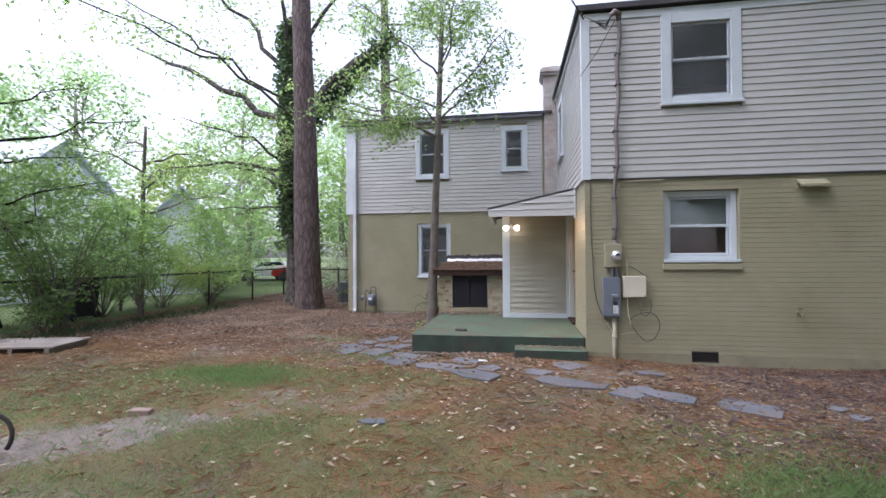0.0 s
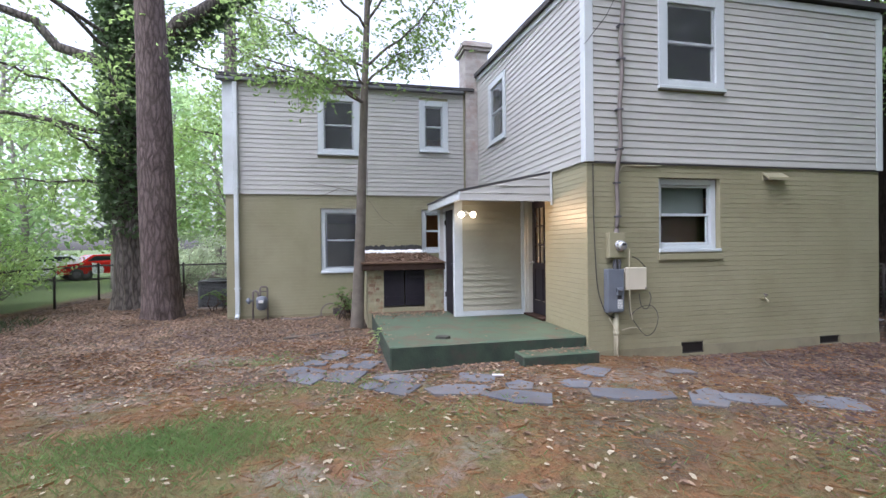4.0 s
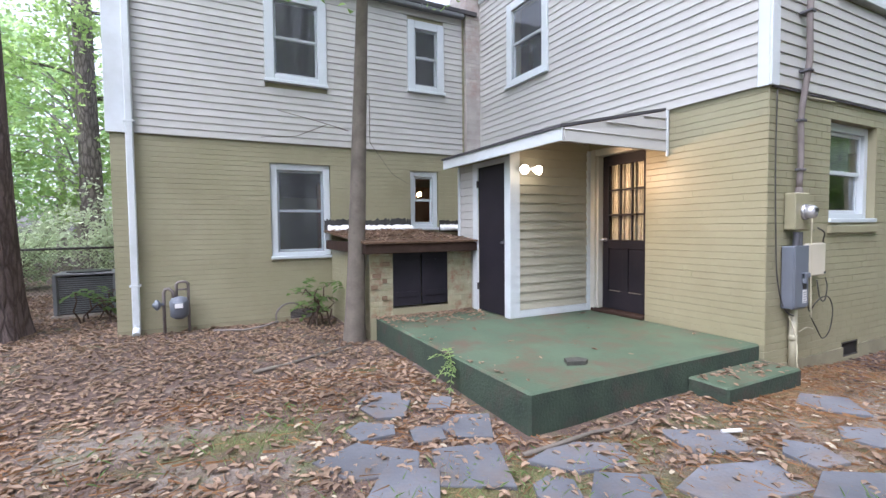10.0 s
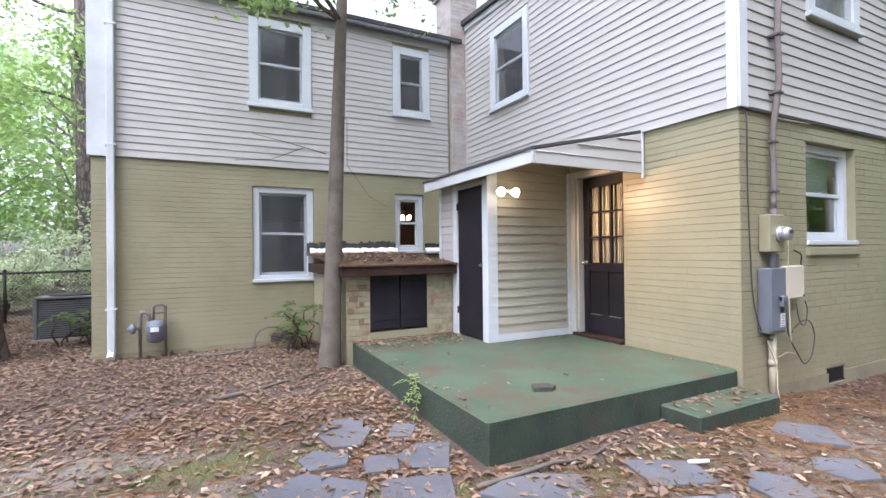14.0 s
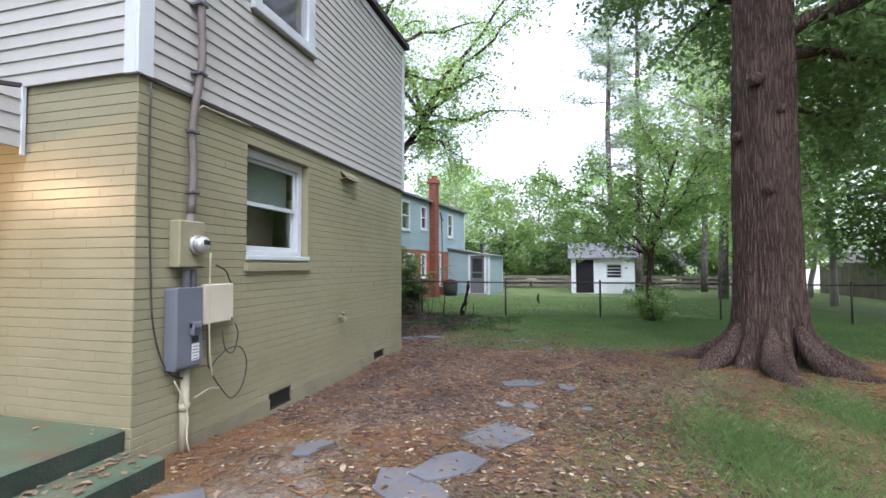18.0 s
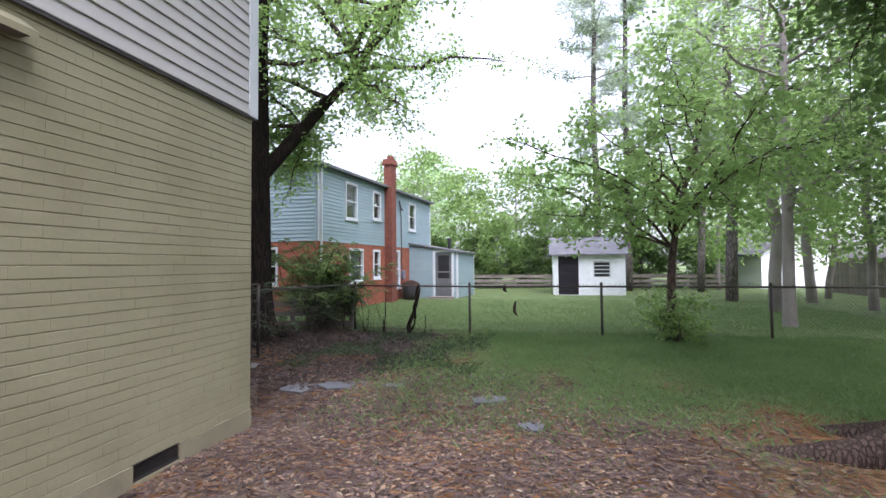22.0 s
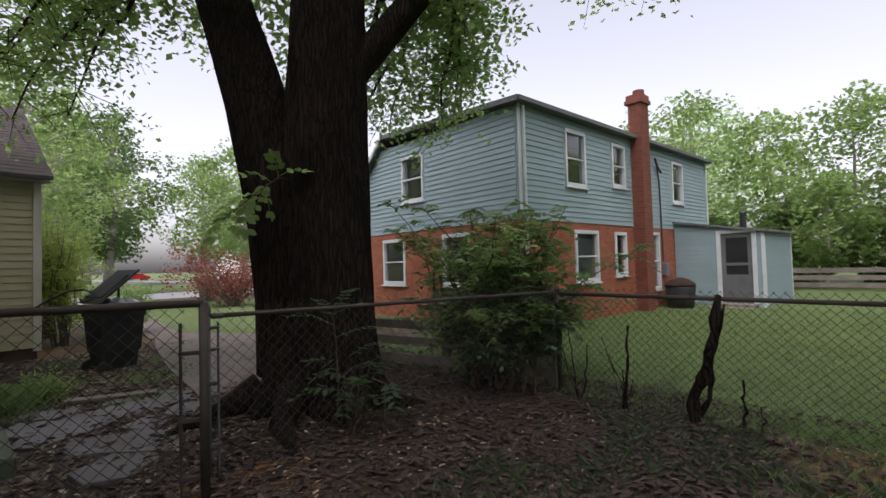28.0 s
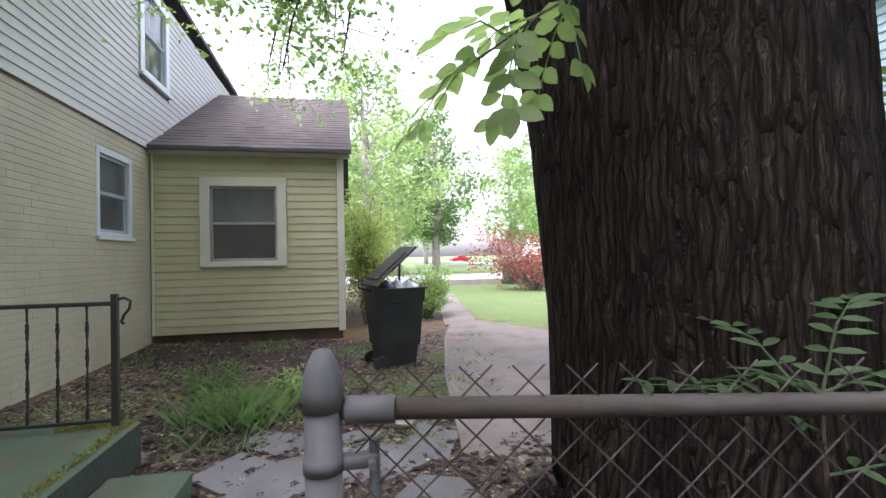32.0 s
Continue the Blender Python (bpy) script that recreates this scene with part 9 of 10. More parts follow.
for i, (x_, y_, w_, h_, a) in enumerate(((7.88, 8.03, 0.46, 0.5, -40), (8.0, 7.47, 0.72, 0.32, -75), (7.48, 5.62, 0.36, 0.26, -70), (8.0, 6.81, 0.34, 0.18, -70), (6.75, 5.16, 0.2, 0.24, -30))):
    stone(x_, y_, w_, h_, a, 460 + i, SLATE, label="flat grey flagstone in the leaf litter")
for i, (x_, y_, w_, h_, a) in enumerate(((8.45, 9.45, 0.72, 0.5, -60), (9.12, 12.2, 0.55, 0.75, -50), (9.05, 11.36, 0.5, 0.42, -50), (9.55, 12.25, 0.5, 0.6, -50), (9.05, 10.75, 0.42, 0.55, -50), (9.33, 11.1, 0.62, 0.5, -40), (9.95, 12.55, 0.36, 0.7, -25), (9.85, 11.70, 0.4, 0.46, -40),
        (8.72, 12.35, 0.45, 0.45, -45), (8.9, 12.75, 0.5, 0.42, -28), (9.45, 12.75, 0.26, 0.3, -28), (8.75, 11.85, 0.4, 0.35, 10), (9.45, 11.6, 0.34, 0.35, 30))):
    stone(x_, y_, w_, h_, a, 480 + i, SLATE_PALE, label="pale broken flagstone on the side path", group="side path stones")
for i, (x_, y_, L, a) in enumerate(((8.15, 9.15, 0.8, 12), (9.5, 13.1, 0.85, -25))):
    s = Shape().box(-L / 2, L / 2, -0.07, 0.07, 0.0, 0.035, 0.006)
    ob = tagged(new("plank", s.mesh("plank", WOOD_GREY)), "weathered grey plank lying on the ground", "plank")
    ob.matrix_world = pose(x_, y_, gz(x_, y_) + 0.012, 0, 0, a)
pal = thing("board_platform", "weathered grey board platform beside the fence", "platform", at=(-8.6, 6.6, -0.1), turn=12)
for k in range(6):
    part("board", Shape().box(-1.0, 0.75, k * 0.16, k * 0.16 + 0.145, 0.09, 0.125, 0.004), WOOD_GREY, pal)
for x_ in (-0.8, 0.0, 0.6):
    part("bearer", Shape().box(x_, x_ + 0.08, 0.0, 0.94, -0.02, 0.089, 0.004), WOOD_GREY, pal)
ob = tagged(new("loose_brick", Shape().box(-0.1, 0.1, -0.05, 0.05, 0, 0.06, 0.006).mesh("loose_brick", BRICK_LOOSE)), "loose pale brick lying on bare soil", "brick")
ob.matrix_world = pose(-3.92, 4.26, gz(-3.92, 4.26) - 0.008, 0, 3, 15)
ob = tagged(new("slab_stone", Shape().prism([(-0.1, -0.06), (0.06, -0.07), (0.11, 0.0), (0.05, 0.07), (-0.08, 0.06)], 0, 0.035, 0.006).mesh("slab_stone", STONE_DARK)), "flat grey-brown stone lying on the patio", "stone")
ob.matrix_world = pose(-1.07, 8.2, 0.2, 0, 0, -20)
ob = tagged(new("white_scrap", Shape().tube([(-0.07, 0, 0.02), (0.07, 0.01, 0.025)], 0.014, 8).mesh("white_scrap", LABEL_WHITE)), "small white plastic scrap on the leaves", "litter")
ob.matrix_world = pose(-0.62, 7.12, gz(-0.62, 7.12) + 0.01, 0, 0, -30)
for i, (x_, y_, L, a, r_) in enumerate(((-2.9, 10.5, 1.3, 25, 0.022), (-1.4, 7.62, 1.4, 3, 0.018), (2.9, 6.6, 0.7, 60, 0.011), (-2.6, 6.9, 0.6, 70, 0.008), (0.6, 3.0, 0.5, 20, 0.008), (3.2, 7.0, 0.8, 75, 0.012), (5.4, 6.9, 0.6, 40, 0.012), (-4.6, 11.2, 0.7, 40, 0.008))):
    rg = random.Random(500 + i)
    p = wander((-L / 2, 0, 0.0), (L / 2, 0, 0.01), 7, 0.03, rg)
    st = new("fallen_stick", Shape().tube([(q[0], q[1], max(q[2], 0) + r_) for q in p], [r_ * (1 - 0.08 * k) for k in range(8)], 7).mesh("fallen_stick", BARK_SMOOTH, True))
    st.matrix_world = pose(x_, y_, gz(x_, y_) - 0.005, 0, 0, a)
    tagged(st, "bare fallen stick lying on the leaves", "stick")
wh = thing("cart_wheel", "half-hidden rusty wheel lying in the straw", "wheel", at=(-4.35, 3.1, -0.05), turn=30)
part("rim", Shape().tube([(0.22 * math.cos(a), 0.05 * math.sin(a), 0.12 + 0.2 * math.sin(a)) for a in np.linspace(-0.5, 3.6, 18)], 0.018, 8), IRON, wh, "", True)

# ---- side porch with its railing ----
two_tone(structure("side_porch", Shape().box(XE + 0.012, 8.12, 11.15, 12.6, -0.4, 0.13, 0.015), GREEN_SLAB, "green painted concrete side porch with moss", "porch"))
tagged(new("porch_step", Shape().box(8.125, 8.55, 11.15, 12.15, -0.4, -0.03, 0.015).mesh("porch_step", GREEN_SLAB)), "green painted concrete step beside the porch", "step")
rl = thing("porch_railing", "black wrought-iron railing with twisted balusters", "railing", at=(8.02, 12.5, 0.13))
part("end_post", Shape().box(-0.018, 0.018, -0.018, 0.018, 0.0, 0.80, 0.003), IRON, rl)
part("top_rail", Shape().box(-1.5, 0.0, -0.02, 0.02, 0.73, 0.755, 0.004), IRON, rl)
part("bottom_rail", Shape().box(-1.5, 0.0, -0.015, 0.015, 0.03, 0.05, 0.003), IRON, rl)
part("scroll", Shape().tube([(0.0, 0, 0.76), (0.05, 0, 0.775), (0.085, 0, 0.755), (0.08, 0, 0.71), (0.05, 0, 0.67), (0.035, 0, 0.63), (0.05, 0, 0.615)], 0.009, 8), IRON, rl, "", True)
for k in range(9):
    xk = -0.15 - k * 0.155
    s = Shape()
    v, f = [], []
    for j in range(29):
        z, a = 0.05 + 0.68 * j / 28, (j % 7) * 0.9 if 3 < j < 25 else 0
        w_ = 0.009 + 0.003 * math.sin(j * 0.9)
        for c_ in range(4):
            an = a + c_ * math.pi / 2 + math.pi / 4
            v.append((xk + w_ * math.cos(an), w_ * math.sin(an), z))
    for j in range(28):
        for c_ in range(4):
            f.append((4 * j + c_, 4 * j + (c_ + 1) % 4, 4 * j + 4 + (c_ + 1) % 4, 4 * j + 4 + c_))
    part("baluster", s.add(v, f), IRON, rl)
E3 = structure("door_3", Shape(M_E).box(3.52, 4.38, -0.08, -0.04, 0.235, 2.28, 0.004), TRIM, "plain white side door", "door")
part("door_handle", Shape(M_E).disc((3.6, -0.04, 1.15), (0, 1, 0), [(0, 0.02), (0.04, 0.02), (0.06, 0.028), (0.075, 0.01)], 12), CHROME, E3)

# ---- dustbins ----
def wheelie(name, label, at, turn, material, open_lid, h=0.95):
    b = thing(name, label, "dustbin", at=at, turn=turn)
    v = [(sx * w_, sy * d_, z) for z, w_, d_ in ((0.06, 0.21, 0.23), (h - 0.18, 0.275, 0.32), (h - 0.175, 0.295, 0.34), (h - 0.02, 0.30, 0.345), (h - 0.02, 0.325, 0.37), (h, 0.325, 0.37), (h, 0.29, 0.335), (0.3, 0.25, 0.28)) for sx, sy in ((-1, -1), (1, -1), (1, 1), (-1, 1))]
    f = [(3, 2, 1, 0)] + [(4 * r + k, 4 * r + (k + 1) % 4, 4 * r + 4 + (k + 1) % 4, 4 * r + 4 + k) for r in range(7) for k in range(4)] + [(28, 29, 30, 31)]
    part("body", Shape().add(v, f), material, b)
    for sx in (-1, 1):
        w_ = part("wheel", Shape().disc((sx * 0.22, 0.26, 0.1), (sx, 0, 0), [(0, 0.1), (0.05, 0.1), (0.055, 0.07)], 16), BLACK, b)
    part("axle", Shape().tube([(-0.22, 0.26, 0.1), (0.22, 0.26, 0.1)], 0.012, 8), GALV, b)
    part("handle", Shape().tube([(-0.2, 0.36, h - 0.03), (-0.2, 0.43, h), (0.2, 0.43, h), (0.2, 0.36, h - 0.03)], 0.016, 8), material, b)
    lm_ = Matrix.Translation((0, 0.36, h + 0.015)) @ Matrix.Rotation(radians(-open_lid), 4, "X")
    part("lid", Shape(lm_).box(-0.335, 0.335, -0.76, 0.0, 0.0, 0.03, 0.012).box(-0.25, 0.25, -0.62, -0.1, 0.03, 0.05, 0.01), material if not open_lid else BLACK, b, "domed plastic lid")
    return b


b1 = wheelie("dustbin", "overfull black wheeled dustbin with its lid pushed up", (9.96, 15.1, -0.24), 103, BIN_PLASTIC, 38, 1.0)
b1.scale = (0.90, 0.90, 0.99)
rg = random.Random(77)
bag = mat("shiny_rubbish_bag", (0.03, 0.03, 0.06), (0.10, 0.10, 0.16), 0.25, 9, 40, 0.6, 0.02)
for k in range(5):
    c_ = (rg.uniform(-0.14, 0.14), rg.uniform(-0.2, 0.12), 0.97)
    s = Shape().tube([(c_[0], c_[1], 0.85), (c_[0], c_[1], 0.93), (c_[0] + .02, c_[1], 1.0), (c_[0], c_[1] + .02, 1.05), (c_[0], c_[1], 1.08)], [0.1, 0.13, 0.12, 0.07, 0.02], 11, wob=0.35, rng=rg)
    part("rubbish_bag", s, bag if k % 2 else LABEL_WHITE, b1)
part("stick", Shape().tube([(0.2, -0.15, 0.7), (0.22, -0.17, 1.3)], 0.018, 8), WOOD_DARK, b1, "dark stick poking out")
wheelie("dustbin", "green wheeled dustbin at the street's edge", (17.0, 30.4, -0.26), 10, BIN_GREEN, 0, 1.05)

# ---- neighbour's house to the east ----
NT = radians(6)
NC, NS = math.cos(NT), math.sin(NT)
NO = (16.75, 12.4)
nh = thing("neighbour_house", "two-storey house, pale blue siding over red brick", "house", at=(*NO, -0.3), turn=-6)


N_S, N_W = wall_frame(0, 0, 1, 0, 0, -1), wall_frame(0, 0, 0, 1, -1, 0)
n_rake = lambda u: 5.24 - 0.905 * (u - 5.0)
B0, BL, ET = 0.0, 2.44, 4.98
NW_S = [(1.8, 2.62, 3.38, 4.68), (4.02, 4.68, 3.55, 4.66), (7.9, 8.7, 3.36, 4.64), (2.1, 3.1, 1.0, 2.2), (4.05, 4.6, 1.1, 2.2), (6.0, 6.7, 0.6, 2.25)]
NW_W = [(3.3, 4.2, 3.3, 4.5), (4.2, 5.2, 1.0, 2.2), (1.6, 2.5, 1.0, 2.2)]
for M_, L_, hs in ((N_S, 10.9, NW_S), (N_W, 8.0, NW_W)):
    s1, s2 = Shape(M_), Shape(M_)
    for a, b, c, d in cells(0.0 if M_ is N_S else 0.16, L_, B0 - 0.3, BL, hs):
        s1.box(a, b, -0.15, 0, c, d)
    L2 = L_ if M_ is N_S else 5.3
    for a, b, c, d in cells(0.0 if M_ is N_S else 0.16, L2, BL + 0.001, ET, hs):
        s2.box(a, b, -0.15, 0, c, d)
    if M_ is N_W:
        s2.add([(5.3, -0.15, BL), (8.0, -0.15, BL), (8.0, 0, BL), (5.3, 0, BL), (5.3, -0.15, 4.95), (8.0, -0.15, 2.51), (8.0, 0, 2.51), (5.3, 0, 4.95)], HEX)
    wb = part("wall", s1, RED_MORTAR, nh, "red brick ground floor")
    bricks(wb, M_, 0.0, L_, B0 - 0.3, BL, hs, RED_BRICK, course=0.077, length=0.22, seed=31)
    wu = part("wall", s2, SIDING_TEAL, nh, "pale blue sided upper floor")
    siding(wu, M_, 0.06, L2, BL, ET - 0.02, [(h[0] - 0.07, h[1] + 0.07, h[2] - 0.07, h[3] + 0.07) for h in hs if h[2] > BL], SIDING_TEAL, lap=0.025, course=0.128)
    if M_ is N_W:
        siding(wu, M_, 5.3, L_, BL, ET - 0.02, [], SIDING_TEAL, lap=0.025, course=0.128, top=n_rake)
    for h in hs:
        wd = part("window", Shape(M_).box(h[0], h[1], -0.10, -0.08, h[2] + 0.01, h[2] + 0.03), TRIM, nh)
        fr = Shape(M_)
        o = 0.05
        fr.box(h[0] - 0.04, h[0] + 0.03, -0.06, o, h[2] - 0.06, h[3] + 0.06, 0.006).box(h[1] - 0.03, h[1] + 0.04, -0.06, o, h[2] - 0.06, h[3] + 0.06, 0.006)
        fr.box(h[0] + 0.03, h[1] - 0.03, -0.06, o, h[3] - 0.03, h[3] + 0.06, 0.006).box(h[0] + 0.03, h[1] - 0.03, -0.06, o, h[2] - 0.06, h[2] + 0.04, 0.006)
        zm = (h[2] + h[3]) / 2
        fr.box(h[0] + 0.03, h[1] - 0.03, -0.05, 0.02, zm - 0.02, zm + 0.02, 0.004)
        part("frame", fr, TRIM, wd)
        pn = part("pane", Shape(M_).box(h[0] + 0.03, h[1] - 0.03, -0.03, -0.025, h[2] + 0.03, h[3] - 0.03), GLASS, wd)
        pn.visible_shadow = False
        part("sill", Shape(M_).box(h[0] - 0.09, h[1] + 0.09, -0.02, 0.09, h[2] - 0.1, h[2] - 0.061, 0.004), TRIM, wd)
part("wall", Shape().box(0.2, 10.9, 7.85, 8.0, -0.3, 2.5), SIDING_TEAL, nh)
part("wall", Shape().box(10.75, 10.9, 0.16, 5.3, -0.3, ET), SIDING_TEAL, nh)
part("wall", Shape().add([(10.75, 5.301, -0.3), (10.9, 5.301, -0.3), (10.9, 7.849, -0.3), (10.75, 7.849, -0.3), (10.75, 5.301, 4.95), (10.9, 5.301, 4.95), (10.9, 7.849, 2.6), (10.75, 7.849, 2.6)], HEX), SIDING_TEAL, nh)
part("inner_floor", Shape().box(0.16, 10.74, 0.16, 7.84, 2.3, 2.5), ROOM, nh)
part("inner_floor", Shape().box(0.16, 10.74, 0.16, 7.84, -0.1, 0.1), ROOM, nh)
part("inner_wall", Shape().box(0.16, 10.74, 3.0, 3.1, 0.1, 2.3).box(0.16, 10.74, 3.0, 3.1, 2.5, ET), ROOM, nh)


def n_slope(x0, x1, y0, z0, y1, z1, t):
    """A roof sheet or board that runs from (y0, z0) to (y1, z1)."""
    return [(x0, y0, z0), (x1, y0, z0), (x1, y1, z1), (x0, y1, z1), (x0, y0, z0 + t), (x1, y0, z0 + t), (x1, y1, z1 + t), (x0, y1, z1 + t)]


part("roof", Shape().add(n_slope(-0.2, 11.05, -0.2, ET, 5.0, ET + 0.28, 0.1), HEX), ROOF_GREY, nh, "low grey rear roof")
part("roof", Shape().add(n_slope(-0.2, 11.05, 5.001, ET + 0.28, 8.35, 2.23, 0.1), HEX), ROOF_GREY, nh, "steep grey street-side roof")
part("eave_board", Shape().box(-0.2, 11.05, -0.23, -0.2, ET, ET + 0.1, 0.004), AC_STEEL, nh, "grey eave board")
part("rake_board", Shape().add(n_slope(-0.23, -0.2, -0.2, ET - 0.02, 5.0, ET + 0.26, 0.12), HEX), AC_STEEL, nh, "grey rake board")
part("rake_board", Shape().add(n_slope(-0.23, -0.2, 5.001, ET + 0.24, 8.35, 2.19, 0.14), HEX), TRIM, nh, "white rake board")
part("corner_board", Shape().box(-0.03, 0.06, -0.05, -0.02, BL, ET, 0.004), TRIM, nh)
part("corner_board", Shape().box(10.84, 10.93, -0.05, -0.02, BL, ET, 0.004), TRIM, nh)
part("downspout", Shape().tube([(0.1, -0.09, ET - 0.05), (0.1, -0.09, 0.1), (0.15, -0.2, 0.0)], 0.04, 8), TRIM, nh)
nc = part("chimney", Shape().box(5.12, 5.60, -0.36, 0.02, -0.3, 6.25), RED_MORTAR, nh, "tall red brick chimney")
bricks(nc, wall_frame(5.12, -0.36, 1, 0, 0, -1), 0, 0.48, -0.3, 6.2, [], CHIMNEY_RED, course=0.077, length=0.22, seed=33)
bricks(nc, wall_frame(5.12, -0.36, 0, 1, -1, 0), 0, 0.36, -0.3, 6.2, [], CHIMNEY_RED, course=0.077, length=0.22, seed=34)
part("cap", Shape().box(5.06, 5.66, -0.42, 0.1, 6.0, 6.12, 0.01).box(5.09, 5.63, -0.39, 0.06, 6.12, 6.27, 0.01), CHIMNEY_RED, nc)
part("flue", Shape().tube([(5.37, -0.2, 6.27), (5.37, -0.2, 6.42)], 0.16, 12), CHIMNEY_RED, nc)
part("wire", Shape().tube([(6.7, -0.06, 4.4), (6.75, -0.09, 3.9), (6.85, -0.06, 3.0), (6.9, -0.06, 1.4)], 0.025, 6).tube([(6.5, -0.1, 4.6), (6.7, -0.1, 4.3), (6.9, -0.1, 4.2)], 0.04, 6), CABLE, nh)
part("meter", Shape().box(6.9, 7.15, -0.14, 0.0, 0.95, 1.35, 0.02), GREY_METAL, nh)

# its back porch
np_ = thing("back_porch", "pale blue sided lean-to porch with a screen door", "porch", at=(NO[0] + 7.9 * NC, NO[1] - 7.9 * NS, -0.3), turn=-6)
P_W, P_S = wall_frame(0, 0, 0, -1, -1, 0), wall_frame(0, -2.5, 1, 0, 0, -1)
ptop = lambda u: 2.62 - 0.17 * u
for M_, L_, hs, tp in ((P_W, 2.5, [(1.38, 2.2, 0.1, 2.2)], ptop), (P_S, 3.0, [], lambda u: 2.19)):
    s = Shape(M_)
    for a, b, c, d in cells(0.02 if M_ is P_W else 0.0, L_, -0.1, 2.18, hs):
        s.box(a, b, -0.08, 0, c, d)
    w_ = part("wall", s, SIDING_TEAL, np_)
    siding(w_, M_, 0.04, L_ - 0.06, 0.05, 2.62, [(h[0] - 0.1, h[1] + 0.1, h[2] - 0.1, h[3] + 0.1) for h in hs], SIDING_TEAL, lap=0.025, course=0.128, top=tp)
part("gable", Shape().add([(0, -0.02, 2.181), (0, -2.5, 2.181), (0, -0.02, 2.6), (0.08, -0.02, 2.181), (0.08, -2.5, 2.181), (0.08, -0.02, 2.6)], [(0, 2, 1), (3, 4, 5), (0, 1, 4, 3), (1, 2, 5, 4), (0, 3, 5, 2)]), SIDING_TEAL, np_)
part("wall", Shape().box(2.92, 3.0, -2.42, -0.02, -0.1, 2.18), SIDING_TEAL, np_)
part("roof", Shape().add([(-0.12, 0.0, 2.63), (3.12, 0.0, 2.63), (3.12, -2.65, 2.19), (-0.12, -2.65, 2.19), (-0.12, 0.0, 2.69), (3.12, 0.0, 2.69), (3.12, -2.65, 2.25), (-0.12, -2.65, 2.25)], [tuple(reversed(q)) for q in HEX]), ROOF_GREY, np_)
part("corner_board", Shape().box(-0.03, 0.05, -2.53, -2.44, -0.1, 2.2, 0.004), TRIM, np_)
part("corner_board", Shape().box(2.95, 3.03, -2.53, -2.44, -0.1, 2.2, 0.004), TRIM, np_)
pd = part("door", Shape(P_W).box(1.38, 1.5, -0.05, -0.01, 0.1, 2.2, 0.004).box(2.08, 2.2, -0.05, -0.01, 0.1, 2.2, 0.004).box(1.5, 2.08, -0.05, -0.01, 2.06, 2.2, 0.004).box(1.5, 2.08, -0.05, -0.01, 0.1, 0.95, 0.004).box(1.5, 2.08, -0.05, -0.01, 1.22, 1.3, 0.004), AC_STEEL, np_, "grey screen door")
part("screen", Shape(P_W).box(1.5, 2.08, -0.03, -0.025, 0.95, 2.06), BLACK, pd)
part("door_casing", Shape(P_W).box(1.26, 1.375, 0.0, 0.04, 0.05, 2.3, 0.005).box(2.205, 2.32, 0.0, 0.04, 0.05, 2.3, 0.005).box(1.375, 2.205, 0.0, 0.04, 2.205, 2.3, 0.005), TRIM, np_, "white door casing")
part("steps", Shape().box(-0.9, -0.1, -2.35, -1.2, -0.15, 0.02, 0.01).box(-0.5, -0.1, -2.35, -1.2, 0.02, 0.1, 0.01), WOOD_GREY, np_, "weathered wooden steps")
part("vent_pipe", Shape().tube([(2.2, -1.4, 2.3), (2.2, -1.4, 2.95)], 0.09, 12).disc((2.2, -1.4, 2.95), (0, 0, 1), [(0, 0.14), (0.05, 0.12), (0.1, 0.02)], 12), BLACK, np_)
tub = thing("barrel", "dark barrel standing by the neighbour's wall", "barrel", at=(NO[0] + 6.7 * NC - 0.6 * NS, NO[1] - 6.7 * NS - 0.6 * NC, -0.3))
part("body", Shape().tube([(0, 0, 0), (0, 0, 0.3), (0, 0, 0.62), (0, 0, 0.66)], [0.36, 0.40, 0.42, 0.40], 20), BIN_PLASTIC, tub, "", True)
part("lid", Shape().disc((0, 0, 0.66), (0, 0, 1), [(0, 0.43), (0.04, 0.42), (0.12, 0.36), (0.2, 0.24), (0.25, 0.05)], 20), WOOD_DARK, tub, "dull red-brown domed lid", True)

# ---- white shed in the far yard ----
ws = thing("garden_shed", "white painted block shed with a dark door and grey roof", "shed", at=(27.3, 1.08, -0.3))
W_S = wall_frame(0, 0, 0, 1, -1, 0)
s = Shape(W_S)
for a, b, c, d in cells(0, 3.53, -0.1, 2.1, [(2.26, 3.28, 0.02, 2.0), (0.75, 1.5, 0.9, 1.72)]):
    s.box(a, b, -0.15, 0, c, d)
wp = mat("white_painted_block", (0.66, 0.69, 0.72), (0.76, 0.78, 0.80), 0.7, 1.2, 40, 0.3, 0.004, dirt=(0.5, 0.52, 0.52), dirt_amount=0.5)
part("wall", s, wp, ws)
part("wall", Shape().box(0.15, 3.4, 0, 0.15, -0.1, 2.1).box(0.15, 3.4, 3.38, 3.53, -0.1, 2.1).box(3.25, 3.4, 0.15, 3.38, -0.1, 2.1), wp, ws)
for yy in (0.0, 3.38):
    part("gable", Shape().add([(0.0, yy, 2.101), (3.4, yy, 2.101), (1.7, yy, 2.95), (0.0, yy + 0.15, 2.101), (3.4, yy + 0.15, 2.101), (1.7, yy + 0.15, 2.95)], [(0, 1, 2), (5, 4, 3), (0, 3, 4, 1), (1, 4, 5, 2), (2, 5, 3, 0)]), wp, ws)
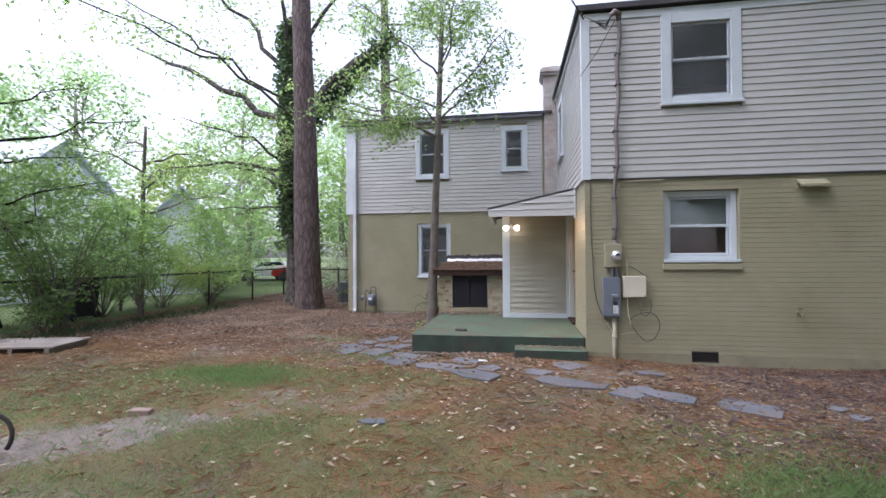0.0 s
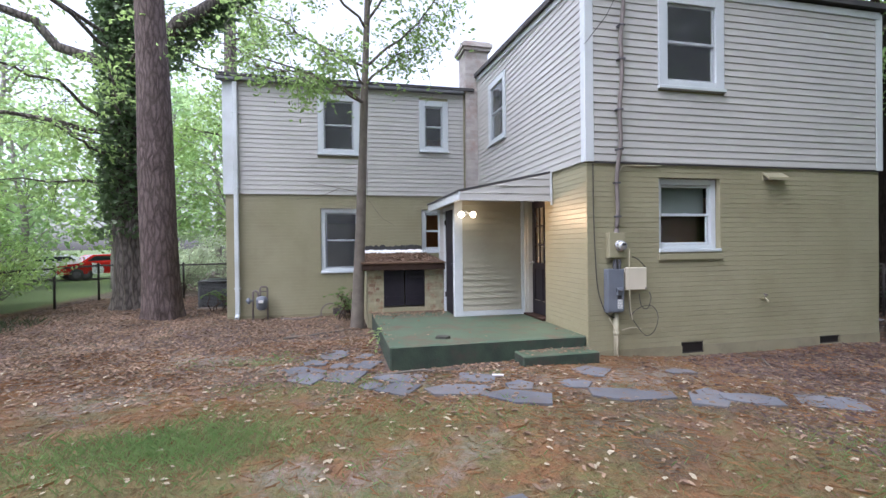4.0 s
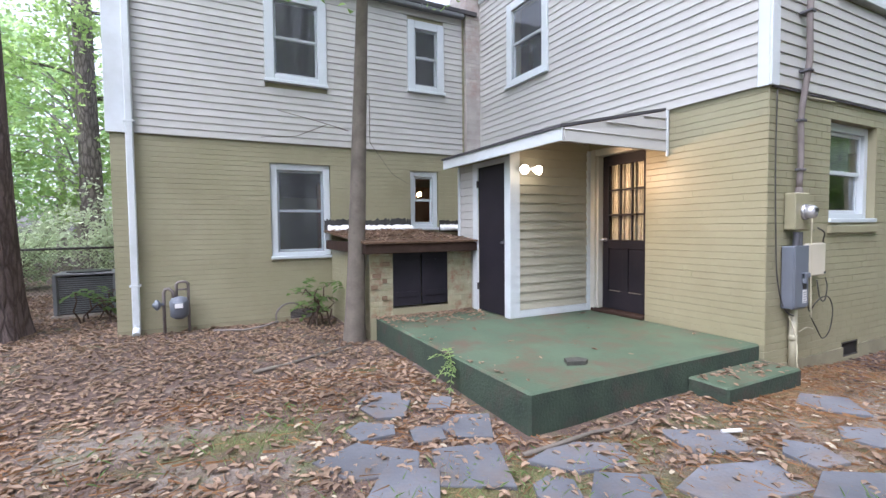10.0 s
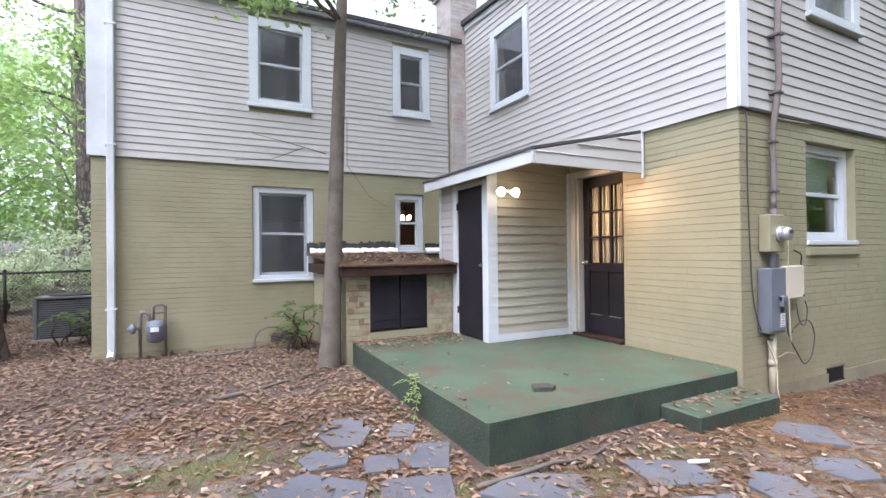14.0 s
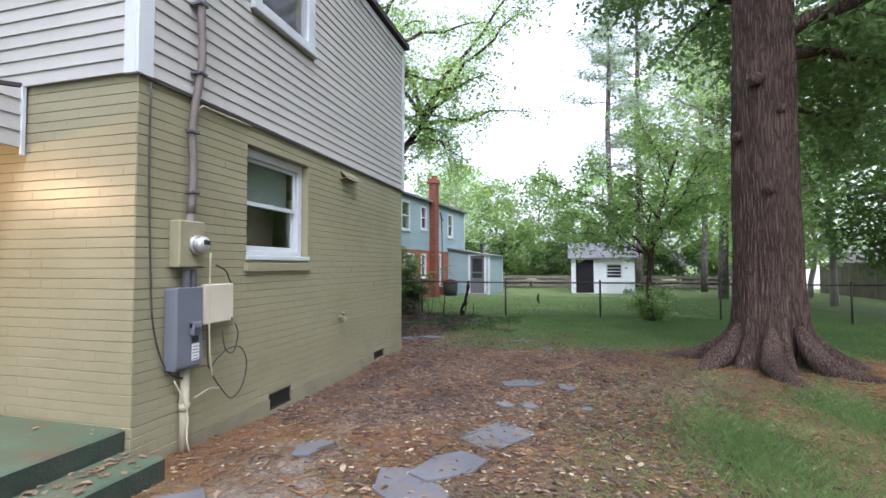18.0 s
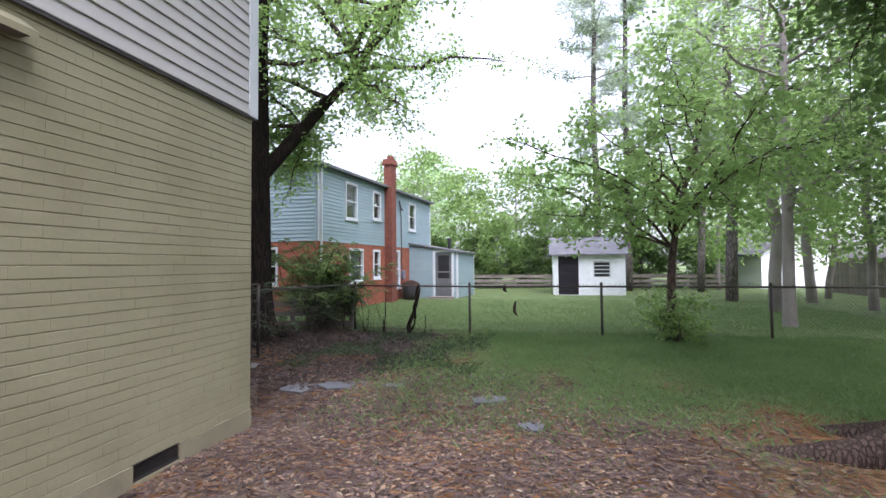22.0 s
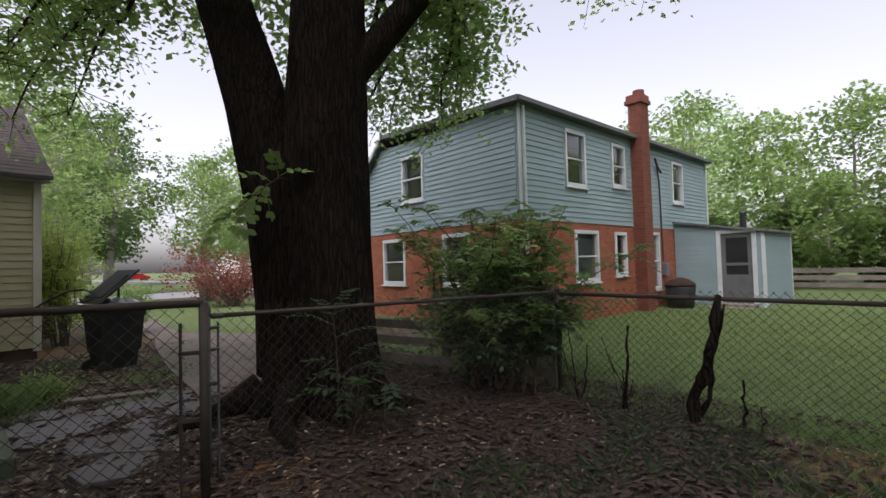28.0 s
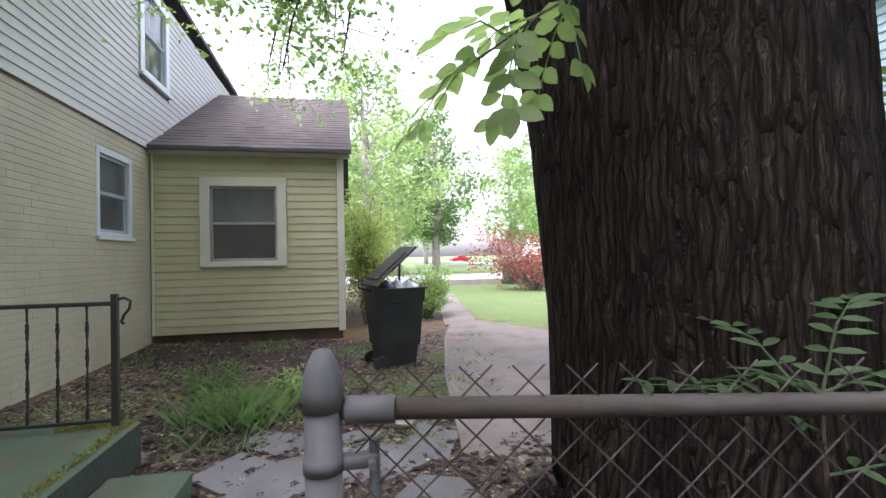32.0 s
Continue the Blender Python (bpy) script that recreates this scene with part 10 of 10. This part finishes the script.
part("roof", Shape().add([(-0.25, -0.2, 2.03), (1.7, -0.2, 2.98), (1.7, 3.73, 2.98), (-0.25, 3.73, 2.03), (-0.25, -0.2, 2.10), (1.7, -0.2, 3.05), (1.7, 3.73, 3.05), (-0.25, 3.73, 2.10)], HEX)
     .add([(1.701, -0.2, 2.98), (3.65, -0.2, 2.03), (3.65, 3.73, 2.03), (1.701, 3.73, 2.98), (1.701, -0.2, 3.05), (3.65, -0.2, 2.10), (3.65, 3.73, 2.10), (1.701, 3.73, 3.05)], HEX), ROOF_GREY, ws, "grey shingle roof")
for k in range(8):
    part("rafter_tail", Shape().box(-0.22, 0.0, 0.1 + k * 0.46, 0.16 + k * 0.46, 1.96, 2.05, 0.004), wp, ws)
sd_ = part("door", Shape(W_S).box(2.27, 3.27, -0.08, -0.03, 0.02, 1.99, 0.004), DARK_DOOR, ws)
for k in range(5):
    part("door_panel", Shape(W_S).box(2.35, 3.19, -0.03, -0.015, 0.12 + k * 0.37, 0.42 + k * 0.37, 0.008), DARK_DOOR, sd_)
wn_ = part("window", Shape(W_S).box(0.75, 1.5, -0.12, -0.1, 0.9, 1.72), BLACK, ws)
for k in range(5):
    z = 0.9 + 0.19 * k
    part("muntin", Shape(W_S).box(0.75, 1.5, -0.05, 0.01, z, z + 0.045, 0.004), TRIM, wn_)
part("frame", Shape(W_S).box(0.69, 0.75, -0.05, 0.02, 0.86, 1.76, 0.004).box(1.5, 1.56, -0.05, 0.02, 0.86, 1.76, 0.004), TRIM, wn_)

# board fence far behind the yards
bf = thing("board_fence", "low weathered board fence at the back of the yards", "fence", at=(33.0, -6.0, -0.3))
for k in range(9):
    part("post", Shape().box(-0.05, 0.05, k * 2.4 - 0.05, k * 2.4 + 0.05, -0.1, 1.0, 0.006), WOOD_GREY, bf)
for k in range(8):
    for z in (0.12, 0.42, 0.72):
        part("board", Shape().box(-0.08, -0.051, k * 2.4, k * 2.4 + 2.39, z, z + 0.2, 0.005), WOOD_GREY, bf)
# grey privacy fence and car at the far right
pf = thing("privacy_fence", "grey vertical board fence at the yard's end", "fence", at=(22.5, -9.6, -0.3))
for k in range(52):
    part("board", Shape().box(k * 0.16, k * 0.16 + 0.15, 0, 0.025, -0.05, 1.75 + 0.02 * (k % 3), 0.004), WOOD_GREY, pf)

# low rail fence beside the drive, near the neighbour's bush
rf = thing("rail_fence", "low grey rail fence beside the shrub", "fence", at=(12.35, 12.25, -0.25), turn=-80)
for k in range(3):
    part("post", Shape().box(k * 1.4 - 0.05, k * 1.4 + 0.05, -0.05, 0.05, -0.1, 0.75, 0.008), WOOD_GREY, rf)
for z in (0.15, 0.38, 0.60):
    part("rail", Shape().box(0.0, 2.8, -0.08, -0.051, z, z + 0.12, 0.006), WOOD_GREY, rf)

# ---- neighbours to the west ----
def simple_house(name, label, at, turn, w_, d_, h_, ridge, wall_m, roof_m, gable_x=True):
    t = thing(name, label, "house", at=at, turn=turn)
    part("wall", Shape().box(0, w_, 0, 0.2, -0.2, h_).box(0, 0.2, 0.2, d_, -0.2, h_).box(w_ - 0.2, w_, 0.2, d_, -0.2, h_).box(0.2, w_ - 0.2, d_ - 0.2, d_, -0.2, h_), wall_m, t)
    for xx in (0.0, w_ - 0.2):
        part("gable", Shape().add([(xx, 0, h_), (xx, d_, h_), (xx, d_ / 2, ridge), (xx + 0.2, 0, h_), (xx + 0.2, d_, h_), (xx + 0.2, d_ / 2, ridge)], [(0, 2, 1), (3, 4, 5), (0, 1, 4, 3), (1, 2, 5, 4), (2, 0, 3, 5)]), wall_m, t)
    k = (ridge - h_) / (d_ / 2)
    rf_ = part("roof", Shape().add([(-0.3, -0.4, h_ - 0.4 * k), (w_ + 0.3, -0.4, h_ - 0.4 * k), (w_ + 0.3, d_ / 2, ridge), (-0.3, d_ / 2, ridge), (-0.3, -0.4, h_ - 0.4 * k + 0.12), (w_ + 0.3, -0.4, h_ - 0.4 * k + 0.12), (w_ + 0.3, d_ / 2, ridge + 0.12), (-0.3, d_ / 2, ridge + 0.12)], HEX)
         .add([(-0.3, d_ / 2 + .001, ridge), (w_ + 0.3, d_ / 2 + .001, ridge), (w_ + 0.3, d_ + 0.4, h_ - 0.4 * k), (-0.3, d_ + 0.4, h_ - 0.4 * k), (-0.3, d_ / 2 + .001, ridge + 0.12), (w_ + 0.3, d_ / 2 + .001, ridge + 0.12), (w_ + 0.3, d_ + 0.4, h_ - 0.4 * k + 0.12), (-0.3, d_ + 0.4, h_ - 0.4 * k + 0.12)], HEX), roof_m, t)
    for xx in (w_ * 0.25, w_ * 0.7):
        wd = part("window", Shape().box(xx, xx + 0.9, -0.03, 0.0, 1.0, 2.1), BLACK, t)
        part("frame", Shape().box(xx - 0.08, xx, -0.05, 0.0, 0.92, 2.18).box(xx + 0.9, xx + 0.98, -0.05, 0.0, 0.92, 2.18).box(xx, xx + 0.9, -0.05, 0.0, 2.1, 2.18).box(xx, xx + 0.9, -0.05, 0.0, 0.92, 1.0), TRIM, wd)
    return t


PALE_WALL = mat("pale_grey_siding", (0.70, 0.75, 0.79), (0.78, 0.82, 0.85), 0.6, 1, 60, 0.2)
BLUE_ROOF = mat("pale_blue_grey_roof", (0.40, 0.46, 0.53), (0.48, 0.54, 0.61), 0.6, 1, 60, 0.3)
simple_house("west_house", "pale grey house with a light blue-grey roof beyond the hedge", (-27, 12.5, -0.1), -4, 9.0, 7.5, 2.9, 6.2, PALE_WALL, BLUE_ROOF)
simple_house("west_outbuilding", "small white gabled outbuilding behind the fence", (-13.8, 19.6, -0.1), 135, 5.0, 3.0, 3.0, 4.7, PALE_WALL, BLUE_ROOF)
simple_house("street_house", "pale house far across the street", (40, 78, -0.3), 5, 12, 8, 2.9, 5.0, PALE_WALL, ROOF_GREY)
simple_house("street_house", "white house far down the side street", (66, 84, -0.3), -10, 12, 8, 2.9, 5.0, CAR_WHITE, ROOF_GREY)
simple_house("far_shed", "white building beyond the far grey fence", (36.0, -12.5, -0.3), 20, 7, 5, 2.2, 3.6, CAR_WHITE, ROOF_GREY)


def car(name, label, at, turn, paint):
    c_ = thing(name, label, "car", at=at, turn=turn)
    prof = [(-2.1, 0.35), (-2.15, 0.7), (-1.95, 0.85), (-1.2, 0.92), (-0.6, 1.35), (0.75, 1.4), (1.35, 1.0), (2.0, 0.85), (2.15, 0.6), (2.1, 0.35)]
    v, f = [], []
    n = len(prof)
    for sy, k in ((-0.85, 0.8), (0.85, 0.8)):
        v += [(x_, sy * (0.82 if z > 1.1 else 1.0), z) for x_, z in prof]
    f = [tuple(range(n)), tuple(range(n, 2 * n))[::-1]] + [((i + 1) % n, i, n + i, n + (i + 1) % n) for i in range(n)]
    part("body", Shape().add(v, f), paint, c_)
    for sy in (-0.80, 0.80):
        part("side_window", Shape().add([(-0.95, sy, 0.98), (1.1, sy, 0.98), (0.7, sy * 0.95, 1.3), (-0.5, sy * 0.95, 1.28), (-0.95, sy * 1.03, 0.98), (1.1, sy * 1.03, 0.98), (0.7, sy * 0.99, 1.3), (-0.5, sy * 0.99, 1.28)], HEX), CAR_GLASS, c_)
    for x_ in (-1.35, 1.35):
        for sy in (-1, 1):
            w_ = part("wheel", Shape().disc((x_, sy * 0.7, 0.32), (0, sy, 0), [(0, 0.32), (0.17, 0.32), (0.18, 0.24)], 16), BLACK, c_)
            part("rim", Shape().disc((x_, sy * 0.885, 0.32), (0, sy, 0), [(0, 0.18), (0.01, 0.17), (0.012, 0.02)], 12), GALV, w_)
    for sy in (-0.6, 0.6):
        part("headlight", Shape().box(-2.17, -2.1, sy - 0.15, sy + 0.15, 0.6, 0.72, 0.01), LABEL_WHITE, c_)
    return c_


car("parked_car", "red car parked in the far drive behind the trees", (-15.4, 31.2, -0.1), 40, CAR_RED)
car("parked_car", "white parked car seen through the trees", (-17.2, 30.2, -0.1), 25, CAR_WHITE)
car("parked_car", "pale parked car beyond the back fence", (-5.0, 27.0, -0.1), 5, CAR_WHITE)
car("parked_car", "red car parked far across the street", (34.0, 110.0, -0.3), 10, CAR_RED)
car("parked_car", "white car parked on the side street", (48.0, 100.0, -0.3), 30, CAR_WHITE)
wheelie("dustbin", "green wheeled dustbin behind the neighbour's fence", (-11.4, 9.9, -0.1), 20, BIN_GREEN, 0, 1.0)
wheelie("dustbin", "blue-lidded dustbin behind the neighbour's fence", (-11.8, 10.9, -0.1), -10, BIN_PLASTIC, 0, 1.0)

# ---- bricks that can be told apart on the near walls ----
for wall_, m_, box_, mt_ in PIECES[:300]:
    s = Shape(m_)
    brick_at(s, *box_)
    part("brick", s, mt_, wall_)
rest = {}
for wall_, m_, box_, mt_ in PIECES[300:]:
    s = rest.setdefault(wall_.name, (wall_, Shape(m_)))[1]
    brick_at(s, *box_)
for wall_, s in rest.values():
    tagged(part("brickwork", s, PAINT_BRICK, wall_), kind="stuff")
